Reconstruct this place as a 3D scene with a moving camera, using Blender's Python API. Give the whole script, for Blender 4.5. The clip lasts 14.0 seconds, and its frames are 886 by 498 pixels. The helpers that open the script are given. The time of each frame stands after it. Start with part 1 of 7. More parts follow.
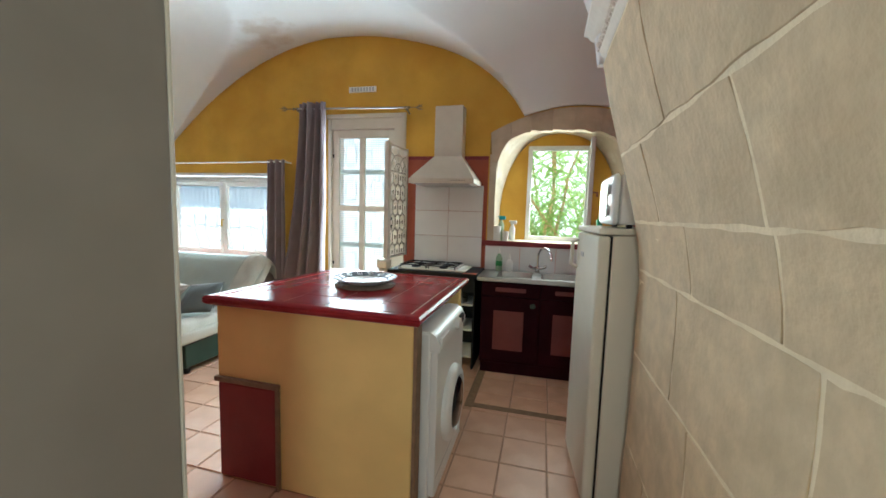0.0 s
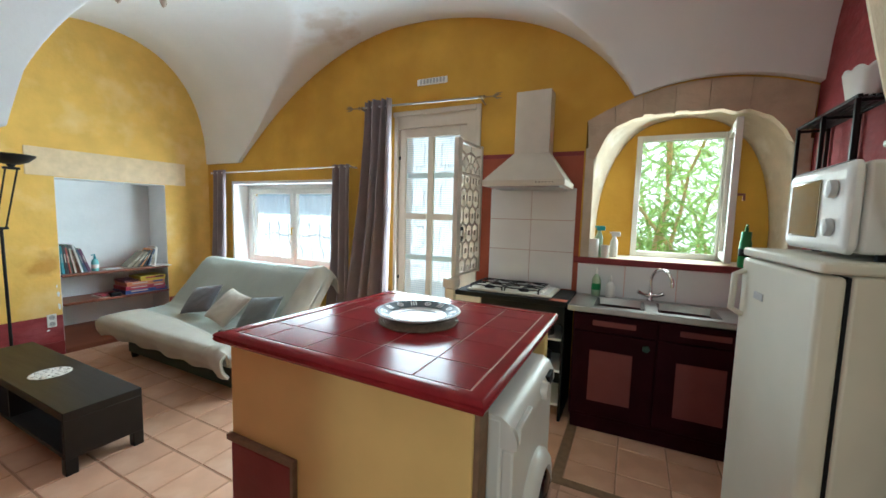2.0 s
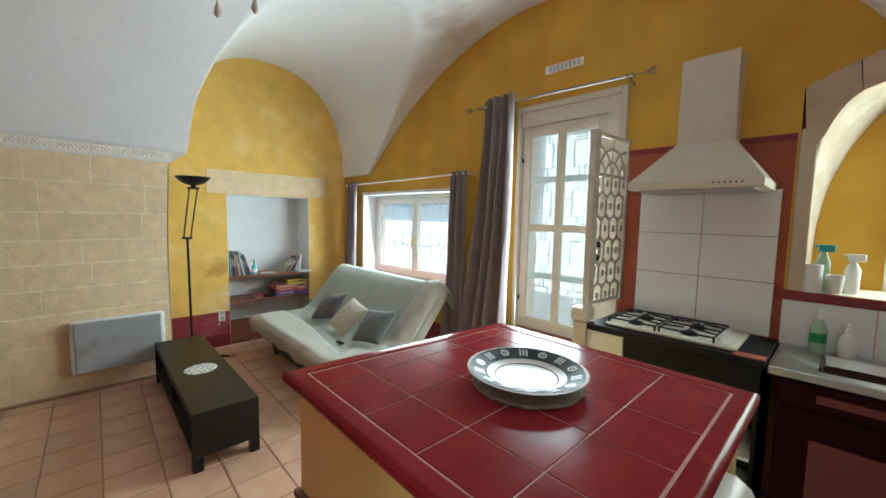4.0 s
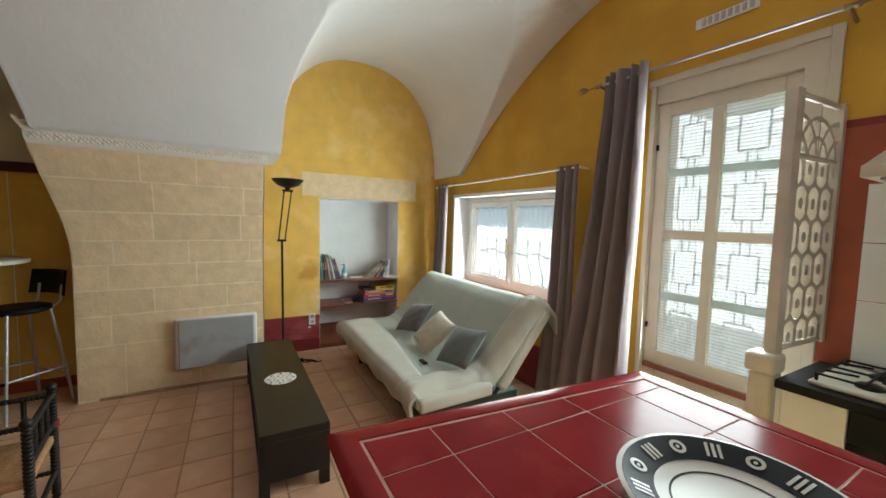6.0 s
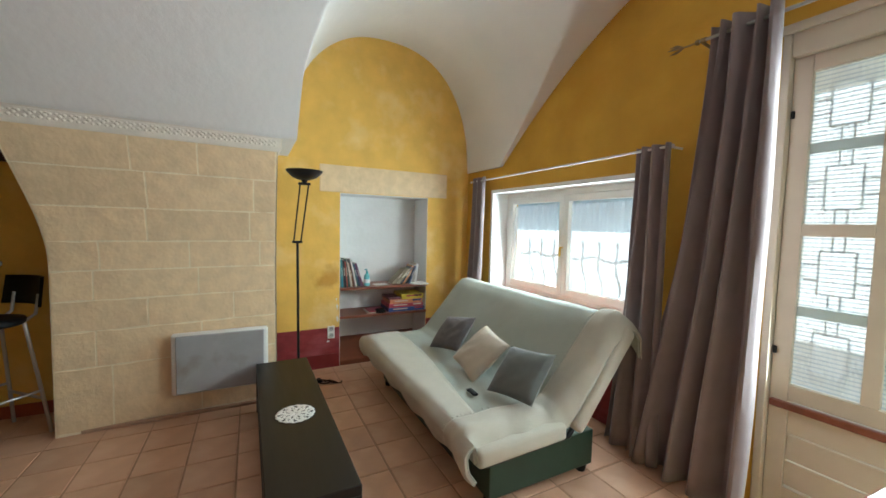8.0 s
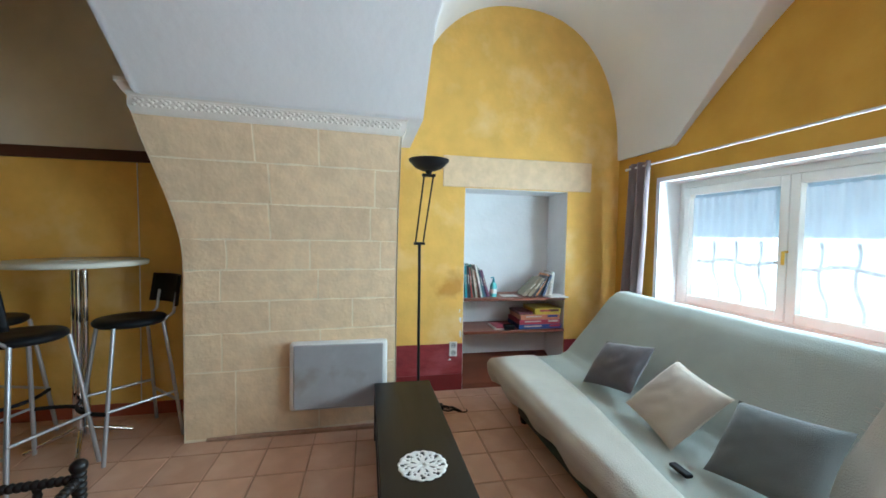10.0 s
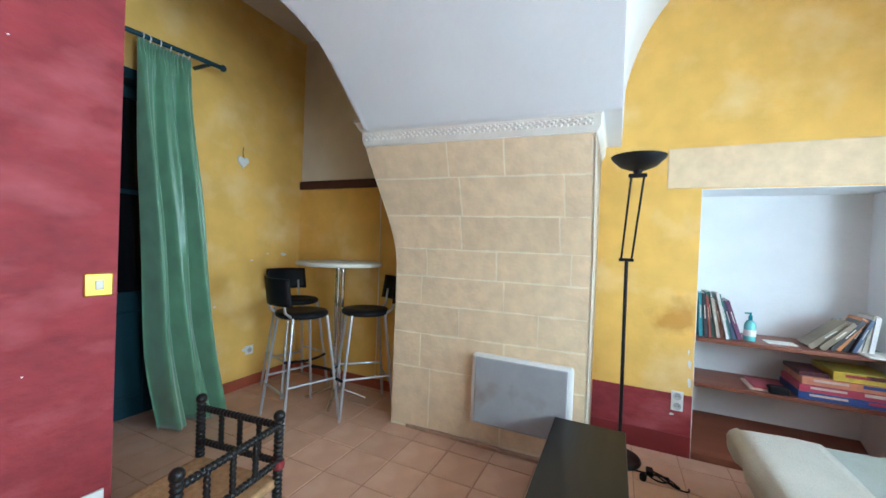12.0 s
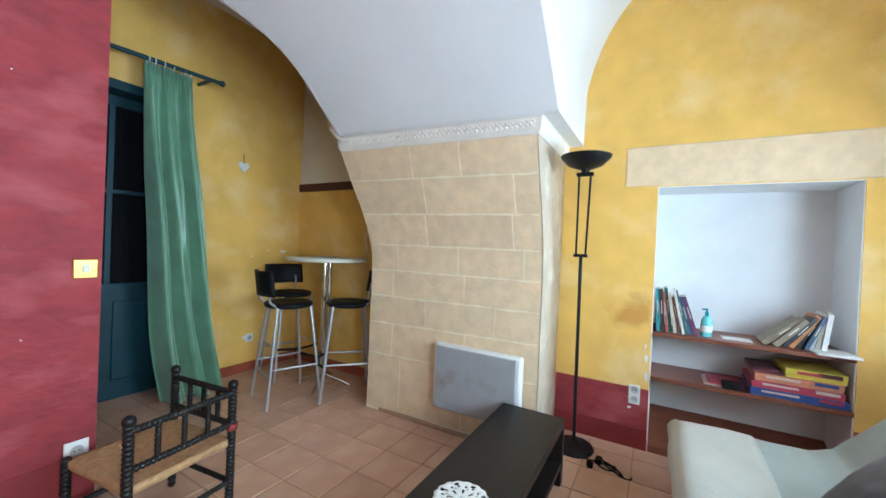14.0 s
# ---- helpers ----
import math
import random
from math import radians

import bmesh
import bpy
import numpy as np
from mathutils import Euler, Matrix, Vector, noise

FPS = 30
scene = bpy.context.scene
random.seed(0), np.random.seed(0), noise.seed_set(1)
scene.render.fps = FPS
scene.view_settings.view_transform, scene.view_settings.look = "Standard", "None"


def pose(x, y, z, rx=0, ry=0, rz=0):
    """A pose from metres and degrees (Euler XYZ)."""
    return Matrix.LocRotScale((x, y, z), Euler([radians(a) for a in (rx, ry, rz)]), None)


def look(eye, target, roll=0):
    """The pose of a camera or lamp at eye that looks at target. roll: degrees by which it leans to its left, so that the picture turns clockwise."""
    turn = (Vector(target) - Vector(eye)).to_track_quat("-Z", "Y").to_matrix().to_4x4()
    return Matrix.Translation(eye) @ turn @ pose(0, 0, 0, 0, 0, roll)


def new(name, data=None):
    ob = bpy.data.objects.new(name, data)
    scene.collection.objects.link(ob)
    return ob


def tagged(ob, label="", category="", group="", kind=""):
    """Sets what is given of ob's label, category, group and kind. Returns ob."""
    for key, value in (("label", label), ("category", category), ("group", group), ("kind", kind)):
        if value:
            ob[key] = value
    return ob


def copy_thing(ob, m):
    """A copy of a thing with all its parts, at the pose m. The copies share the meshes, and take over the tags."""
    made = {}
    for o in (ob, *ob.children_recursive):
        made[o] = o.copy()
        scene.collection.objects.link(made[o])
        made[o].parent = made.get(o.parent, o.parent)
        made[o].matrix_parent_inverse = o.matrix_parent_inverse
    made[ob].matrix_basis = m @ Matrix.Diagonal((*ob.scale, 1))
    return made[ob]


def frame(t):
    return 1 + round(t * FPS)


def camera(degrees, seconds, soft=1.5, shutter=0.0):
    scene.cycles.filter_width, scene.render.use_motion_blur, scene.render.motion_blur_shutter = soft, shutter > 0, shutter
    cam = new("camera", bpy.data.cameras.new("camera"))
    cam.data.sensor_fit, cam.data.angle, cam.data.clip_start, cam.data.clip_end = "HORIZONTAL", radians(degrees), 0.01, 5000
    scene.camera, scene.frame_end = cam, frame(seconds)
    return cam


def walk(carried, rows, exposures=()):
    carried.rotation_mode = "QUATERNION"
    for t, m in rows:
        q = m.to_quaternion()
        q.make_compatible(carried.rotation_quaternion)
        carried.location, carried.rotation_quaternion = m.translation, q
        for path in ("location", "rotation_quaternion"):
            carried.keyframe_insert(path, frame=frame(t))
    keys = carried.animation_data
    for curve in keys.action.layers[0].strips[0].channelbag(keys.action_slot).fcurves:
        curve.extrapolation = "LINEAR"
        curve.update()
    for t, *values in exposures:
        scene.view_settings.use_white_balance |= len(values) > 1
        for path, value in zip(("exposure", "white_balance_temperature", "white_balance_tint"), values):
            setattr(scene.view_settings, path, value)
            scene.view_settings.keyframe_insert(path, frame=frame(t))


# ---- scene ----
cam = camera(99.6, 14.0, soft=1.6)
PATH = [
    (0, (-0.921, 1.583, 1.465), (-1.424, 3.509, 1.275), 1.7),
    (0.5, (-0.962, 1.828, 1.462), (-1.589, 3.717, 1.274), 1.7),
    (1, (-1.001, 1.969, 1.493), (-1.822, 3.783, 1.302), 1.6),
    (1.5, (-1.057, 2.091, 1.509), (-1.928, 3.881, 1.321), 1.6),
    (2, (-1.087, 2.192, 1.508), (-1.985, 3.97, 1.329), 1.5),
    (2.5, (-1.121, 2.334, 1.525), (-2.168, 4.028, 1.349), 1.3),
    (3, (-1.131, 2.482, 1.518), (-2.426, 3.997, 1.352), 1.3),
    (3.5, (-1.177, 2.555, 1.543), (-2.553, 3.997, 1.378), 1.1),
    (4, (-1.263, 2.637, 1.565), (-2.72, 3.997, 1.396), 1.1),
    (4.2, (-1.288, 2.662, 1.57), (-2.796, 3.965, 1.402), 1.0),
    (6.5, (-1.825, 2.948, 1.528), (-3.577, 3.903, 1.385), 1.6),
    (7, (-1.978, 2.954, 1.52), (-3.711, 3.942, 1.374), 1.7),
    (9.5, (-2.819, 2.992, 1.378), (-4.737, 3.554, 1.306), 0.8),
    (10, (-2.984, 2.953, 1.369), (-4.945, 3.341, 1.294), 1.0),
    (10.5, (-3.139, 2.973, 1.373), (-5.136, 3.053, 1.308), 1.2),
    (11, (-3.227, 3.09, 1.354), (-5.168, 2.607, 1.315), 1.5),
    (11.5, (-3.226, 3.181, 1.343), (-5.084, 2.439, 1.314), 2.1),
    (12, (-3.226, 3.298, 1.349), (-5.036, 2.447, 1.326), 2.3),
    (12.5, (-3.267, 3.42, 1.357), (-5.018, 2.453, 1.334), 2.4),
    (13, (-3.271, 3.55, 1.341), (-4.96, 2.478, 1.318), 2.6),
    (13.5, (-3.249, 3.695, 1.333), (-4.957, 2.655, 1.306), 2.7),
    (14, (-3.282, 3.8, 1.323), (-5.013, 2.799, 1.307), 2.5),
]
walk(cam, [(t, look(eye, target, roll)) for t, eye, target, roll in PATH], exposures=[(0, 0.42, 5450, -5), (2.5, 0.34, 5400, -6), (4.2, 0.26, 5650, -8), (7, 0.05, 6200, -4), (9.5, 0.46, 5150, -6), (10.5, 0.48, 5050, -5), (11.5, 0.83, 5000, -3), (14, 0.80, 5000, -3)])

# ---- light ----
SUN_EL, SUN_AZ = 52.0, 25.0     # the sun stands high in front of the window wall
world = bpy.data.worlds.new("world")
scene.world = world
world.use_nodes = True
wn = world.node_tree
sky = wn.nodes.new("ShaderNodeTexSky")
sky.sky_type = "NISHITA"
sky.sun_disc = False
sky.sun_elevation, sky.sun_rotation = radians(SUN_EL), radians(SUN_AZ)
wn.links.new(sky.outputs[0], wn.nodes["Background"].inputs[0])
wn.nodes["Background"].inputs[1].default_value = 0.15


def lamp(name, kind, m, energy, colour=(1, 1, 1), **more):
    data = bpy.data.lights.new(name, kind)
    data.energy, data.color = energy, colour
    if "angle" in more:
        data.angle = more["angle"]
    if "size" in more:
        data.shape, data.size, data.size_y = "RECTANGLE", more["size"][0], more["size"][1]
    ob = new(name, data)
    ob.matrix_world = m
    return ob


SUN_DIR = Vector((math.sin(radians(SUN_AZ)) * math.cos(radians(SUN_EL)), math.cos(radians(SUN_AZ)) * math.cos(radians(SUN_EL)), math.sin(radians(SUN_EL))))
lamp("sun", "SUN", look(SUN_DIR * 30, (0, 0, 0)), 4.0, (1.0, 0.95, 0.86), angle=radians(0.5))
# daylight that enters by the three openings of the window wall
lamp("window_light", "AREA", look((-4.84, 5.452, 1.36), (-4.77, 3.452, 1.10)), 42.0, (0.93, 0.97, 1.0), size=(1.5, 0.9))
lamp("door_light", "AREA", look((-2.88, 5.378, 1.50), (-2.81, 3.378, 1.45)), 48.0, (0.94, 0.97, 1.0), size=(0.7, 1.6))
lamp("kitchen_window_light", "AREA", look((-0.79, 5.80, 1.72), (-1.6, 3.0, 1.2)), 12.5, (1.0, 1.0, 0.93), size=(0.5, 0.85))
# fill lamp added behind the walker to brighten the island; source unseen
lamp("hall_light", "AREA", look((-0.66, 0.10, 1.6), (-1.9, 3.2, 0.6)), 11.5, (1.0, 0.97, 0.92), size=(0.35, 1.0))

# ---- materials ----


def mat(name, base, rough=0.6, metal=0.0, vary=0.12, scale=6.0, bump=0.0, bscale=60.0, second=None, amount=0.0, patch=2.5, rnd=0.0, spec=None, coat=0.0, sheen=0.0, stretch=(1, 1, 1), coarse=None):
    """A surface with its colour varied at two scales, a second tint in patches, fine relief, and a tint from piece to piece."""
    m = bpy.data.materials.new(name)
    m.use_nodes = True
    nt = m.node_tree
    nodes, links = nt.nodes, nt.links
    b = nodes["Principled BSDF"]
    b.inputs["Roughness"].default_value, b.inputs["Metallic"].default_value = rough, metal
    if spec is not None:
        b.inputs["Specular IOR Level"].default_value = spec
    b.inputs["Coat Weight"].default_value = coat
    b.inputs["Sheen Weight"].default_value = sheen
    tc = nodes.new("ShaderNodeTexCoord")
    mp = nodes.new("ShaderNodeMapping")
    mp.inputs["Scale"].default_value = stretch
    links.new(tc.outputs["Object"], mp.inputs[0])

    def tex(s, detail=4.0):
        n = nodes.new("ShaderNodeTexNoise")
        n.inputs["Scale"].default_value, n.inputs["Detail"].default_value = s, detail
        links.new(mp.outputs[0], n.inputs["Vector"])
        return n.outputs["Fac"]

    def mix(fac, a, c, kind="MIX"):
        n = nodes.new("ShaderNodeMix")
        n.data_type, n.blend_type = "RGBA", kind
        for sock, v in ((n.inputs[0], fac), (n.inputs[6], a), (n.inputs[7], c)):
            if hasattr(v, "is_output"):
                links.new(v, sock)
            elif isinstance(v, tuple):
                sock.default_value = (*v, 1)
            else:
                sock.default_value = v
        return n.outputs[2]

    def ramp(fac, lo, hi):
        n = nodes.new("ShaderNodeMapRange")
        n.inputs[1].default_value, n.inputs[2].default_value = lo, hi
        links.new(fac, n.inputs[0])
        return n.outputs[0]

    dark = tuple(c * (1 - vary) for c in base)
    light = tuple(min(1.0, c * (1 + vary)) for c in base)
    col = mix(ramp(tex(scale, 6.0), 0.3, 0.7), dark, light)
    if second:
        f = ramp(tex(patch, 7.0), 0.62 - amount * 0.3, 0.85 - amount * 0.3)
        col = mix(f, col, second)
    if rnd:
        info = nodes.new("ShaderNodeObjectInfo")
        r = nodes.new("ShaderNodeMapRange")
        r.inputs[3].default_value, r.inputs[4].default_value = 1 - rnd, 1 + rnd
        links.new(info.outputs["Random"], r.inputs[0])
        comb = nodes.new("ShaderNodeCombineColor")
        for i in range(3):
            links.new(r.outputs[0], comb.inputs[i])
        col = mix(1.0, col, comb.outputs[0], "MULTIPLY")
    links.new(col, b.inputs["Base Color"])
    rr = nodes.new("ShaderNodeMapRange")
    rr.inputs[3].default_value, rr.inputs[4].default_value = max(0.02, rough * 0.82), min(1, rough * 1.15)
    links.new(tex(scale * 2.3), rr.inputs[0])
    links.new(rr.outputs[0], b.inputs["Roughness"])
    if bump:
        bp = nodes.new("ShaderNodeBump")
        bp.inputs["Strength"].default_value, bp.inputs["Distance"].default_value = bump, 0.01
        height = tex(bscale, 5.0)
        if coarse:
            add = nodes.new("ShaderNodeMath")
            add.operation = "MULTIPLY_ADD"
            add.inputs[1].default_value = coarse[0]
            links.new(tex(coarse[1], 3.0), add.inputs[0])
            links.new(height, add.inputs[2])
            height = add.outputs[0]
        links.new(height, bp.inputs["Height"])
        links.new(bp.outputs[0], b.inputs["Normal"])
    return m


def glow(name, colour, strength):
    m = bpy.data.materials.new(name)
    m.use_nodes = True
    b = m.node_tree.nodes["Principled BSDF"]
    b.inputs["Base Color"].default_value = (*colour, 1)
    b.inputs["Emission Color"].default_value, b.inputs["Emission Strength"].default_value = (*colour, 1), strength
    return m


def clear(name, colour=(1, 1, 1), rough=0.0, mixin=0.12):
    """A thin pane: mostly see-through, a little mirror."""
    m = bpy.data.materials.new(name)
    m.use_nodes = True
    nt = m.node_tree
    nt.nodes.remove(nt.nodes["Principled BSDF"])
    t, g, mx = nt.nodes.new("ShaderNodeBsdfTransparent"), nt.nodes.new("ShaderNodeBsdfGlossy"), nt.nodes.new("ShaderNodeMixShader")
    t.inputs[0].default_value = (*colour, 1)
    g.inputs["Roughness"].default_value = rough
    fr, pw, sc = nt.nodes.new("ShaderNodeLayerWeight"), nt.nodes.new("ShaderNodeMath"), nt.nodes.new("ShaderNodeMath")
    pw.operation, sc.operation = "POWER", "MULTIPLY_ADD"
    pw.inputs[1].default_value, sc.inputs[1].default_value, sc.inputs[2].default_value = 4.0, 0.5, 0.03
    nt.links.new(fr.outputs["Facing"], pw.inputs[0])
    nt.links.new(pw.outputs[0], sc.inputs[0])
    nt.links.new(sc.outputs[0], mx.inputs[0])
    nt.links.new(t.outputs[0], mx.inputs[1])
    nt.links.new(g.outputs[0], mx.inputs[2])
    nt.links.new(mx.outputs[0], nt.nodes["Material Output"].inputs[0])
    return m


def veil(name, colour, through_share):
    """Thin cloth or ribbed glass: lets part of the light through, scattered."""
    m = bpy.data.materials.new(name)
    m.use_nodes = True
    nt = m.node_tree
    nt.nodes.remove(nt.nodes["Principled BSDF"])
    t, d, s, m1, m2 = (nt.nodes.new("ShaderNode" + k) for k in ("BsdfTransparent", "BsdfDiffuse", "BsdfTranslucent", "MixShader", "MixShader"))
    for n in (d, s):
        n.inputs[0].default_value = (*colour, 1)
    m1.inputs[0].default_value = 0.6
    m2.inputs[0].default_value = through_share
    nt.links.new(d.outputs[0], m1.inputs[1])
    nt.links.new(s.outputs[0], m1.inputs[2])
    nt.links.new(m1.outputs[0], m2.inputs[1])
    nt.links.new(t.outputs[0], m2.inputs[2])
    nt.links.new(m2.outputs[0], nt.nodes["Material Output"].inputs[0])
    return m


M = {}
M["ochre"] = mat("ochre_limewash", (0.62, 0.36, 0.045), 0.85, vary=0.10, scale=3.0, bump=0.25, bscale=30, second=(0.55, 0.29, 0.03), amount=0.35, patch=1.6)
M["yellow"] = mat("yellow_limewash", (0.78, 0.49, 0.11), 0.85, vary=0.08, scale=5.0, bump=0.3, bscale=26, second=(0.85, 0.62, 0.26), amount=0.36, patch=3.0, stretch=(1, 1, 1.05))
M["red"] = mat("red_limewash", (0.255, 0.029, 0.035), 0.75, vary=0.18, scale=8.0, bump=0.5, bscale=26, second=(0.38, 0.085, 0.092), amount=0.30, patch=3.0, stretch=(1, 1, 1.9))
M["red_dark"] = mat("dark_red_paint", (0.20, 0.018, 0.02), 0.6, vary=0.12, scale=5, bump=0.1)
M["brick_red"] = mat("brick_red_paint", (0.31, 0.068, 0.030), 0.7, vary=0.12, scale=5, bump=0.15)
M["white_vault"] = mat("white_vault_plaster", (0.76, 0.75, 0.735), 0.9, vary=0.03, scale=2.0, bump=0.3, bscale=14, second=(0.70, 0.66, 0.60), amount=-0.05, patch=1.1)
def damp(m, centre, size, tint=(0.42, 0.28, 0.16), most=0.45):
    """A brown water stain with an uneven rim round a place on the plaster."""
    nt = m.node_tree
    nodes, links = nt.nodes, nt.links
    b = nodes["Principled BSDF"]
    old = b.inputs["Base Color"].links[0].from_socket
    tc = nodes.new("ShaderNodeTexCoord")
    dist = nodes.new("ShaderNodeVectorMath")
    dist.operation = "DISTANCE"
    dist.inputs[1].default_value = centre
    links.new(tc.outputs["Object"], dist.inputs[0])
    n = nodes.new("ShaderNodeTexNoise")
    n.inputs["Scale"].default_value, n.inputs["Detail"].default_value = 6.0, 8.0
    links.new(tc.outputs["Object"], n.inputs["Vector"])
    near_ = nodes.new("ShaderNodeMapRange")
    near_.inputs[1].default_value, near_.inputs[2].default_value, near_.inputs[3].default_value, near_.inputs[4].default_value = 0.05, size, 0.42, -0.25
    links.new(dist.outputs["Value"], near_.inputs[0])
    add = nodes.new("ShaderNodeMath")
    links.new(near_.outputs[0], add.inputs[0])
    links.new(n.outputs["Fac"], add.inputs[1])
    edge = nodes.new("ShaderNodeMapRange")
    edge.inputs[1].default_value, edge.inputs[2].default_value, edge.inputs[4].default_value = 0.62, 0.90, most
    links.new(add.outputs[0], edge.inputs[0])
    mx = nodes.new("ShaderNodeMix")
    mx.data_type = "RGBA"
    links.new(edge.outputs[0], mx.inputs[0])
    links.new(old, mx.inputs[6])
    mx.inputs[7].default_value = (*tint, 1)
    links.new(mx.outputs[2], b.inputs["Base Color"])


damp(M["white_vault"], (-3.72, 4.95, 3.2), 0.6)
damp(M["yellow"], (-6.18, 3.66, 0.93), 0.26, (0.50, 0.24, 0.03), 0.75)
M["white"] = mat("white_plaster", (0.78, 0.78, 0.77), 0.85, vary=0.04, scale=4.0, bump=0.25, bscale=22)
M["beige"] = mat("beige_plaster", (0.74, 0.67, 0.56), 0.85, vary=0.06, scale=4.0, bump=0.2, bscale=22)
M["stone"] = mat("limestone", (0.77, 0.595, 0.37), 0.9, vary=0.08, scale=12.0, bump=0.36, bscale=40, second=(0.69, 0.525, 0.32), amount=0.10, patch=5.0, rnd=0.05, coarse=(1.6, 6.0))
M["stone_grey"] = mat("stained_limestone", (0.66, 0.53, 0.345), 0.92, vary=0.10, scale=16.0, bump=0.34, bscale=60, second=(0.52, 0.415, 0.265), amount=0.34, patch=4.5, rnd=0.05, coarse=(1.6, 5.0))
# brown stone, its colour also deepened for the shaded room side
M["arch_stone"] = mat("brown_shaded_limestone", (0.55, 0.43, 0.30), 0.9, vary=0.14, scale=6.0, bump=0.8, bscale=24, second=(0.63, 0.51, 0.37), amount=0.2, patch=5.0, rnd=0.10)
M["mortar"] = mat("pale_mortar", (0.84, 0.73, 0.53), 0.95, vary=0.08, scale=12.0, bump=0.4, bscale=60)
M["tile"] = mat("terracotta_tile", (0.60, 0.36, 0.235), 0.42, vary=0.07, scale=7.0, bump=0.06, bscale=25, second=(0.66, 0.44, 0.31), amount=0.4, patch=4.0, rnd=0.09, spec=0.4)
M["grout"] = mat("brown_grout", (0.40, 0.25, 0.165), 0.9, vary=0.15, scale=20)
M["strip"] = mat("brown_mortar_strip", (0.22, 0.145, 0.085), 0.85, vary=0.15, scale=25, bump=0.2)
M["oxblood"] = mat("oxblood_glazed_tile", (0.25, 0.022, 0.027), 0.19, vary=0.12, scale=6.0, bump=0.035, bscale=11, second=(0.33, 0.05, 0.043), amount=0.16, patch=7.0, rnd=0.06, spec=0.09)
M["grout_pale"] = mat("pale_pink_grout", (0.66, 0.40, 0.34), 0.85, vary=0.1, scale=30)
M["island"] = mat("ochre_plaster_island", (0.80, 0.60, 0.22), 0.6, vary=0.07, scale=3.0, bump=0.12, bscale=25, second=(0.74, 0.57, 0.22), amount=0.3, patch=2.0)
M["white_tile"] = mat("white_glazed_tile", (0.74, 0.74, 0.73), 0.10, vary=0.03, scale=4.0, bump=0.02, bscale=7)
M["white_paint"] = mat("white_paint", (0.78, 0.77, 0.73), 0.45, vary=0.03, scale=8.0)
M["cream_paint"] = mat("cream_paint", (0.60, 0.54, 0.43), 0.45, vary=0.04, scale=8.0)
M["enamel"] = mat("white_enamel", (0.75, 0.74, 0.70), 0.34, vary=0.02, scale=5.0)
M["cream_enamel"] = mat("cream_enamel", (0.66, 0.63, 0.52), 0.48, vary=0.03, scale=5.0)
M["plastic_grey"] = mat("grey_plastic", (0.45, 0.45, 0.44), 0.4, vary=0.05)
M["black"] = mat("black_plastic", (0.010, 0.010, 0.011), 0.5, spec=0.14, vary=0.2)
M["black_metal"] = mat("black_metal", (0.008, 0.008, 0.009), 0.45, vary=0.2, spec=0.25)
M["black_wood"] = mat("black_brown_wood", (0.012, 0.010, 0.009), 0.40, spec=0.28, vary=0.2, scale=5, bump=0.05, bscale=40, stretch=(0.15, 2, 2))
M["chrome"] = mat("chrome", (0.75, 0.75, 0.76), 0.12, 1.0, vary=0.03)
M["steel"] = mat("brushed_steel", (0.40, 0.39, 0.37), 0.33, 1.0, vary=0.06, scale=15)
M["silver_tube"] = mat("silver_painted_tube", (0.50, 0.51, 0.53), 0.35, 0.7, vary=0.05)
M["cabinet"] = mat("dark_red_cabinet_paint", (0.020, 0.0028, 0.0055), 0.6, spec=0.05, vary=0.2, scale=6, bump=0.08)
M["cabinet_panel"] = mat("pale_red_panel", (0.135, 0.026, 0.024), 0.6, vary=0.12, scale=5, bump=0.1)
M["sage"] = mat("sage_cotton_cover", (0.35, 0.375, 0.325), 0.95, vary=0.06, scale=6, bump=0.35, bscale=180, sheen=0.2)
M["ecru"] = mat("ecru_cotton_cover", (0.46, 0.435, 0.36), 0.95, vary=0.06, scale=6, bump=0.4, bscale=160, sheen=0.2)
M["cush_dark"] = mat("slate_cotton", (0.098, 0.088, 0.092), 0.95, vary=0.1, scale=6, bump=0.35, bscale=260, sheen=0.3)
M["cush_grey"] = mat("grey_green_cotton", (0.115, 0.130, 0.125), 0.95, vary=0.1, scale=6, bump=0.35, bscale=260, sheen=0.3)
M["cush_pale"] = mat("sand_cotton", (0.50, 0.45, 0.36), 0.95, vary=0.06, scale=6, bump=0.35, bscale=260, sheen=0.3)
M["green_board"] = mat("dark_green_board", (0.012, 0.040, 0.024), 0.5, vary=0.15)
M["mauve"] = mat("taupe_curtain_cloth", (0.22, 0.175, 0.18), 0.8, vary=0.08, scale=8, bump=0.2, bscale=300, sheen=0.4)
M["green_cloth"] = mat("green_satin_cloth", (0.145, 0.29, 0.165), 0.32, vary=0.16, scale=7, bump=0.12, bscale=120, sheen=0.5)
M["teal"] = mat("teal_paint", (0.006, 0.040, 0.055), 0.5, vary=0.15, scale=6)
M["shelf_wood"] = mat("red_brown_shelf_wood", (0.20, 0.065, 0.035), 0.4, vary=0.2, scale=5, bump=0.06, stretch=(2, 0.2, 2))
M["rush"] = mat("woven_rush", (0.42, 0.25, 0.11), 0.8, vary=0.2, scale=40, bump=0.5, bscale=90)
M["heater"] = mat("grey_heater_grille", (0.38, 0.385, 0.385), 0.5, vary=0.06, scale=10, second=(0.26, 0.22, 0.16), amount=0.1, patch=4)
M["brass"] = mat("yellow_brass", (0.75, 0.50, 0.08), 0.3, 0.8, vary=0.06)
M["bronze"] = mat("dull_bronze", (0.30, 0.235, 0.13), 0.4, 0.8, vary=0.1)
# hall's darkness is put into this near-black colour
M["dark_hall"] = mat("near_black_hall", (0.03, 0.026, 0.024), 0.9)
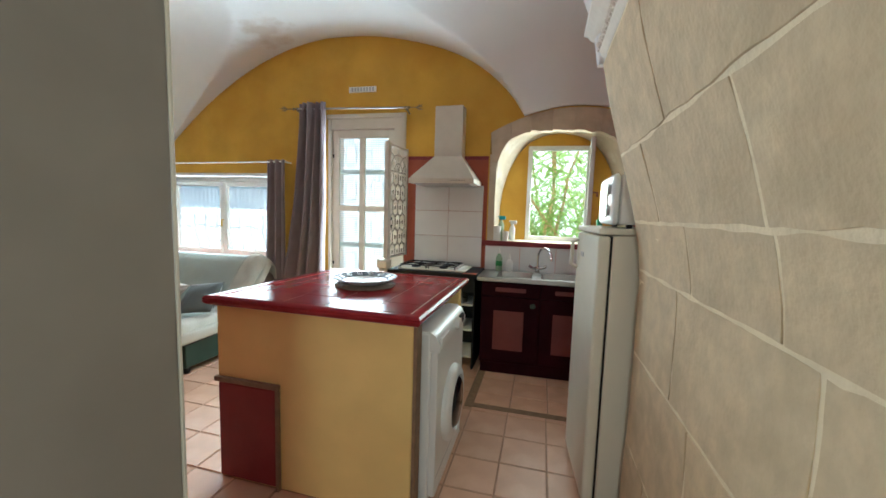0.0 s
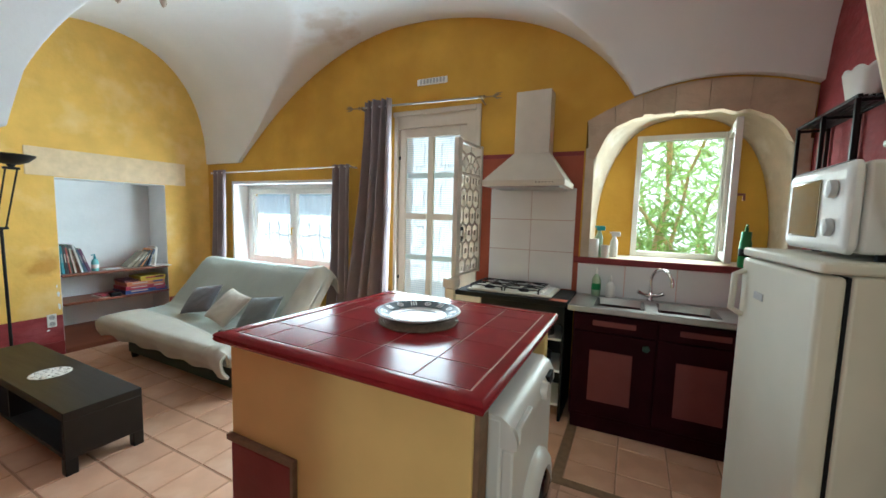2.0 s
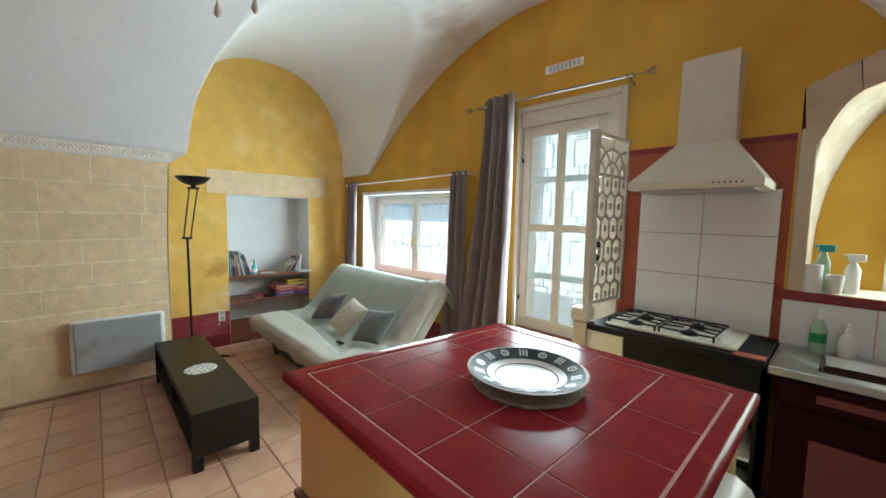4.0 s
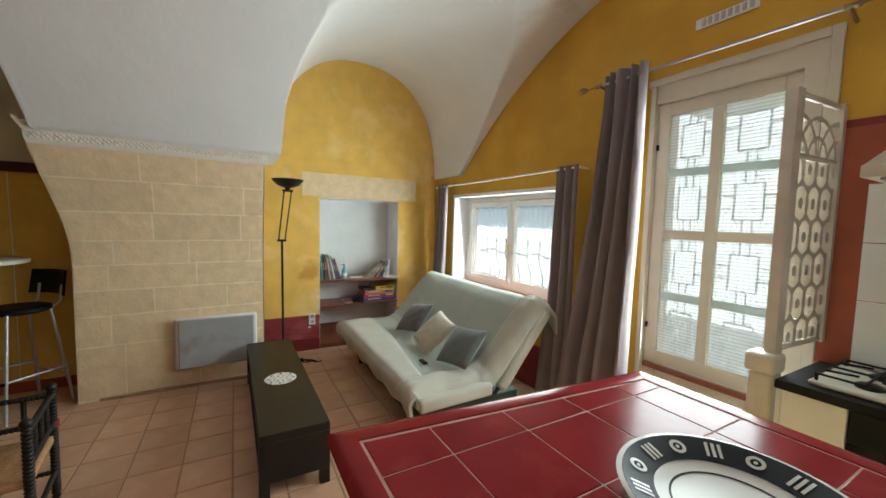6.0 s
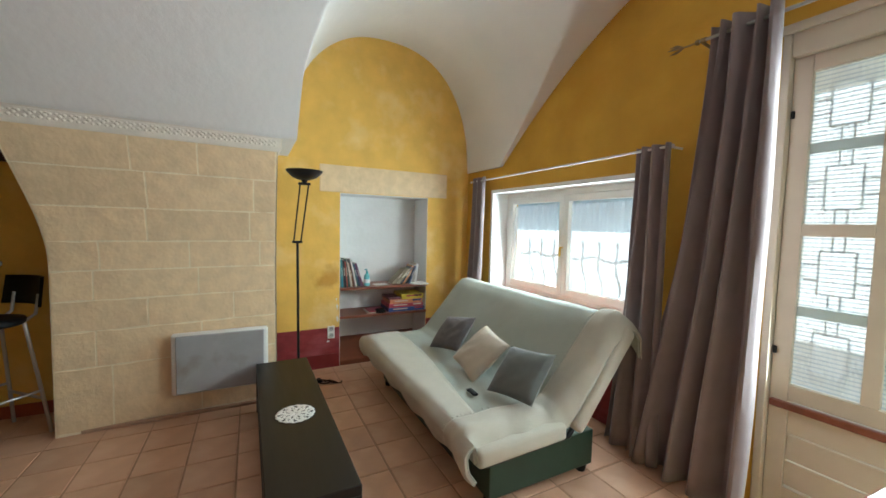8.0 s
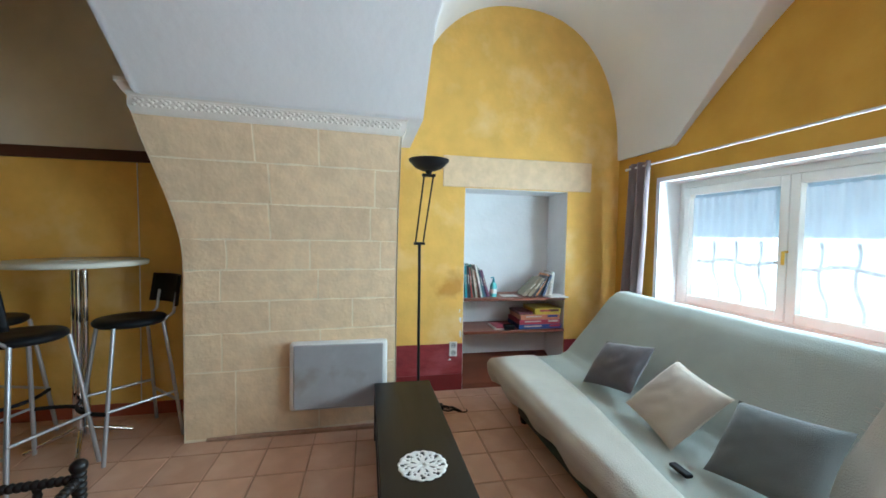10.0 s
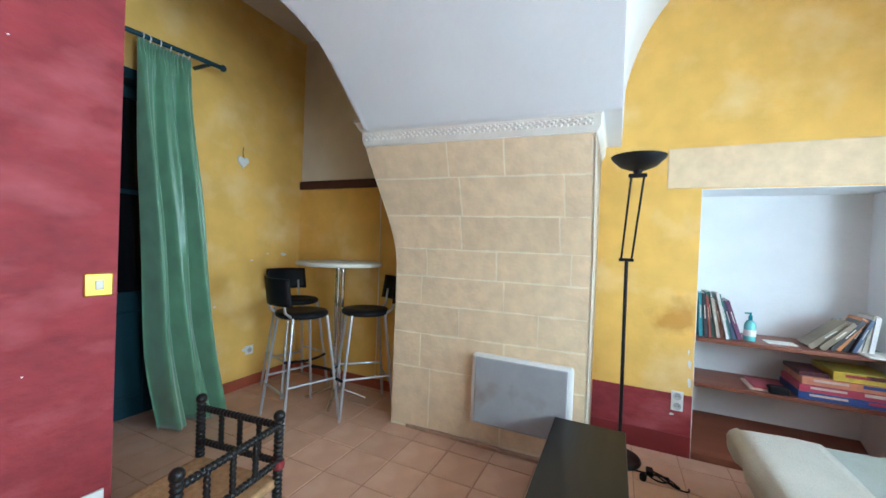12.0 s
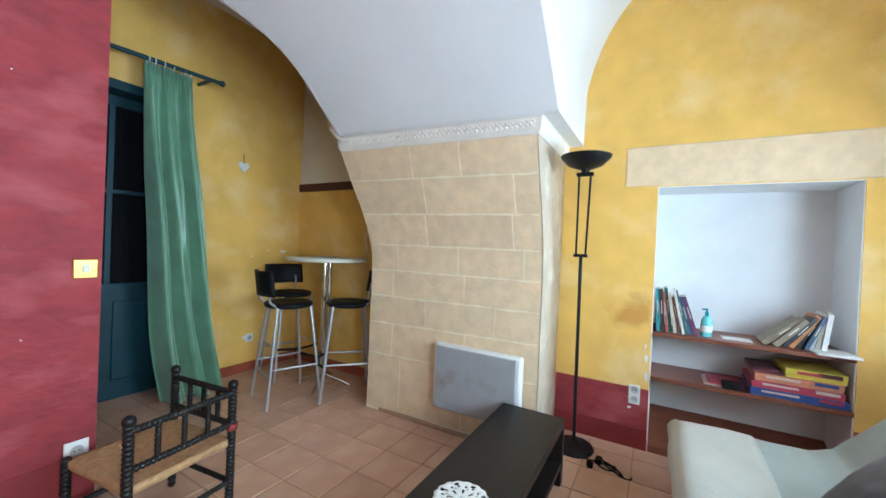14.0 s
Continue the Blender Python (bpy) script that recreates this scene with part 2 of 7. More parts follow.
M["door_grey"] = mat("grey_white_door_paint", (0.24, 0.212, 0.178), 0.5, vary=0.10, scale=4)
M["glass"] = clear("window_glass")
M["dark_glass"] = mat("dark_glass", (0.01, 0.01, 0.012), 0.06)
M["oven_glass"] = mat("bronze_oven_glass", (0.16, 0.125, 0.06), 0.12, 0.6, vary=0.1)
M["ribbed_glass"] = veil("ribbed_glass", (0.96, 0.98, 1.0), 0.42)
M["sheer"] = veil("sheer_curtain", (0.86, 0.91, 1.0), 0.52)
M["iron_white"] = mat("pale_grey_iron", (0.50, 0.54, 0.60), 0.5)
M["rib_glass"] = veil("glass_rib", (0.72, 0.82, 0.92), 0.45)
M["cornice"] = mat("cream_white_plaster", (0.80, 0.75, 0.66), 0.85, vary=0.05, scale=10, bump=0.2, bscale=40)
M["lime"] = mat("limewashed_stone", (0.55, 0.46, 0.34), 0.9, vary=0.12, scale=6, bump=0.5, bscale=22, second=(0.74, 0.69, 0.60), amount=0.3, patch=5)
M["screen_iron"] = mat("blue_grey_iron", (0.34, 0.42, 0.50), 0.5)
M["rush_grey"] = mat("dark_plaited_straw", (0.20, 0.15, 0.105), 0.85, vary=0.3, scale=60, bump=0.4, bscale=120)
# emits by itself, in place of sunlit distance outdoors
M["backdrop_glow"] = glow("white_backdrop_glow", (1.0, 1.0, 1.0), 1.5)
# screen's white, darkened in the colour because it stands against the light
M["screen_paint"] = mat("backlit_cream_paint", (0.58, 0.53, 0.45), 0.6, vary=0.1, scale=10, bump=0.1)
M["bar_pale"] = mat("pale_blue_glazing_bar", (0.52, 0.66, 0.66), 0.5, vary=0.06)
M["maroon"] = mat("dark_maroon_rail_paint", (0.055, 0.012, 0.012), 0.5, vary=0.15)
M["pale_ground"] = mat("pale_gravel", (0.42, 0.38, 0.33), 0.95, vary=0.15, scale=12, bump=0.4)
M["pale_wall"] = mat("pale_render", (0.72, 0.69, 0.62), 0.9, vary=0.06)
M["leaf"] = veil("long_green_leaf", (0.55, 0.72, 0.30), 0.16)
M["bark"] = mat("pale_bark", (0.90, 0.72, 0.58), 0.9, vary=0.2, scale=20, bump=0.4)

# ---- mesh helpers ----


def mesh_of(name, bm, material, smooth=True):
    me = bpy.data.meshes.new(name)
    bmesh.ops.recalc_face_normals(bm, faces=bm.faces)
    lay_ = bm.faces.layers.int.get("flat")
    round_ = [not (lay_ and f[lay_]) for f in bm.faces]
    bm.to_mesh(me)
    bm.free()
    for mm in (material if isinstance(material, (list, tuple)) else [material]):
        me.materials.append(mm)
    if smooth:
        me.set_sharp_from_angle(angle=radians(50))
        me.polygons.foreach_set("use_smooth", round_)
    return me


def part(name, bm, material, parent=None, label="", smooth=True):
    ob = new(name, mesh_of(name, bm, material, smooth))
    if parent is not None:
        ob.parent = parent
    if label:
        tagged(ob, label)
    return ob


def thing(name, label, category, group="", m=None, kind=""):
    ob = new(name)
    if m is not None:
        ob.matrix_world = m
    return tagged(ob, label, category, group, kind)


def box(bm, x0, x1, y0, y1, z0, z1, bevel=0.0, seg=2):
    return hexa(bm, [(x, y, z) for z in (z0, z1) for x, y in ((x0, y0), (x1, y0), (x1, y1), (x0, y1))], bevel, seg)


def hexa(bm, corners, bevel=0.0, seg=2):
    """A block from eight corners, its flat sides kept flat and its bevels round."""
    flat = bm.faces.layers.int.get("flat") or bm.faces.layers.int.new("flat")
    vs = [bm.verts.new(p) for p in corners]
    fs = [bm.faces.new([vs[i] for i in f]) for f in ((3, 2, 1, 0), (4, 5, 6, 7), (0, 1, 5, 4), (1, 2, 6, 5), (2, 3, 7, 6), (3, 0, 4, 7))]
    for f in fs:
        f[flat] = 1
    if bevel:
        for f in fs:
            f.normal_update()
        ways = [f.normal.copy() for f in fs]
        out = bmesh.ops.bevel(bm, geom=list({e for f in fs for e in f.edges}), offset=bevel, segments=seg, affect="EDGES", profile=0.5)
        for f in out["faces"]:
            f.normal_update()
            f[flat] = 1 if max(abs(f.normal.dot(w)) for w in ways) > 0.9995 else 0
    return bm


def B(*a, **k):
    return box(bmesh.new(), *a, **k)


def tube(bm, pts, r, seg=8, cap=True):
    """A round bar along pts; r one radius or one a point."""
    pts = [Vector(p) for p in pts]
    rs = r if isinstance(r, (list, tuple)) else [r] * len(pts)
    rings = []
    side = None
    for i, p in enumerate(pts):
        d = (pts[min(i + 1, len(pts) - 1)] - pts[max(i - 1, 0)]).normalized()
        if side is None:
            side = d.cross(Vector((0, 0, 1)))
            if side.length < 0.05:
                side = d.cross(Vector((1, 0, 0)))
        side = (side - d * side.dot(d)).normalized()
        up = d.cross(side)
        rings.append([bm.verts.new(p + (side * math.cos(a) + up * math.sin(a)) * rs[i]) for a in (2 * math.pi * k / seg for k in range(seg))])
    for a, b in zip(rings, rings[1:]):
        for k in range(seg):
            bm.faces.new((a[k], a[(k + 1) % seg], b[(k + 1) % seg], b[k]))
    if cap:
        bm.faces.new(rings[0][::-1])
        bm.faces.new(rings[-1])
    return bm


def T(pts, r, seg=8):
    return tube(bmesh.new(), pts, r, seg)


def lathe(bm, prof, centre=(0, 0, 0), seg=24, closed=False):
    """Turns (radius, height) pairs round an upright axis."""
    c = Vector(centre)
    rings = [[bm.verts.new(c + Vector((r * math.cos(a), r * math.sin(a), z))) for a in (2 * math.pi * k / seg for k in range(seg))] for r, z in prof]
    pairs = list(zip(rings, rings[1:])) + ([(rings[-1], rings[0])] if closed else [])
    for a, b in pairs:
        for k in range(seg):
            bm.faces.new((a[k], a[(k + 1) % seg], b[(k + 1) % seg], b[k]))
    if not closed:
        bm.faces.new(rings[0][::-1])
        bm.faces.new(rings[-1])
    return bm


def L(prof, centre=(0, 0, 0), seg=24, closed=False):
    return lathe(bmesh.new(), prof, centre, seg, closed)


def grid(bm, nu, nv, f, flip=False):
    vs = [[bm.verts.new(f(i / nu, j / nv)) for j in range(nv + 1)] for i in range(nu + 1)]
    for i in range(nu):
        for j in range(nv):
            bm.faces.new((vs[i][j], vs[i + 1][j], vs[i + 1][j + 1], vs[i][j + 1]))
    return bm


def solid(ob, t, offset=-1.0):
    md = ob.modifiers.new("thick", "SOLIDIFY")
    md.thickness, md.offset = t, offset
    return ob


def struct(name, bm, material, label, category="wall", smooth=False):
    ob = part(name, bm, material, None, "", smooth)
    return tagged(ob, label, category, kind="structure")


def noise2(x, y, z=0.0):
    return noise.noise(Vector((x, y, z)))


# ---- the shell ----
def span(a, b, n):
    return [a + (b - a) * i / n for i in range(n + 1)]


def at(v):
    return lambda x: v


# the arched recess of the kitchen window
AX0, AX1, ACX = -1.465, -0.075, -0.775


def arch_out(x):
    return max(2.14, 2.515 - 0.345 * (x + 0.65) ** 2)


def arch_in(x):
    """The lower edge of the arch's brown face."""
    d = min(1.0, abs(x - ACX) / 0.655)
    return max(2.0, 1.285 + 1.015 * (1 - d ** 4) ** 0.25)


SKEW = 0.035


def wy(x):
    """The window wall's inner face, which stands a little askew."""
    return 5.28 + SKEW * (x + 6.18)


def xw(y):
    return -5.26 - 0.075 * (y - 1.64)


def xe(y):
    return -0.71 - 0.15 * max(0.0, y - 3.2)


def main_vault(x, y):
    a, b = xw(y), xe(y)
    c = a + (b - a) * 0.515
    if x <= a or x >= b:
        return 1.9
    if x < c:
        return 2.1 + 1.22 * (1 - ((c - x) / (c - a)) ** 1.8)
    return 2.1 + 1.22 * (1 - ((x - c) / (b - c)) ** 2.4) ** 0.55


def west_lunette(y):
    u = abs(y - 4.258) / 0.999
    return 2.1 if u >= 1 else 2.1 + 1.29 * (1 - u ** 2.4) ** 0.46


def east_lunette(y):
    u = abs(y - 4.42) / 1.02
    return 2.1 if u >= 1 else 2.1 + 1.25 * (1 - u ** 2.4) ** 0.46


def vault(x, y):
    z = main_vault(x, y)
    if 3.29 < y < 5.5:
        w = west_lunette(y)
        if w > 2.1 and x < -2.95:
            z = max(z, 2.1 + (w - 2.1) * (1 - 0.05 * max(0.0, x + 6.18)))
        e = east_lunette(y)
        if e > 2.1 and x > -2.95:
            z = max(z, 2.1 + (e - 2.1) * (1 - 0.05 * max(0.0, -0.08 - x)))
    if x > AX0 - 0.03 and y > 3.35:
        z = max(z, arch_out(x) + 0.012)
    return max(z, 2.1) + 0.012 * noise2(x * 1.3, y * 1.3, 0.5) * min(1.0, max(0.0, (z - 2.1) * 4))


def south_cut(x):
    """Where the big vault ends towards the back bay."""
    return 1.72 - 1.1 * (min(x, -4.0) + 4.95) ** 2 if x > -4.95 else 1.72


bm = bmesh.new()
YS = span(0, 1, 60) + span(1, 3.24, 50)[1:] + span(3.24, 3.46, 30)[1:] + span(3.46, 5.10, 44)[1:] + span(5.10, 5.28, 36)[1:] + span(5.28, 5.75, 10)[1:]
NX, NY = 300, len(YS) - 1


def ceil_pt(u, v):
    x = -6.5 + 6.9 * u
    y0 = south_cut(x) if x < -4.0 else 0.0
    y0 = max(0.0, y0)
    y = YS[round(v * NY)]
    y = y0 + (y - 1.8) * (5.75 - y0) / 3.95 if y0 >= 1.8 else max(y, y0)
    return Vector((x, y, vault(x, y)))


grid(bm, NX, NY, ceil_pt)
ceiling = struct("ceiling", bm, M["white_vault"], "white plastered groin vault with an old damp stain", "ceiling", True)
solid(ceiling, 0.12, 1.0)
struct("ceiling_back_bay", B(-6.6, -3.7, 0.0, 1.75, 3.36, 3.5), M["white"], "flat white ceiling of the back bay", "ceiling")
# unseen slab; stops light from above and overhangs to shade the door
struct("roof", B(-7.4, 1.2, -0.6, 6.6, 3.7, 3.9), M["white"], "unseen slab added above the vault to block light", "roof")


def prism(bm, xs, lo, hi, y0, y1):
    """A wall between xs, from lo(x) up to hi(x), from y0(x) back to y1(x)."""
    cols = [[bm.verts.new(p) for p in ((x, y0(x), lo(x)), (x, y0(x), hi(x)), (x, y1(x), hi(x)), (x, y1(x), lo(x)))] for x in xs]
    for a, b in zip(cols, cols[1:]):
        for i in range(4):
            j = (i + 1) % 4
            bm.faces.new((a[i], a[j], b[j], b[i]))
    bm.faces.new(cols[0])
    bm.faces.new(cols[-1][::-1])
    return bm


WX0, WX1, WZ0, WZ1 = -5.68, -3.99, 0.80, 1.84     # window
DX0, DX1, DZ1 = -3.27, -2.37, 2.50                # door
wb = lambda x: wy(x) + 0.34
bm = bmesh.new()
prism(bm, [-6.6, WX0], at(0), at(3.7), wy, wb)
prism(bm, [WX0, WX1], at(0), at(WZ0), wy, wb)
prism(bm, [WX0, WX1], at(WZ1), at(3.7), wy, wb)
prism(bm, [WX1, DX0], at(0), at(3.7), wy, wb)
prism(bm, [DX0, DX1], at(DZ1), at(3.7), wy, wb)
prism(bm, [DX1, AX0], at(0), at(3.7), wy, wb)
prism(bm, [AX0, AX1], at(0), at(1.19), wy, wb)
prism(bm, span(AX0, AX1, 32), arch_out, at(3.7), wy, wb)
prism(bm, [AX1, 0.4], at(0), at(3.7), wy, wb)
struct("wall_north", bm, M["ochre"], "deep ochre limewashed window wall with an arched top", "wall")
# back of the arched recess, with the kitchen window in it
KX0, KX1, KZ0, KZ1 = -1.10, -0.44, 1.20, 2.22
kb0, kb1 = (lambda x: wy(x) + 0.40), (lambda x: wy(x) + 0.52)
bm = bmesh.new()
prism(bm, [-1.7, KX0], at(1.0), at(2.8), kb0, kb1)
prism(bm, [KX0, KX1], at(1.0), at(KZ0), kb0, kb1)
prism(bm, [KX0, KX1], at(KZ1), at(2.8), kb0, kb1)
prism(bm, [KX1, 0.2], at(1.0), at(2.8), kb0, kb1)
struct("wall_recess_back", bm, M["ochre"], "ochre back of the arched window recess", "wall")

# west wall with the bookshelf niche
WWX = -6.18
NY0, NY1, NZ1 = 3.775, 4.755, 1.785


bm = bmesh.new()
box(bm, -6.55, WWX, 3.0, NY0, 0, 3.7)
box(bm, -6.55, WWX, NY0, NY1, NZ1, 3.7)
box(bm, -6.55, WWX, NY1, 5.6, 0, 3.7)
struct("wall_west", bm, M["yellow"], "patchy yellow limewashed wall with a square niche", "wall")
lining = struct("niche_lining", B(-6.66, -6.55, 3.6, 4.95, 0, 2.0), M["white"], "white painted lining of the wall niche", "wall")
part("cheek", B(-6.55, -6.186, NY0 - 0.003, NY0 + 0.006, 0.0, NZ1), M["white"], lining, "", False)
part("cheek", B(-6.55, -6.186, NY1 - 0.006, NY1 + 0.003, 0.0, NZ1), M["white"], lining, "", False)
part("soffit", B(-6.55, -6.186, NY0 + 0.006, NY1 - 0.006, NZ1 - 0.006, NZ1 + 0.003), M["white"], lining, "", False)
bm = bmesh.new()
box(bm, -6.195, -6.172, 3.575, 4.99, 1.79, 2.06, 0.008)
struct("lintel", bm, M["stone"], "pale limestone lintel over the niche", "lintel")

# back bay: west wall, south wall, red wall
SX, SY = -6.10, 0.30
struct("wall_west_back", B(-6.4, SX, 0.0, 1.85, 0, 3.5), M["yellow"], "yellow limewashed wall of the back bay", "wall")
struct("wall_upper_back", B(SX, SX + 0.004, 0.31, 1.8, 1.935, 3.4), M["beige"], "beige upper wall above the dark rail", "wall")
BDX0, BDX1, BDZ = -4.95, -4.02, 2.44
bm = bmesh.new()
box(bm, -6.4, BDX0, 0.0, SY, 0, 3.5)
box(bm, BDX0, BDX1, 0.0, SY, BDZ, 3.5)
box(bm, BDX1, -3.6, 0.0, SY, 0, 3.5)
struct("wall_south", bm, M["yellow"], "yellow limewashed wall with flaking paint", "wall")
RY = 1.55
bm = bmesh.new()
box(bm, -4.0, -1.62, RY - 0.17, RY, 0, 3.6)
box(bm, -4.0, -3.85, 0.3, RY - 0.17, 0, 3.6)
struct("wall_red", bm, M["red"], "crimson limewashed partition wall", "wall")
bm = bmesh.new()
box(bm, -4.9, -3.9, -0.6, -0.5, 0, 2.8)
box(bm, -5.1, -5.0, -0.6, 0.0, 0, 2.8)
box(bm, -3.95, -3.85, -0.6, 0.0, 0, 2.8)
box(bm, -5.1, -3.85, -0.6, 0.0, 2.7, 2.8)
struct("wall_hall", bm, M["dark_hall"], "near-black box standing in for an unlit hall", "wall")
# entrance passage round the walker's start
bm = bmesh.new()
box(bm, -1.75, -1.62, -0.2, RY - 0.17, 0, 2.6)
box(bm, -1.62, -0.4, -0.3, -0.2, 0, 2.6)
box(bm, -1.62, -0.4, RY - 0.17, RY - 0.0, 2.12, 3.6)
box(bm, -1.7, -0.4, -0.3, RY - 0.17, 2.55, 2.65)
struct("wall_passage", bm, M["beige"], "plain beige passage walls", "wall")
# east side
EX = -0.075
struct("wall_east", B(EX, 0.3, 3.2, 5.8, 0, 3.7), M["red"], "red limewashed end wall behind the fridge", "wall")

# ---- floor ----
struct("floor", B(-6.7, 0.4, -0.7, 5.85, -0.12, -0.005), M["grout"], "brown grouted floor bed", "floor")


# ---- stone piers ----
def lean(z):
    s = min(1.0, max(0.0, (z - 1.15) / 0.95))
    return s * s * (3 - 2 * s) * 0.6 + s * s * 0.4


def west_pier(s, z):
    """Point on the west pier's face: s runs north along it."""
    y0, y1 = 1.80 - 0.15 * lean(z), 3.15
    y = y0 + (y1 - y0) * s
    return Vector((-5.61 - 0.07 * (y - 1.8) + 0.27 * lean(z), y, z))


def east_pier(s, z):
    y0, y1 = 1.30, 3.42 - 0.10 * lean(z)
    y = y0 + (y1 - y0) * s
    return Vector((-0.485 - 0.225 * lean(z) - 0.03 * max(0, 0.6 - z), y, z))


def pier_core(name, face, back, inset, label, s0=0.0, s1=1.0):
    sign = 1 if back < face(0, 0).x else -1
    bm = bmesh.new()
    rows = []
    for k in range(22):
        z = 2.12 * k / 21
        a, b = face(s0, z), face(s1, z)
        rows.append([bm.verts.new(p) for p in ((a.x - sign * inset, a.y, z), (b.x - sign * inset, b.y, z), (back, b.y, z), (back, a.y, z))])
    for a, b in zip(rows, rows[1:]):
        for i in range(4):
            bm.faces.new((a[i], a[(i + 1) % 4], b[(i + 1) % 4], b[i]))
    bm.faces.new(rows[0][::-1])
    bm.faces.new(rows[-1])
    return struct(name, bm, M["mortar"], label, "pier", True)


def stone_course(pier, face, courses, widths, sign, gap, proud, seed, stone, joints=None):
    """Dressed blocks in courses, each a block of its own with worn edges."""
    rnd = random.Random(seed)
    length = (face(1, 0) - face(0, 0)).length
    z = 0.012
    for n, h in enumerate(courses):
        cuts = [0.004]
        if joints:
            cuts += [(y - face(0, 0).y) / length for y in joints[n]]
        else:
            s = 0.004 - (rnd.uniform(0.2, 0.8) * widths[0] / length if n else 0.1)
            while s < 0.992:
                s += rnd.uniform(*widths) / length
                if 0.034 < s < 0.936:
                    cuts.append(s)
        cuts.append(0.996)
        for a, b in zip(cuts, cuts[1:]):
            g = gap / length / 2
            bm = bmesh.new()
            out = proud * rnd.uniform(0.7, 1.2)
            nu, nv = (16, 8) if joints else (10, 5)
            tilt = rnd.uniform(-0.0008, 0.0008)
            flat = bm.faces.layers.int.new("flat")

            def upright(s_, z_):
                """Joints stand upright although the pier's outline leans."""
                if s_ < 0.02 or s_ > 0.98:
                    return s_
                f0, f1 = face(0, z_).y, face(1, z_).y
                return (face(s_, 0).y - f0) / (f1 - f0)

            def pt(u, v, edge):
                zz = z + gap / 2 + (h - gap) * v
                sa, sb = upright(a + g, zz), upright(b - g, zz)
                q = face(sa + (sb - sa) * u, zz)
                rag = 0.008 * noise2(q.y * 9 + n, q.z * 9, seed) + (0.0 if gap < 0.012 else 0.030 * noise2(q.y * 3.1, q.z * 3.1, seed + 2))
                q = face(sa + (sb - sa) * u, max(0.004, zz + rag))
                d = -0.007 if edge else out + tilt * u + 0.0026 * noise2(q.y * 14, q.z * 14, seed + n) + 0.0028 * noise2(q.y * 6, q.z * 6, seed - n)
                return q + Vector((sign * d, rag * 0.6, 0))

            inner = [[pt(0.003 + 0.994 * i / nu, 0.006 + 0.988 * j / nv, False) for j in range(nv + 1)] for i in range(nu + 1)]
            vs = [[bm.verts.new(p) for p in col] for col in inner]
            for i in range(nu):
                for j in range(nv):
                    bm.faces.new((vs[i][j], vs[i + 1][j], vs[i + 1][j + 1], vs[i][j + 1]))
            ring = [vs[i][0] for i in range(nu + 1)] + [vs[nu][j] for j in range(1, nv + 1)] + [vs[i][nv] for i in range(nu - 1, -1, -1)] + [vs[0][j] for j in range(nv - 1, 0, -1)]
            uv = [(i / nu, 0) for i in range(nu + 1)] + [(1, j / nv) for j in range(1, nv + 1)] + [(i / nu, 1) for i in range(nu - 1, -1, -1)] + [(0, j / nv) for j in range(nv - 1, 0, -1)]
            outer = [bm.verts.new(pt(u, v, True)) for u, v in uv]
            for i in range(len(ring)):
                k = (i + 1) % len(ring)
                bm.faces.new((ring[i], ring[k], outer[k], outer[i]))[flat] = 1
            part("stone", bm, stone, pier)
        z += h


pier_w = pier_core("pier_west", west_pier, -6.5, 0.003, "pale limestone pier that leans out to the vault")
pier_e = pier_core("pier_east", east_pier, 0.3, 0.002, "close limestone block pier beside the passage")
stone_course(pier_w, west_pier, [0.44, 0.25, 0.21, 0.205, 0.20, 0.23, 0.245, 0.26], (0.36, 0.66), 1, 0.0085, 0.0022, 3, M["stone"])
stone_course(pier_e, east_pier, [0.43, 0.42, 0.38, 0.21, 0.28, 0.37], (0.40, 0.62), -1, 0.010, 0.0012, 8, M["stone_grey"],
             [[1.9, 2.6, 3.1], [2.1, 2.75], [1.75, 2.275, 2.92], [1.9, 2.37, 2.80], [1.7, 2.39, 3.03], [2.1, 2.75]])


CORNICE = [(-0.02, 0.0), (0.012, 0.0), (0.022, 0.012), (0.026, 0.022), (0.032, 0.030), (0.032, 0.082), (0.046, 0.090), (0.058, 0.100), (0.072, 0.122), (0.086, 0.130), (0.086, 0.150), (-0.05, 0.150)]


def cornice(name, face, sign, s0, s1, label, lift=0.0):
    """A moulded plaster cornice with a row of carved leaves."""
    prof = CORNICE
    a, b = (face(q, 2.04) + Vector((0, 0, lift)) for q in (s0, s1))
    bm = bmesh.new()
    d = (b - a).normalized()
    nrm = Vector((sign, 0, 0))
    rows = [[bm.verts.new(p + nrm * q[0] + Vector((0, 0, q[1] * 1.08 - 0.035)) + d * (e * max(0, q[0]))) for q in prof] for p, e in ((a, -0.6), (b, 1))]
    for i in range(len(prof) - 1):
        bm.faces.new((rows[0][i], rows[0][i + 1], rows[1][i + 1], rows[1][i]))
    bm.faces.new(rows[0][::-1])
    bm.faces.new(rows[1])
    ob = struct(name, bm, M["cornice"], label, "cornice", True)
    bm = bmesh.new()
    n = int((b - a).length / 0.062)
    for k in range(n):
        c = a + (b - a) * ((k + 0.5) / n) + nrm * 0.031 + Vector((0, 0, 0.018))
        for dx, dz, r in ((0, 0.002, 0.012), (0.019, 0.013, 0.011), (-0.019, -0.012, 0.011), (0.016, -0.015, 0.009), (-0.016, 0.016, 0.009), (0.006, 0.019, 0.007)):
            mm = Matrix.Translation(c + d * dx + Vector((0, 0, dz))) @ Matrix.Diagonal((1.3, 1.2, 1, 1))
            bmesh.ops.create_icosphere(bm, subdivisions=1, radius=r, matrix=mm)
    tagged(part("carving", bm, M["cornice"], ob, "row of small carved leaves"), kind="stuff")
    return ob


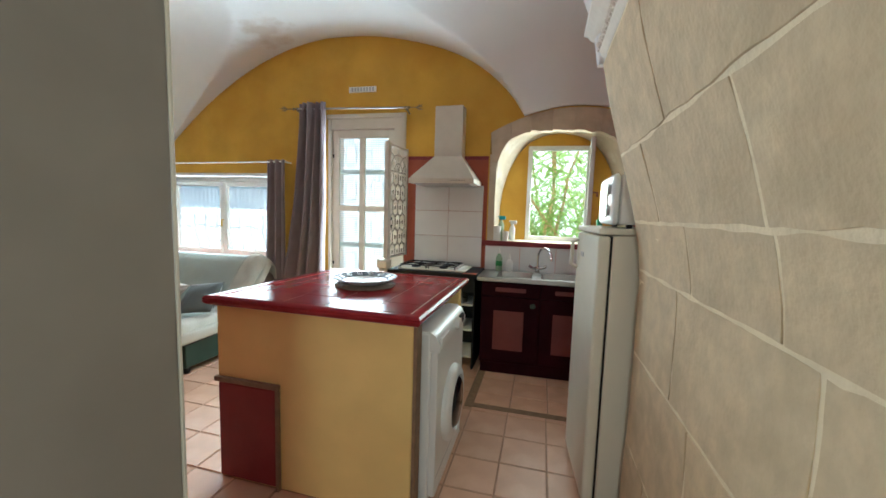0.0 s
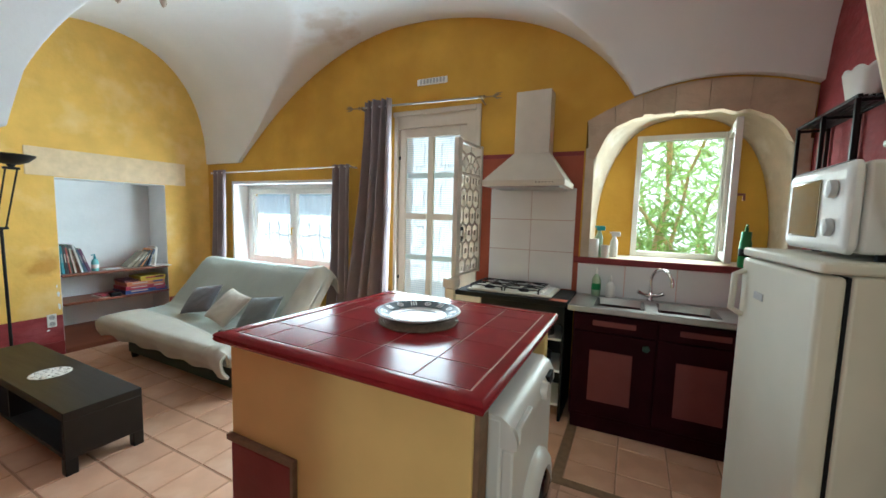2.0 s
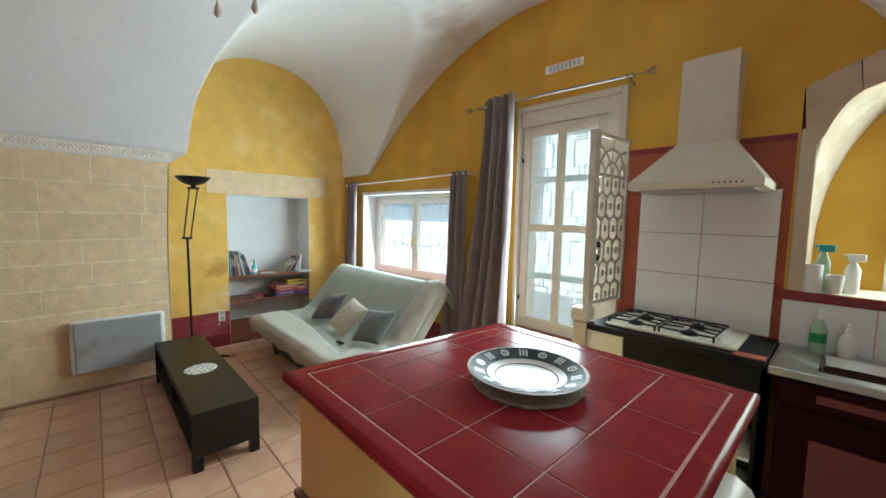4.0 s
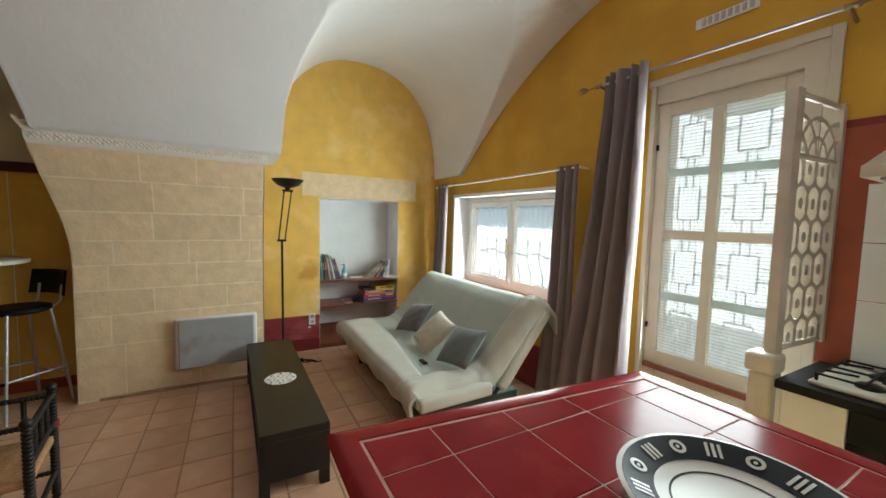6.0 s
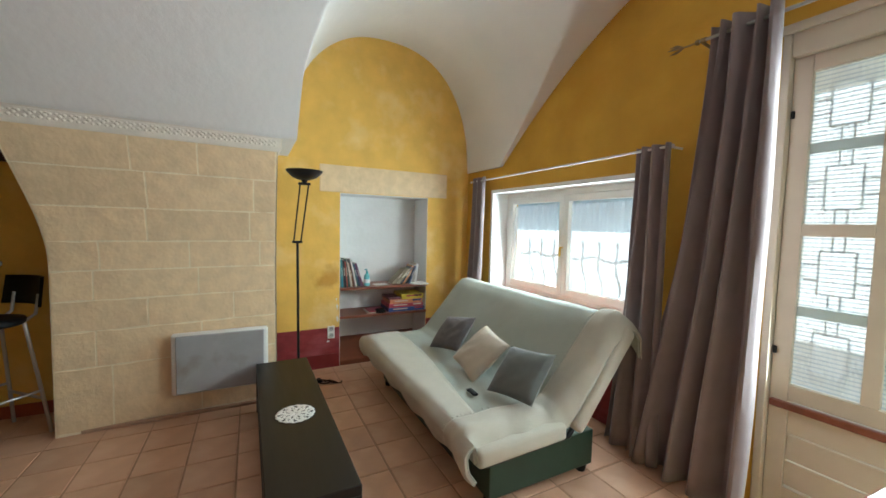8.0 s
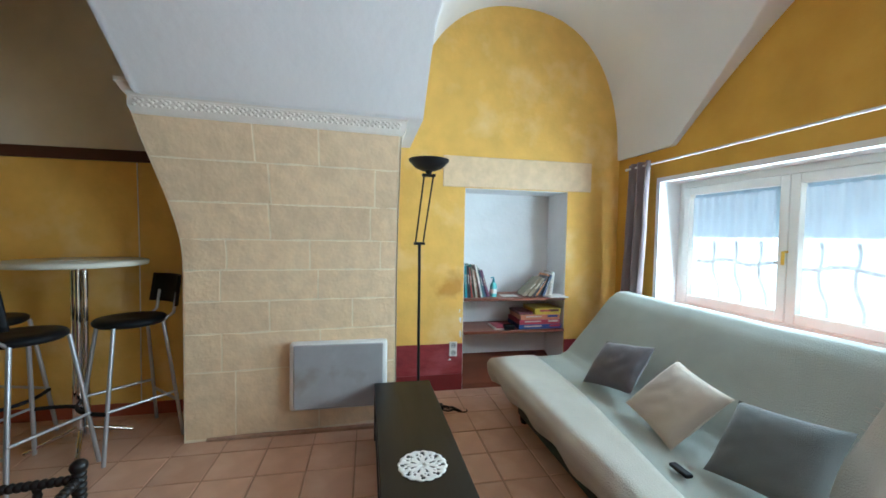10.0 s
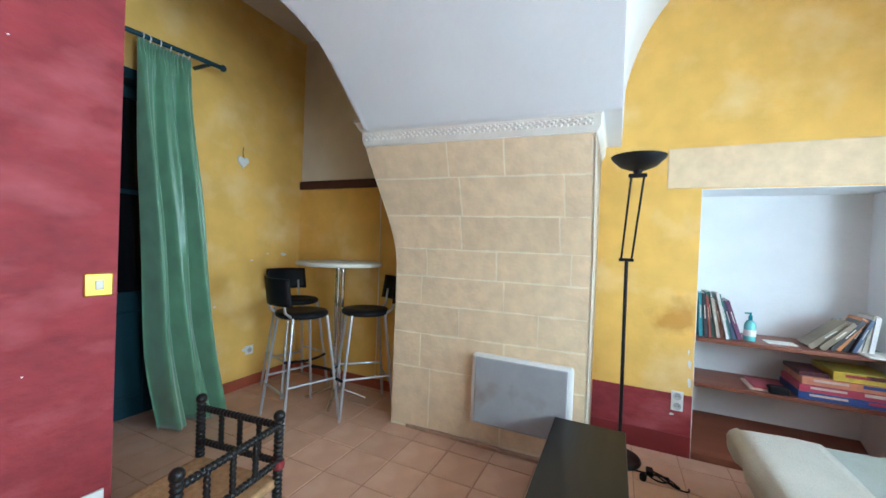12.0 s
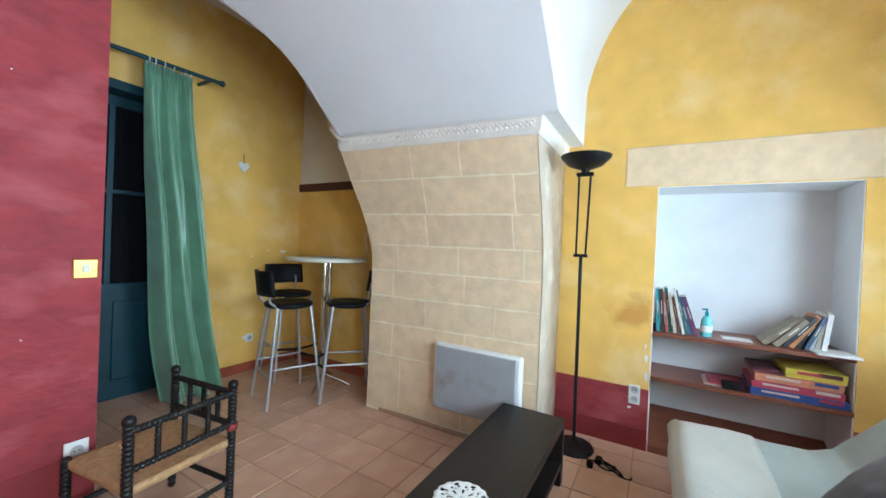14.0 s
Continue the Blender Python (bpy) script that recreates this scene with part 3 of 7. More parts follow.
cornice("cornice_west", west_pier, 1, 0.02, 1.0, "white plaster cornice with carved leaves")
bm = bmesh.new()
ca = west_pier(1, 2.04)
rows = [[bm.verts.new((x + m * max(0, q[0]), ca.y + q[0], 2.04 + q[1] * 1.08 - 0.035)) for q in CORNICE] for x, m in ((ca.x, 1), (-6.178, 0))]
for i in range(len(CORNICE) - 1):
    bm.faces.new((rows[0][i], rows[0][i + 1], rows[1][i + 1], rows[1][i]))
struct("cornice_return", bm, M["cornice"], "white plaster cornice turning to the wall", "cornice", True)
cornice("cornice_east", east_pier, -1, 0.0, 1.0, "white plaster cornice on the near pier", 0.11)
# whitewashed corner of the west pier
bm = bmesh.new()
for k in range(14):
    z0, z1 = 2.05 * k / 14, 2.05 * (k + 1) / 14
    a, b = west_pier(1, z0), west_pier(1, z1)
    bm.faces.new([bm.verts.new(p) for p in ((a.x + 0.004, a.y + 0.004, z0), (-6.18, a.y + 0.004, z0), (-6.18, b.y + 0.004, z1), (b.x + 0.004, b.y + 0.004, z1))])
bmesh.ops.remove_doubles(bm, verts=bm.verts, dist=0.0005)
part_white = struct("pier_return", bm, M["lime"], "whitewashed return of the stone pier", "wall", True)
solid(part_white, 0.004, 0)


# ---- large things, first as they stand ----
def place(x, y, z=0.0, rz=0.0):
    return pose(x, y, z, 0, 0, rz)


def wpart(name, bm, material, parent, label="", smooth=True):
    """A part whose mesh is given in the room's own metres."""
    ob = part(name, bm, material, parent, label, smooth)
    if parent.parent is None:
        ob.matrix_parent_inverse = Matrix.Translation(-parent.location)
    return ob


def stand(name, label, category, x, y, z=0.0, group=""):
    ob = new(name)
    ob.location = (x, y, z)
    return tagged(ob, label, category, group)


def piece(name, bm, material, label, category, group="", smooth=True):
    """A thing that is one mesh, given in the room's own metres."""
    return tagged(part(name, bm, material, None, "", smooth), label, category, group)


def skew_box(bm, x0, x1, d0, d1, z0, z1, bevel=0.0):
    """A box on the window wall: d0, d1 metres out of the wall's face (negative: into the wall)."""
    return hexa(bm, [(x, wy(x) - d, z) for z in (z0, z1) for x, d in ((x0, d1), (x1, d1), (x1, d0), (x0, d0))], bevel)


def W(*a, **k):
    return skew_box(bmesh.new(), *a, **k)


# ---- painted bands and trims of the setting ----
struct("skirting_west", B(WWX, WWX + 0.012, 3.16, NY0, 0.0, 0.14), M["red_dark"], "dark red painted skirting", "skirting")
struct("dado_west", B(WWX, WWX + 0.004, 3.16, NY0, 0.14, 0.41), M["red"], "red painted band on the lower wall", "wall band")
struct("dado_west_corner", B(WWX, WWX + 0.004, NY1, 5.28, 0.0, 0.41), M["red"], "red painted band beside the niche", "wall band")
struct("dado_north", W(-6.17, -3.35, 0.0, 0.004, 0.0, 0.41), M["red"], "red painted band under the window", "wall band")
bm = bmesh.new()
box(bm, SX, BDX0, SY, SY + 0.012, 0, 0.09)
box(bm, SX, SX + 0.012, SY + 0.012, 1.8, 0, 0.09)
struct("skirting_back", bm, M["brick_red"], "brick red skirting of the back bay", "skirting")
struct("rail_back", B(SX, SX + 0.03, 0.31, 1.75, 1.855, 1.935, bevel=0.004), M["maroon"], "dark red wooden wall rail", "rail")
struct("dado_red_wall", B(-4.0, -1.64, RY, RY + 0.004, 0.0, 0.30), M["red_dark"], "darker red painted foot of the wall", "wall band")

# stone lining of the arched recess, cut in wedge-shaped blocks
arch = struct("window_arch", W(AX0, AX1, -0.399, 0.0, 1.188, 1.196), M["stone"], "pale limestone arch of the window recess", "arch")
cuts = [AX0 + 0.002, -1.27, -1.08, -0.87, -0.66, -0.42, AX1 - 0.002]
for k, (a, b) in enumerate(zip(cuts, cuts[1:])):
    bm = bmesh.new()
    rows = []
    for i in range(9):
        f = i / 8
        xo = a + 0.0015 + (b - a - 0.003) * f
        xi = ACX + (xo - ACX) * 0.97
        zi = arch_in(xi) + 0.022 * noise2(xi * 9, k * 1.7) + 0.012 * noise2(xi * 31, k)
        zo = arch_out(xo) - 0.002
        rows.append([bm.verts.new(p) for p in ((xo, wy(xo) - 0.012, zo), (xi, wy(xi) - 0.008, zi), (xi, wy(xi) + 0.05, zi - 0.01), (xo, wy(xo) + 0.33, zo))])
    for c, d in zip(rows, rows[1:]):
        for i in range(4):
            bm.faces.new((c[i], c[(i + 1) % 4], d[(i + 1) % 4], d[i]))
    bm.faces.new(rows[0][::-1])
    bm.faces.new(rows[-1])
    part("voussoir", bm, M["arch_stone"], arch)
for a, b in ((AX0 + 0.001, -1.395), (-0.155, AX1 - 0.001)):
    part("jamb", skew_box(bmesh.new(), a, b, -0.05, 0.004, 1.196, 2.075, 0.008), M["lime"], arch, "worn whitewashed jamb")


def splay(u, v):
    """The whitewashed splay: nearly square at the room, round at the window."""
    n = 4.0 - 1.6 * v
    half, top = 0.655 - 0.035 * v, 1.015 + 0.035 * v
    if u < 0.1 or u > 0.9:
        e = (u / 0.1 if u < 0.1 else (1 - u) / 0.1)
        dx, z = (-half if u < 0.5 else half), 1.20 + 0.10 * e
    else:
        a = math.pi * (1 - (u - 0.1) / 0.8)
        c, h = math.cos(a), math.sin(a)
        dx, z = half * math.copysign(abs(c) ** (2 / n), c), 1.30 + top * max(0.0, h) ** (2 / n)
    x = ACX + dx
    return Vector((x + 0.006 * noise2(z * 6, v * 4), wy(x) + 0.004 + 0.392 * v, z + 0.006 * noise2(u * 12, v * 5, 2)))


bm = bmesh.new()
grid(bm, 80, 8, splay)
solid(part("whitewash", bm, M["lime"], arch, "whitewashed splay of the recess"), 0.006, 0)
sill = struct("window_sill_kitchen", W(-1.43, -0.12, -0.38, 0.0, 1.1965, 1.200), M["lime"], "pale worn window sill with a red front edge", "sill")
part("edge_strip", W(-1.512, EX - 0.004, 0.002, 0.024, 1.151, 1.200, bevel=0.006), M["red_dark"], sill, "dark red front edge")

# red painted panel and white tiles behind the cooker
struct("splash_paint", W(-2.36, -1.475, 0.0, 0.004, 0.9, 2.05), M["brick_red"], "brick red painted splash panel", "wall band")
struct("splash_border", W(-2.36, -1.475, 0.004, 0.009, 2.02, 2.055), M["red_dark"], "dark red border of the splash panel", "trim")
splash = struct("splashback", W(-2.240, -1.512, 0.004, 0.010, 0.917, 1.757), M["brick_red"], "large white glazed tiles with red joints", "tiles")
for a, b in ((-2.237, -1.8765), (-1.8735, -1.515)):
    for z0, z1 in ((0.919, 1.2265), (1.2295, 1.490), (1.493, 1.755)):
        part("tile", W(a, b, 0.010, 0.017, z0, z1, bevel=0.002), M["white_tile"], splash)
sink_splash = struct("sink_splashback", W(-1.475, EX - 0.004, 0.002, 0.010, 0.895, 1.150), M["grout_pale"], "row of white glazed tiles behind the sink", "tiles")
for i in range(4):
    a = -1.472 + i * 0.352
    part("tile", W(a, min(a + 0.347, EX - 0.008), 0.010, 0.017, 0.899, 1.147, bevel=0.002), M["white_tile"], sink_splash)

# wall vent
vent = stand("wall_vent", "small white slatted vent grille in the ochre wall", "vent", -2.86, wy(-2.86), 2.74)
wpart("frame", W(-3.02, -2.705, 0.0, 0.012, 2.735, 2.795, bevel=0.004), M["white_paint"], vent)
for k in range(8):
    wpart("slat", W(-2.985 + 0.034 * k, -2.965 + 0.034 * k, 0.012, 0.02, 2.745, 2.785, bevel=0.002), M["plastic_grey"], vent)

# ---- salon window ----
bm = bmesh.new()
skew_box(bm, WX0 - 0.03, WX0 + 0.006, -0.22, 0.006, WZ0 - 0.0, WZ1 + 0.03)
skew_box(bm, WX1 - 0.006, WX1 + 0.03, -0.22, 0.006, WZ0, WZ1 + 0.03)
skew_box(bm, WX0 + 0.006, WX1 - 0.006, -0.22, 0.006, WZ1 - 0.006, WZ1 + 0.03)
struct("window_reveal", bm, M["white"], "white painted window reveal", "reveal")
struct("window_sill", W(WX0 - 0.02, WX1 + 0.02, -0.22, 0.025, WZ0 - 0.02, WZ0 + 0.012, bevel=0.006), M["brick_red"], "red painted window sill", "sill")
win = tagged(new("window_1"), "white two-leaf window with sheer curtains", "window", kind="structure")
fz0, fz1 = WZ0 + 0.012, WZ1 - 0.006
fx0, fx1 = WX0 + 0.006, WX1 - 0.006
xm = (fx0 + fx1) / 2 - 0.02
bm = bmesh.new()
for a in ((fx0, fx0 + 0.05, fz0, fz1), (fx1 - 0.05, fx1, fz0, fz1), (fx0 + 0.05, fx1 - 0.05, fz1 - 0.05, fz1), (fx0 + 0.05, fx1 - 0.05, fz0, fz0 + 0.04)):
    skew_box(bm, a[0], a[1], -0.25, -0.19, a[2], a[3], 0.004)
part("window_frame", bm, M["white_paint"], win)
for a, b in ((fx0 + 0.052, xm), (xm + 0.002, fx1 - 0.052)):
    bm = bmesh.new()
    z0, z1 = fz0 + 0.042, fz1 - 0.052
    for q in ((a, a + 0.055, z0, z1), (b - 0.055, b, z0, z1), (a + 0.055, b - 0.055, z1 - 0.06, z1), (a + 0.055, b - 0.055, z0, z0 + 0.07)):
        skew_box(bm, q[0], q[1], -0.235, -0.18, q[2], q[3], 0.006)
    leaf = part("sash", bm, M["white_paint"], win, "white window leaf")
    pane = part("pane", W(a + 0.05, b - 0.05, -0.222, -0.218, z0 + 0.06, z1 - 0.05), M["glass"], leaf)
    pane.visible_shadow = False
    bm = bmesh.new()
    grid(bm, 60, 10, lambda u, v: Vector((a + 0.07 + (b - a - 0.14) * u, wy(a) + 0.205 + 0.006 * math.sin(u * 60) * (1.1 - v * 0.4), z0 + 0.075 + (z1 - z0 - 0.155 - 0.012 * abs(math.sin(u * 22))) * v)))
    sheer = part("sheer_curtain", bm, M["sheer"], leaf, "thin white sheer curtain")
    sheer.visible_shadow = False
part("handle", T([(xm, wy(xm) + 0.18, 1.30), (xm, wy(xm) + 0.15, 1.30), (xm, wy(xm) + 0.15, 1.22)], 0.009), M["brass"], win, "small brass window handle")

# iron grille outside the window
grille = stand("window_grille", "bellied wrought iron window grille outside", "grille", -4.84, wy(-4.84) + 0.42, 0.8)
for k in range(9):
    x = -5.55 + 0.18 * k
    pts = [(x + 0.02 * math.sin(v * 9), wy(x) + 0.40 + 0.10 * math.sin(math.pi * min(1, v * 1.3)) * (1 - v), 0.80 + 0.56 * v) for v in span(0, 1, 12)]
    wpart("bar", T(pts, 0.010, 6), M["iron_white"], grille)
wpart("crossbar", T([(x, wy(x) + 0.42, 1.20 + 0.018 * math.sin(x * 17)) for x in span(-5.7, -3.97, 40)], 0.014, 6), M["iron_white"], grille)

# ---- glazed door ----
door = tagged(new("door_1"), "cream glazed garden door with eight ribbed panes", "door", kind="structure")
bm = bmesh.new()
skew_box(bm, DX0, DX0 + 0.035, -0.12, 0.01, 0, DZ1, 0.005)
skew_box(bm, DX1 - 0.13, DX1, -0.12, 0.0, 0, DZ1 - 0.14, 0.005)
skew_box(bm, DX1 - 0.035, DX1 + 0.01, 0.0, 0.022, 0, DZ1 + 0.01, 0.005)
skew_box(bm, DX0 + 0.035, DX1 - 0.0, -0.12, 0.0, DZ1 - 0.15, DZ1, 0.005)
skew_box(bm, DX0 - 0.01, DX1 - 0.035, 0.0, 0.022, DZ1 - 0.035, DZ1 + 0.01, 0.005)
part("door_frame", bm, M["cream_paint"], door)
lx0, lx1, lz0, lz1 = DX0 + 0.037, DX1 - 0.132, 0.03, DZ1 - 0.152
pm = (lx0 + lx1) / 2 - 0.012
zs = [0.70, 1.055, 1.105, 1.46, 1.52, 1.87, 1.92, 2.265]
bm = bmesh.new()
for q in ((lx0, lx0 + 0.075, lz0, lz1), (lx1 - 0.075, lx1, lz0, lz1), (lx0 + 0.075, lx1 - 0.075, zs[7], lz1), (lx0 + 0.075, lx1 - 0.075, 0.615, zs[0]), (lx0 + 0.075, lx1 - 0.075, lz0, 0.16), (pm - 0.03, pm + 0.03, zs[0], zs[7])):
    skew_box(bm, q[0], q[1], -0.075, -0.03, q[2], q[3], 0.004)
leaf = part("door_leaf", bm, M["cream_paint"], door)
for a, b in ((lx0 + 0.075, pm - 0.03), (pm + 0.03, lx1 - 0.075)):
    for k in range(3):
        if k == 1:
            part("glazing_bar", W(a, b, -0.075, -0.03, zs[3], zs[4], bevel=0.004), M["cream_paint"], leaf)
        else:
            part("glazing_bar", W(a, b, -0.072, -0.050, zs[2 * k + 1], zs[2 * k + 2], bevel=0.003), M["bar_pale"], leaf, "pale blue iron bar behind the glass")
    for k in range(4):
        z0, z1 = zs[2 * k], zs[2 * k + 1]
        bm = bmesh.new()
        n = 40
        prev = None
        for i in range(n + 1):
            x = a + (b - a) * i / n
            d = 0.0015 * math.sin(i * 1.57)
            cur = (bm.verts.new((x, wy(x) + 0.055 + d, z0)), bm.verts.new((x, wy(x) + 0.055 + d, z1)))
            if prev:
                bm.faces.new((prev[0], cur[0], cur[1], prev[1]))
            prev = cur
        pn = part("pane", bm, M["ribbed_glass"], leaf)
        bm = bmesh.new()
        for i in range(17):
            zr = z0 + (z1 - z0) * (i + 0.5) / 17
            skew_box(bm, a, b, -0.0535, -0.051, zr - 0.0035, zr + 0.0035)
        part("glass_rib", bm, M["rib_glass"], leaf, "", False)
part("weather_bar", W(lx0 + 0.01, lx1 - 0.005, -0.03, 0.0, 0.575, 0.612, bevel=0.006), M["shelf_wood"], leaf, "brown wooden weather bar")
bm = bmesh.new()
for k in range(3):
    skew_box(bm, lx0 + 0.075, lx1 - 0.075, -0.065, -0.045, 0.165 + 0.138 * k, 0.165 + 0.138 * k + 0.132, 0.006)
part("lower_panel", bm, M["cream_paint"], leaf, "boarded lower door panel")
for z in (0.85, 2.05):
    part("hinge", T([(lx0 + 0.012, wy(lx0) + 0.02, z), (lx0 + 0.012, wy(lx0) + 0.02, z + 0.035)], 0.009), M["black_metal"], leaf)
bm = bmesh.new()
hxx, hyy = lx1 - 0.028, wy(lx1) + 0.028
for k in range(9):
    w_ = 0.012 + 0.007 * abs(math.sin(k * 1.9))
    box(bm, hxx - w_, hxx + w_, hyy - 0.006, hyy, 1.10 + 0.034 * k, 1.10 + 0.034 * k + 0.034, 0.003)
hp = part("handle_plate", bm, M["black_metal"], leaf, "fretted black iron handle plate")
part("handle", T([(hxx, hyy - 0.006, 1.27), (hxx, hyy - 0.05, 1.27), (hxx, hyy - 0.055, 1.17)], 0.009), M["black_metal"], hp)
# iron screen outside, one square with ties in each pane
screen = stand("door_screen", "grey iron screen of squares behind the panes", "grille", pm, wy(pm) + 0.16, 0.6)
for a, b in ((lx0 + 0.075, pm - 0.03), (pm + 0.03, lx1 - 0.075)):
    for k in range(4):
        z0, z1 = zs[2 * k], zs[2 * k + 1]
        ix0, ix1, iz0, iz1 = a + (b - a) * 0.24, a + (b - a) * 0.76, z0 + (z1 - z0) * 0.2, z0 + (z1 - z0) * 0.8
        yy = wy(a) + 0.08
        bm = bmesh.new()
        r = 0.0048
        for p, q in (((ix0, iz0), (ix1, iz0)), ((ix0, iz1), (ix1, iz1)), ((ix0, iz0), (ix0, iz1)), ((ix1, iz0), (ix1, iz1))):
            tube(bm, [(p[0], yy, p[1]), (q[0], yy, q[1])], r, 6)
        for f in (0.33, 0.67):
            xx, zz = ix0 + (ix1 - ix0) * f, iz0 + (iz1 - iz0) * f
            for p, q in (((xx, z0), (xx, iz0)), ((xx, iz1), (xx, z1)), ((a, zz), (ix0, zz)), ((ix1, zz), (b, zz))):
                tube(bm, [(p[0], yy, p[1]), (q[0], yy, q[1])], r * 0.8, 6)
        wpart("square", bm, M["screen_iron"], screen)

# ---- kitchen window, one leaf swung open into the room ----
kwin = tagged(new("window_2"), "white kitchen window with its leaf swung open", "window", kind="structure")
bm = bmesh.new()
for q in ((KX0, KX0 + 0.045, KZ0, KZ1), (KX1 - 0.045, KX1, KZ0, KZ1), (KX0 + 0.045, KX1 - 0.045, KZ1 - 0.045, KZ1), (KX0 + 0.045, KX1 - 0.045, KZ0, KZ0 + 0.045)):
    skew_box(bm, q[0], q[1], -0.47, -0.385, q[2], q[3], 0.004)
part("window_frame", bm, M["white_paint"], kwin)
bm = bmesh.new()
lx = KX1 - 0.01
ya, yb = wy(lx) + 0.37, wy(lx) - 0.14
zb, zt = KZ0 + 0.03, KZ1 - 0.01
for q in ((ya - 0.055, ya, zb, zt), (yb, yb + 0.055, zb, zt), (yb + 0.055, ya - 0.055, zt - 0.055, zt), (yb + 0.055, ya - 0.055, zb, zb + 0.055)):
    box(bm, lx - 0.02, lx + 0.02, q[0], q[1], q[2], q[3], 0.004)
swing = Matrix.Translation((lx, ya, 0)) @ Matrix.Rotation(radians(-5.5), 4, "Z") @ Matrix.Translation((-lx, -ya, 0))
bmesh.ops.transform(bm, matrix=swing, verts=bm.verts)
leaf = part("sash", bm, M["white_paint"], kwin, "open window leaf")
bm = B(lx - 0.003, lx + 0.003, yb + 0.05, ya - 0.05, zb + 0.05, zt - 0.05)
bmesh.ops.transform(bm, matrix=swing, verts=bm.verts)
pn = part("pane", bm, M["glass"], leaf)
pn.visible_shadow = False
bm = T([(lx + 0.02, yb + 0.028, 1.70), (lx + 0.06, yb + 0.028, 1.70), (lx + 0.06, yb + 0.03, 1.66)], 0.009)
bmesh.ops.transform(bm, matrix=swing, verts=bm.verts)
part("handle", bm, M["shelf_wood"], leaf, "brown window handle")


# ---- curtains ----
def curtain(name, label, rod_y, top, bottom, z1, z0, folds, amp, material, lean_y=0.0):
    """Cloth hung in folds from (x0, x1) at the top to (x0, x1) at the foot."""
    bm = bmesh.new()
    n = folds * 10

    def f(u, v):
        w = v ** 1.5
        x = (top[0] + (top[1] - top[0]) * u) * (1 - w) + (bottom[0] + (bottom[1] - bottom[0]) * u) * w
        ph = u * folds * 2 * math.pi
        a = amp * (0.75 + 0.5 * v + 0.3 * noise2(u * 4, v * 2, folds))
        return Vector((x + 0.25 * amp * math.sin(ph * 0.5 + v * 3), rod_y + a * math.sin(ph + 0.6 * noise2(u * 3, v * 3)) + lean_y * w, z1 + (z0 - z1) * v))

    grid(bm, n, 24, f)
    ob = piece(name, bm, material, label, "curtain", "curtains")
    solid(ob, 0.004, 0)
    return ob


curtain("curtain", "long taupe eyelet curtain beside the glazed door", 5.27, (-3.56, -3.235), (-3.88, -3.22), 2.615, 0.012, 4, 0.06, M["mauve"], -0.10)
curtain("curtain", "short taupe curtain between window and door", 5.225, (-3.95, -3.72), (-4.05, -3.66), 2.005, 0.02, 3, 0.04, M["mauve"], -0.05)
curtain("curtain", "narrow taupe curtain in the room corner", 5.17, (-5.90, -5.64), (-6.03, -5.70), 2.00, 0.02, 3, 0.04, M["mauve"], -0.02)


def green_fall(u, v):
    """Satin drawn aside: a tight pleated head, then uneven folds that swing out to a spread hem."""
    w = v ** 1.3
    x = (-4.53 - 0.33 * u) * (1 - w) + (-4.70 - 0.42 * u) * w
    x += 0.02 * math.sin(9 * v + 1) * v
    head = max(0.0, 1 - v / 0.055)
    a = 2 * math.pi * u
    fold = 0.044 * math.sin(2.6 * a - 2.2 * v + 1.2 * noise2(u * 2, v * 1.6, 5)) + 0.016 * math.sin(5.3 * a - 3.1 * v + 1.4 * noise2(u * 3, v * 2, 9)) + 0.014 * noise2(u * 5 - 2.4 * v, v * 3, 3)
    pinch = 0.012 * math.sin(17 * a) * head + 0.03 * max(0.0, 1 - abs(v - 0.05) / 0.03) * 0.4 * abs(math.sin(8.5 * a))
    y = 0.50 + 0.08 * w + 1.05 * fold * (0.35 + 0.65 * min(1, v * 3)) * (1 - 0.7 * head) * (1 + 0.5 * v) + pinch
    return Vector((x, y, 2.585 - 0.012 * abs(math.sin(8.5 * a)) * head + (0.012 - 2.585) * v))


bm = bmesh.new()
grid(bm, 150, 60, green_fall)
solid(piece("door_curtain", bm, M["green_cloth"], "long green satin curtain drawn aside", "curtain", "curtains"), 0.004, 0)


def rod(name, label, a, b, r, material, brackets, finial):
    ob = stand(name, label, "curtain rod", *[(p + q) / 2 for p, q in zip(a, b)])
    wpart("pole", T([a, b], r, 10), material, ob)
    d = (Vector(b) - Vector(a)).normalized()
    for p, s in ((Vector(a), -1), (Vector(b), 1)):
        if finial == "leaf":
            bm = bmesh.new()
            bmesh.ops.create_icosphere(bm, subdivisions=2, radius=0.016, matrix=Matrix.Translation(p))
            tube(bm, [p - d * s * 0.045, p - d * s * 0.02], [0.014, 0.014], 8)
            tube(bm, [p, p + d * s * 0.08], [0.006, 0.004], 6)
            for q in (Vector((0, 0, 0.022)), Vector((0, 0, -0.018)), Vector((0, -0.02, 0.0))):
                tube(bm, [p + d * s * 0.075, p + d * s * 0.115 + q * 0.9, p + d * s * 0.16 + q * 1.1], [0.003, 0.008, 0.001], 6)
            wpart("finial", bm, M["bronze"], ob, "bronze leaf-shaped finial")
        elif finial == "ball":
            bm = bmesh.new()
            bmesh.ops.create_icosphere(bm, subdivisions=2, radius=r * 1.6, matrix=Matrix.Translation(p))
            wpart("finial", bm, material, ob)
    for q, w in brackets:
        wpart("bracket", T([q, w], r * 0.9, 8), material, ob)
    return ob


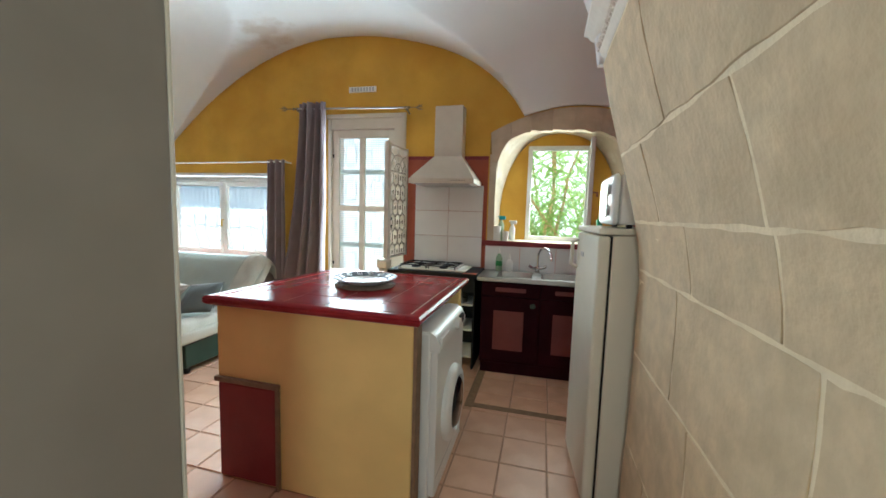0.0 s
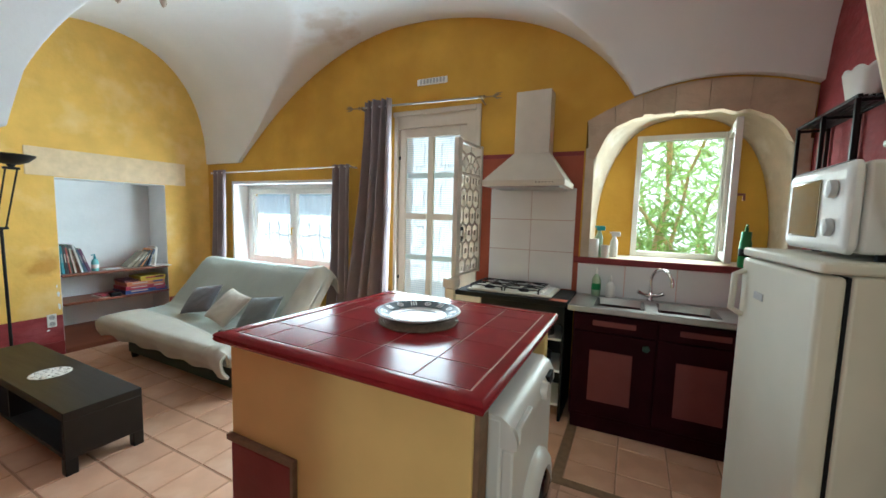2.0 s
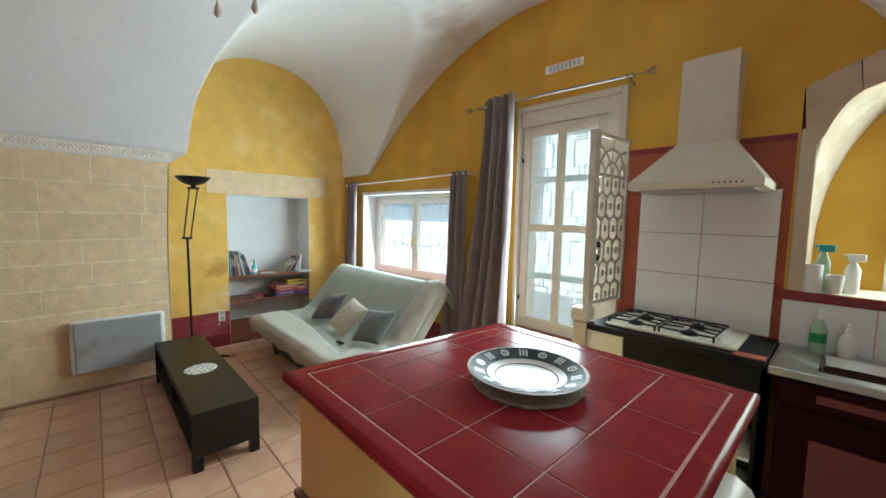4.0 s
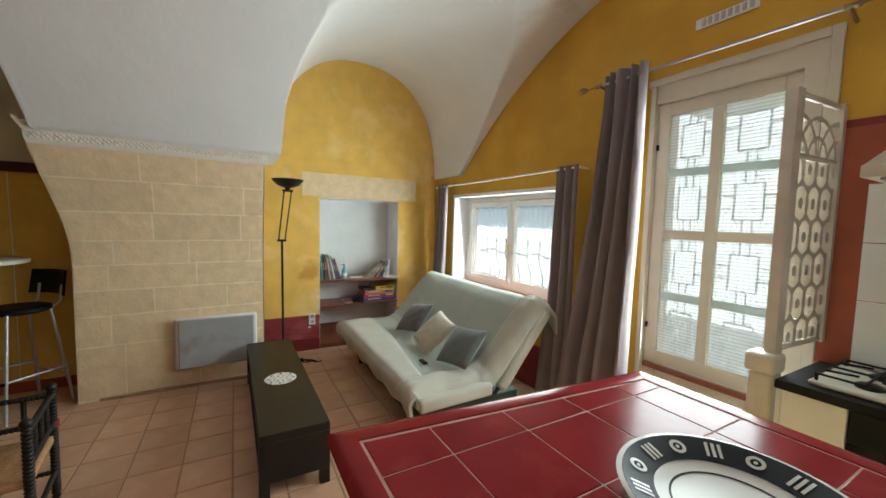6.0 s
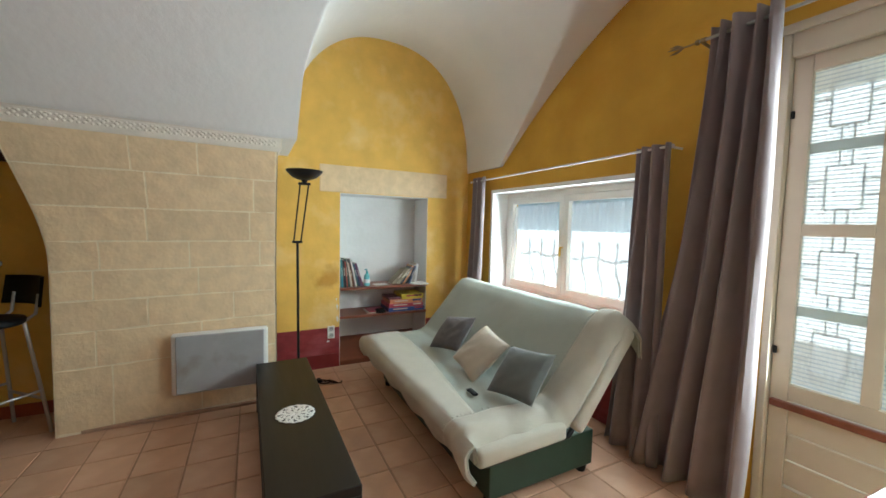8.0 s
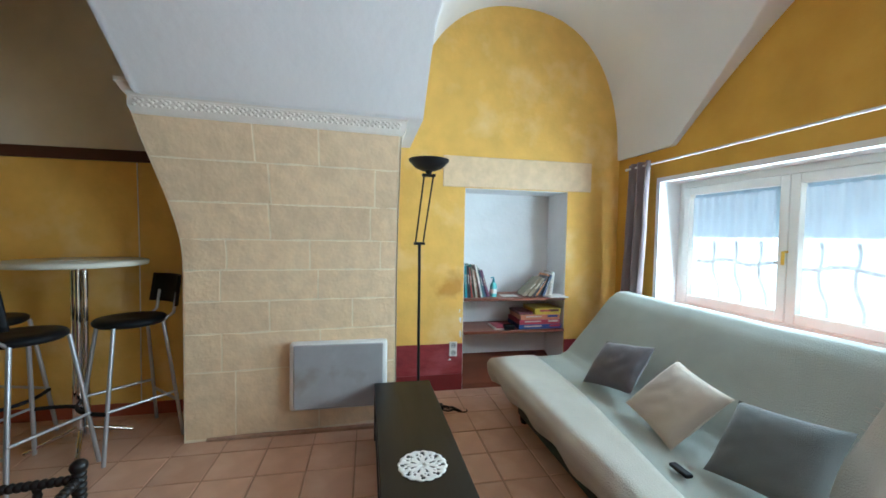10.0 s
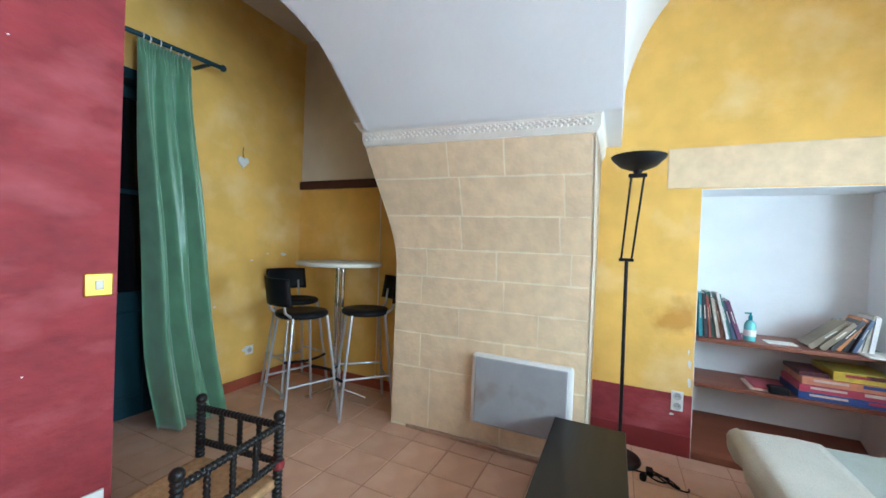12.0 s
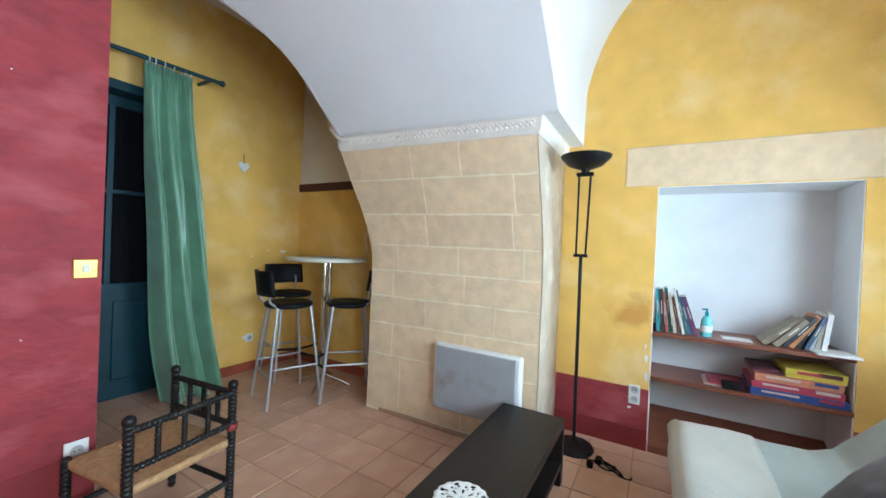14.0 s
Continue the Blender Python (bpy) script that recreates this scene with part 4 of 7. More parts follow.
rod("curtain_rod", "thin brushed steel rod above the door", (-3.63, 5.27, 2.56), (-2.30, 5.30, 2.53), 0.0095, M["steel"],
    [((-3.61, 5.27, 2.558), (-3.61, wy(-3.61), 2.545)), ((-2.33, 5.30, 2.53), (-2.33, wy(-2.33), 2.50))], "leaf")
rod("curtain_rod", "thin white rod above the window", (-5.92, 5.165, 1.965), (-3.72, 5.235, 1.985), 0.008, M["white_paint"],
    [((-5.90, 5.165, 1.965), (-5.90, wy(-5.9), 1.965)), ((-3.74, 5.235, 1.985), (-3.74, wy(-3.74), 1.985))], "ball")
rod("curtain_rod", "dark teal wooden rod over the back door", (-4.12, 0.46, 2.60), (-5.08, 0.52, 2.62), 0.016, M["teal"],
    [((-5.0, 0.51, 2.62), (-5.0, SY, 2.62))], "ball")
for k, x in enumerate((-4.56, -4.60, -4.66, -4.72, -4.80, -4.84)):
    ring = L([(0.026 + 0.004 * math.cos(a), 0.004 * math.sin(a)) for a in span(0, 2 * math.pi, 8)[:-1]], (0, 0, 0), 16, True)
    ob = part("curtain_ring", ring, M["white_paint"])
    ob.matrix_world = pose(x, 0.485 + 0.0, 2.602, 0, 90, 5)
    tagged(ob, "small white curtain ring on the rod", "ring", "curtain rings")


# ---- back door, heart, switch, sockets ----
bdoor = tagged(new("door_2"), "half-glazed teal door standing in the dark", "door", kind="structure")
bm = bmesh.new()
box(bm, BDX0, BDX0 + 0.06, 0.05, SY + 0.012, 0, BDZ, 0.004)
box(bm, BDX1 - 0.06, BDX1, 0.05, SY + 0.012, 0, BDZ, 0.004)
box(bm, BDX0 + 0.06, BDX1 - 0.06, 0.05, SY + 0.012, BDZ - 0.07, BDZ, 0.004)
part("door_frame", bm, M["teal"], bdoor)
bm = bmesh.new()
box(bm, BDX0 + 0.062, BDX0 + 0.15, 0.1, 0.14, 0.01, BDZ - 0.072, 0.004)
box(bm, BDX1 - 0.15, BDX1 - 0.062, 0.1, 0.14, 0.01, BDZ - 0.072, 0.004)
box(bm, BDX0 + 0.15, BDX1 - 0.15, 0.1, 0.14, 0.01, 0.92, 0.004)
box(bm, BDX0 + 0.15, BDX1 - 0.15, 0.1, 0.14, BDZ - 0.15, BDZ - 0.072, 0.004)
box(bm, -4.50, -4.46, 0.1, 0.14, 0.92, BDZ - 0.15, 0.004)
leaf = part("door_leaf", bm, M["teal"], bdoor)
for a, b in ((-4.78, -4.52), (-4.44, -4.19)):
    bm = bmesh.new()
    box(bm, a, b, 0.135, 0.152, 0.16, 0.78, 0.01)
    part("panel", bm, M["teal"], leaf)
# opaque panes; the dark beyond them is in their colour
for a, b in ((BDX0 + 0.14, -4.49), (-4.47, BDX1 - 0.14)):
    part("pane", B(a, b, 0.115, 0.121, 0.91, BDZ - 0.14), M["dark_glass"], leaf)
for z in (1.62,):
    part("glazing_bar", B(BDX0 + 0.15, BDX1 - 0.15, 0.124, 0.142, z, z + 0.03, bevel=0.003), M["teal"], leaf)

heart = stand("heart_ornament", "small white wooden heart hung on the wall", "ornament", -5.43, SY + 0.01, 2.0)
bm = bmesh.new()
pts = []
for k in range(32):
    a = 2 * math.pi * k / 32
    pts.append((0.0031 * 16 * math.sin(a) ** 3, 0.0033 * (13 * math.cos(a) - 5 * math.cos(2 * a) - 2 * math.cos(3 * a) - math.cos(4 * a))))
fr = [bm.verts.new((-5.43 + p[0], SY + 0.018, 2.0 + p[1])) for p in pts]
bk = [bm.verts.new((-5.43 + p[0] * 1.1, SY + 0.004, 2.0 + p[1] * 1.1)) for p in pts]
bm.faces.new(fr)
bm.faces.new(bk[::-1])
for k in range(32):
    bm.faces.new((fr[k], fr[(k + 1) % 32], bk[(k + 1) % 32], bk[k]))
wpart("heart", bm, M["white_paint"], heart)
wpart("cord", T([(-5.43, SY + 0.01, 2.035), (-5.425, SY + 0.008, 2.08), (-5.43, SY + 0.006, 2.125)], 0.004, 6), M["shelf_wood"], heart, "brown hanging cord")


def socket(name, label, origin, right, mat_, w=0.08, h=0.08, holes=1, group="sockets"):
    """A plate on a wall: origin its centre, right the way along the wall."""
    o, r = Vector(origin), Vector(right).normalized()
    n = r.cross(Vector((0, 0, 1)))
    up = Vector((0, 0, 1))
    m = Matrix((( *r, 0), (*up, 0), (*n, 0), (0, 0, 0, 1))).transposed()
    ob = new(name)
    ob.matrix_world = Matrix.Translation(o) @ m
    tagged(ob, label, "switch" if "switch" in name else "socket", group)
    part("plate", B(-w / 2, w / 2, -h / 2, h / 2, 0, 0.011, bevel=0.004), mat_, ob)
    if "switch" in name:
        part("button", B(-0.013, 0.013, -0.018, 0.018, 0.011, 0.017, bevel=0.003), M["cream_enamel"], ob)
    else:
        for k in range(holes):
            c = (k - (holes - 1) / 2) * 0.066
            part("well", L([(0.0, 0.0112), (0.021, 0.0112), (0.024, 0.014), (0.021, 0.0145), (0.019, 0.0125), (0.0, 0.0125)], (0, c, 0), 20), M["plastic_grey"], ob)
            for dx in (-0.009, 0.009):
                part("hole", L([(0.003, 0.0126), (0.003, 0.0135)], (dx, c, 0), 8), M["black"], ob)
    return ob


socket("wall_switch", "yellow plate light switch on the red wall", (-3.94, RY + 0.002, 1.15), (-1, 0, 0), M["brass"], 0.085, 0.085)
socket("wall_socket", "white single socket low on the red wall", (-3.93, RY + 0.004, 0.33), (-1, 0, 0), M["white_paint"], 0.085, 0.085)
socket("wall_socket", "white double socket beside the niche", (WWX + 0.004, 3.69, 0.365), (0, 1, 0), M["white_paint"], 0.07, 0.13, 2)
socket("wall_socket", "white socket in the back bay", (-5.55, SY + 0.002, 0.33), (-1, 0, 0), M["white_paint"], 0.08, 0.08)
socket("wall_socket", "white surface socket at the stone pier's foot", (-0.60, 3.05, 0.30), (0, -1, 0), M["white_paint"], 0.07, 0.09)
# thin cable on the rail wall
piece("wall_cable", T([(SX + 0.008, 1.30, 1.85), (SX + 0.008, 1.31, 1.2), (SX + 0.008, 1.31, 0.1)], 0.004, 6), M["white_paint"], "thin painted cable down the yellow wall", "cable")

# chips where the limewash has come off
rc = random.Random(21)
for owner, spot, along, w, h in (("wall_south", (-5.90, SY + 0.0015, 1.19), 0, 0.07, 0.035), ("wall_south", (-5.72, SY + 0.0015, 1.20), 0, 0.025, 0.014), ("wall_south", (-5.55, SY + 0.0015, 1.14), 0, 0.03, 0.014),
                                 ("wall_south", (-5.107, SY + 0.0015, 0.885), 0, 0.035, 0.045), ("wall_south", (-5.22, SY + 0.0015, 0.76), 0, 0.03, 0.012), ("wall_south", (-5.50, SY + 0.0015, 0.34), 0, 0.04, 0.03),
                                 ("wall_west", (WWX + 0.0015, 3.752, 0.62), 1, 0.022, 0.06), ("wall_west", (WWX + 0.0015, 3.755, 0.50), 1, 0.02, 0.07), ("wall_west", (WWX + 0.0015, 3.745, 0.70), 1, 0.012, 0.03), ("dado_west", (WWX + 0.006, 3.66, 0.27), 1, 0.03, 0.02),
                                 ("wall_red", (-3.96, RY + 0.0015, 1.16), 0, 0.006, 0.018), ("wall_red", (-3.75, RY + 0.0015, 0.86), 0, 0.006, 0.006), ("wall_red", (-3.7, RY + 0.0015, 1.95), 0, 0.006, 0.005)):
    bm = bmesh.new()
    n = 11
    w, h = w * 0.55, h * 0.55
    ring = []
    for k in range(n):
        a, r = 2 * math.pi * k / n, rc.uniform(0.55, 1.1)
        p, q = w * r * math.cos(a), h * r * math.sin(a)
        ring.append(bm.verts.new((spot[0] + (0 if along else p), spot[1] + (p if along else 0), spot[2] + q)))
    bm.faces.new(ring)
    solid(part("chip", bm, M["white"], bpy.data.objects[owner], "", False), 0.002, 0)

# ---- entrance door leaf beside the start ----
edoor = tagged(new("door_3"), "plain grey-white inner door standing open", "door", kind="structure")
bm = bmesh.new()
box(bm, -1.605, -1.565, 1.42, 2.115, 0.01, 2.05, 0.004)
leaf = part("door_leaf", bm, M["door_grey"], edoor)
part("edge_strip", B(-1.607, -1.563, 2.115, 2.122, 0.01, 2.05, bevel=0.002), M["cream_paint"], leaf, "worn cream door edge")
for y in (1.72, 1.75):
    part("screw", L([(0.004, 0), (0.004, 0.004)], (0, 0, 0), 8), M["shelf_wood"], leaf).matrix_world = pose(-1.566, y, 1.22, 0, 90, 0)


# ---- kitchen island ----
IX0, IX1, IY0, IY1 = -2.60, -1.415, 3.11, 4.23
isl = stand("kitchen_island", "yellow plastered island with a dark red hatch", "island", -2.0, 3.65)
def xl(y):
    """The island's outer side, which runs askew."""
    return IX0 + 0.09 * (y - IY0) / (IY1 - IY0)


def taper(x0, x1, y0, y1, z0, z1, bevel=0.0):
    """A block whose outer side follows the island's skew: x0 counts from that side."""
    return hexa(bmesh.new(), [(x, y, z) for z in (z0, z1) for x, y in ((xl(y0) + x0, y0), (x1, y0), (x1, y1), (xl(y1) + x0, y1))], bevel)


wpart("body", taper(0.045, -2.06, 3.218, 4.19, 0, 0.955, 0.002), M["island"], isl)
wpart("front_panel", taper(0.045, -1.457, 3.15, 3.216, 0, 0.955, 0.006), M["island"], isl)
bm = bmesh.new()
box(bm, -2.06, -1.455, 4.12, 4.19, 0, 0.955, 0.006)
wpart("back_panel", bm, M["island"], isl)
wpart("corner_strip", B(-1.455, -1.437, 3.148, 3.218, 0, 0.955, bevel=0.003), M["strip"], isl, "worn brown wooden corner strip")
wpart("hatch", B(-2.535, -2.185, 3.132, 3.15, 0.02, 0.54, bevel=0.006), M["red_dark"], isl, "dark red hatch door")
bm = bmesh.new()
box(bm, -2.558, -2.165, 3.126, 3.15, 0.545, 0.572, 0.004)
box(bm, -2.183, -2.165, 3.126, 3.15, 0.0, 0.545, 0.004)
wpart("hatch_frame", bm, M["strip"], isl, "brown wooden hatch frame")
top = wpart("tabletop", taper(0.02, IX1 - 0.02, IY0 + 0.02, IY1 - 0.02, 0.955, 0.9985), M["grout_pale"], isl, "pale grouted tile bed")


def nosing(a, b, inward):
    """A rounded edge tile along one side of the top."""
    prof = [(0.0, 0.955), (-0.012, 0.96), (-0.022, 0.968), (-0.026, 0.978), (-0.022, 0.985), (-0.026, 0.992), (-0.018, 1.002), (-0.004, 1.005), (0.035, 1.002), (0.037, 0.955)]
    bm = bmesh.new()
    a, b, n = Vector(a), Vector(b), Vector(inward)
    d = (b - a).normalized()
    rows = [[bm.verts.new(p + n * q[0] + Vector((0, 0, q[1])) + d * s * (q[0] + 0.0)) for q in prof] for p, s in ((a, 1), (b, -1))]
    for i in range(len(prof)):
        k = (i + 1) % len(prof)
        bm.faces.new((rows[0][i], rows[0][k], rows[1][k], rows[1][i]))
    bm.faces.new(rows[0][::-1])
    bm.faces.new(rows[1])
    return bm


e = 0.024
for a, b, n in (((IX0 + e, IY0 + e, 0), (IX1 - e, IY0 + e, 0), (0, 1, 0)), ((IX1 - e, IY0 + e, 0), (IX1 - e, IY1 - e, 0), (-1, 0, 0)), ((IX1 - e, IY1 - e, 0), (xl(IY1 - e) + e, IY1 - e, 0), (0, -1, 0)), ((xl(IY1 - e) + e, IY1 - e, 0), (IX0 + e, IY0 + e, 0), (1, 0, 0))):
    wpart("edge_tile", nosing(a, b, n), M["oxblood"], top, "rounded dark red edge tile")
tx1, ty0, ty1 = IX1 - e - 0.042, IY0 + e + 0.042, IY1 - e - 0.042
xs = [0.0, -2.388, -2.158, -1.922, -1.682, tx1]
ys = [ty0, 3.352, 3.578, 3.80, 4.018, ty1]
for i in range(5):
    for j in range(5):
        y0, y1 = ys[j] + 0.0025, ys[j + 1] - 0.0025
        za = 1.0005 + 0.0008 * noise2(i * 3.1, j * 2.3)
        if i:
            bm = B(xs[i] + 0.0025, xs[i + 1] - 0.0025, y0, y1, 0.985, za, bevel=0.0012)
        else:
            bm = taper(0.069, xs[1] - 0.0025, y0, y1, 0.985, za, 0.0012)
        wpart("tile", bm, M["oxblood"], top)

# washing machine under the island's open side
wm = stand("washing_machine", "white front-loading washing machine under the island", "washing machine", -1.72, 3.54)
wpart("body", B(-2.02, -1.402, 3.25, 3.85, 0.02, 0.895, bevel=0.012), M["enamel"], wm)
bm = bmesh.new()
rows = []
for z, x in ((0.80, -1.366), (0.805, -1.356), (0.84, -1.358), (0.88, -1.378), (0.90, -1.41)):
    rows.append([bm.verts.new((x, y, z)) for y in (3.252, 3.848)] + [bm.verts.new((-1.47, y, z)) for y in (3.848, 3.252)])
for a, b in zip(rows, rows[1:]):
    for i in range(4):
        bm.faces.new((a[i], a[(i + 1) % 4], b[(i + 1) % 4], b[i]))
bm.faces.new(rows[0][::-1])
bm.faces.new(rows[-1])
wpart("control_panel", bm, M["enamel"], wm)
wpart("plinth_line", B(-1.3665, -1.3645, 3.26, 3.84, 0.155, 0.158), M["plastic_grey"], wm)
wpart("front", B(-1.404, -1.366, 3.252, 3.848, 0.06, 0.797, bevel=0.008), M["enamel"], wm)


def disc_x(prof, x, y, z, seg=36):
    """A turned part whose axis runs along x, out of a front that faces east."""
    bm = L(prof, (0, 0, 0), seg)
    bmesh.ops.transform(bm, matrix=pose(x, y, z, 0, 90, 0), verts=bm.verts)
    return bm


dr = wpart("porthole", disc_x([(0.0, 0), (0.205, 0), (0.205, 0.02), (0.185, 0.04), (0.15, 0.045), (0.145, 0.03), (0.0, 0.03)], -1.367, 3.55, 0.42), M["enamel"], wm, "round white porthole door")
wpart("glass", disc_x([(0.0, 0.03), (0.143, 0.031), (0.12, 0.05), (0.0, 0.058)], -1.367, 3.55, 0.42), M["dark_glass"], dr, "dark door glass")
wpart("knob", disc_x([(0.0, 0), (0.035, 0), (0.032, 0.025), (0.0, 0.027)], -1.362, 3.62, 0.845), M["enamel"], wm)
wpart("display", B(-1.37, -1.352, 3.71, 3.80, 0.815, 0.862, bevel=0.003), M["black"], wm, "small black display")
wpart("drawer", B(-1.37, -1.351, 3.275, 3.43, 0.812, 0.868, bevel=0.005), M["enamel"], wm)
for x in (-1.97, -1.48):
    for y in (3.29, 3.78):
        wpart("foot", L([(0.02, 0), (0.02, 0.02)], (x, y, 0), 10), M["black"], wm)

# plate on a woven mat
PX, PY = -1.975, 3.705
matp = stand("table_mat", "round plaited straw mat under the plate", "table mat", PX, PY, 1.002)
bm = bmesh.new()
pts = []
for k in range(640):
    a = k * 0.14
    pts.append((PX + (0.01 + 0.178 * k / 640) * math.cos(a), PY + (0.01 + 0.178 * k / 640) * math.sin(a), 1.008 + 0.0015 * math.sin(a * 9)))
tube(bm, pts, 0.0068, 5)
wpart("coil", bm, M["rush_grey"], matp)
plate = stand("plate", "white plate with a black patterned rim", "plate", PX, PY, 1.016)
wpart("dish", L([(0.0, 1.016), (0.10, 1.016), (0.12, 1.024), (0.198, 1.052), (0.203, 1.056), (0.198, 1.058), (0.122, 1.031), (0.10, 1.025), (0.0, 1.023)], (PX, PY, 0), 72), M["enamel"], plate)
wpart("rim_band", L([(0.134, 1.0365), (0.192, 1.0572), (0.192, 1.0580), (0.134, 1.0373)], (PX, PY, 0), 72, True), M["black"], plate, "black painted rim band")
for k in range(14):
    a = 2 * math.pi * k / 14
    c = Vector((PX + 0.163 * math.cos(a), PY + 0.163 * math.sin(a), 1.0484))
    slope = math.atan2(0.0207, 0.058)
    if k % 2 == 0:
        bm = L([(0.010, 0), (0.017, 0), (0.017, 0.001), (0.010, 0.001)], (0, 0, 0), 16, True)
        lathe(bm, [(0.004, 0), (0.004, 0.001)], (0, 0, 0), 8)
    else:
        bm = bmesh.new()
        for s in (-0.012, 0, 0.012):
            box(bm, -0.018, 0.018, s - 0.003, s + 0.003, 0, 0.001)
    bmesh.ops.transform(bm, matrix=Matrix.Translation(c) @ Matrix.Rotation(a, 4, "Z") @ Matrix.Rotation(-slope, 4, "Y"), verts=bm.verts)
    wpart("motif", bm, M["enamel"], plate)
wpart("inner_line", L([(0.104, 1.0266), (0.108, 1.0275), (0.108, 1.0283), (0.104, 1.0274)], (PX, PY, 0), 72, True), M["black"], plate, "thin black inner line")

# ---- fridge, microwave, rack ----
fr = new("fridge")
fr.matrix_world = pose(-0.401, 3.736, 0, 0, 0, 5.0)
tagged(fr, "cream upright fridge with a worn door", "fridge")
part("body", B(-0.22, 0.27, -0.262, 0.262, 0.03, 1.385, bevel=0.008), M["cream_enamel"], fr)
part("top", B(-0.285, 0.272, -0.266, 0.266, 1.387, 1.418, bevel=0.008), M["cream_enamel"], fr)
part("seal", B(-0.228, -0.22, -0.255, 0.255, 0.06, 1.38), M["black"], fr, "dark door seal")
d = part("door", B(-0.285, -0.228, -0.262, 0.262, 0.05, 1.382, bevel=0.014, seg=3), M["cream_enamel"], fr)
part("handle", T([(-0.286, 0.215, 1.335), (-0.318, 0.215, 1.32), (-0.322, 0.215, 1.19), (-0.286, 0.215, 1.17)], 0.011), M["cream_enamel"], d)
part("badge", B(-0.2885, -0.2845, 0.05, 0.12, 1.25, 1.275, bevel=0.002), M["plastic_grey"], d, "small grey badge")
for x in (-0.18, 0.22):
    for y in (-0.22, 0.22):
        part("foot", L([(0.018, 0), (0.02, 0.035)], (x, y, 0), 10), M["black"], fr)

mw = new("microwave")
mw.matrix_world = pose(-0.415, 3.74, 1.418, 0, 0, 0.0)
tagged(mw, "white microwave oven standing on the fridge", "microwave")
part("body", B(-0.15, 0.19, -0.212, 0.212, 0.018, 0.258, bevel=0.01), M["enamel"], mw)
bm = B(-0.185, -0.15, -0.215, 0.215, 0.015, 0.262, bevel=0.024, seg=4)
f = part("front", bm, M["enamel"], mw)
part("window", B(-0.1885, -0.176, -0.055, 0.170, 0.052, 0.225, bevel=0.006, seg=3), M["oven_glass"], f, "bronze oven window")
for z in (0.19, 0.085):
    b = L([(0.0, 0), (0.026, 0), (0.023, 0.014), (0.0, 0.016)], (0, 0, 0), 24)
    bmesh.ops.transform(b, matrix=pose(-0.186, -0.135, z, 0, -90, 0), verts=b.verts)
    part("knob", b, M["plastic_grey"], f, "grey dial")
for x in (-0.1, 0.14):
    for y in (-0.19, 0.19):
        part("foot", L([(0.014, 0), (0.014, 0.02)], (x, y, 0), 8), M["black"], mw)
tub = stand("plastic_tub", "clear pale plastic tub on the microwave", "container", -0.40, 3.68, 1.680)
wpart("tub", L([(0.055, 1.680), (0.075, 1.732), (0.078, 1.732), (0.06, 1.677)], (-0.40, 3.66, 0), 20), M["ribbed_glass"], tub)
wpart("lid", L([(0.0, 1.732), (0.088, 1.732), (0.088, 1.743), (0.0, 1.743)], (-0.40, 3.66, 0), 20), M["white_paint"], tub)

rack = stand("wall_rack", "black metal wall rack over the sink corner", "rack", -0.16, 4.92, 1.70)
for y in (4.57, 4.91, 5.25):
    for x in (-0.225, -0.092):
        wpart("post", B(x - 0.009, x + 0.009, y - 0.009, y + 0.009, 1.70, 2.08, bevel=0.002), M["black_metal"], rack)
    wpart("cross_rail", B(-0.216, -0.101, y - 0.007, y + 0.007, 2.062, 2.076), M["black_metal"], rack)
for x in (-0.225, -0.092):
    wpart("rail", B(x - 0.009, x + 0.009, 4.55, 5.27, 2.080, 2.095, bevel=0.002), M["black_metal"], rack)
    wpart("rail", B(x - 0.007, x + 0.007, 4.579, 5.241, 1.71, 1.725), M["black_metal"], rack)
for k in range(5):
    x = -0.204 + 0.0225 * k
    wpart("slat", B(x - 0.005, x + 0.005, 4.555, 5.265, 2.083, 2.091), M["black_metal"], rack)
pot = stand("flower_pot", "white scalloped pot on the rack", "pot", -0.16, 4.70, 2.092)
bm = bmesh.new()
grid(bm, 48, 8, lambda u, v: Vector((-0.16 + (0.05 + 0.022 * v) * math.cos(2 * math.pi * u), 4.70 + (0.08 + 0.04 * v) * math.sin(2 * math.pi * u), 2.093 + (0.13 + 0.02 * abs(math.sin(u * 9 * math.pi))) * v)))
o = wpart("pot", bm, M["enamel"], pot)
solid(o, 0.006, 0)

# ---- sink unit ----
KF = 4.985         # front of the kitchen units


def kf(x):
    return KF - 0.035 * (-0.6 - x) - 0.015


def KB(x0, x1, d0, d1, z0, z1, bevel=0.004, into=None):
    """A box on the kitchen units' front: d0 to d1 metres behind the front line."""
    bm = into if into is not None else bmesh.new()
    return hexa(bm, [(x, kf(x) + d, z) for z in (z0, z1) for x, d in ((x0, d0), (x1, d0), (x1, d1), (x0, d1))], bevel, 1)


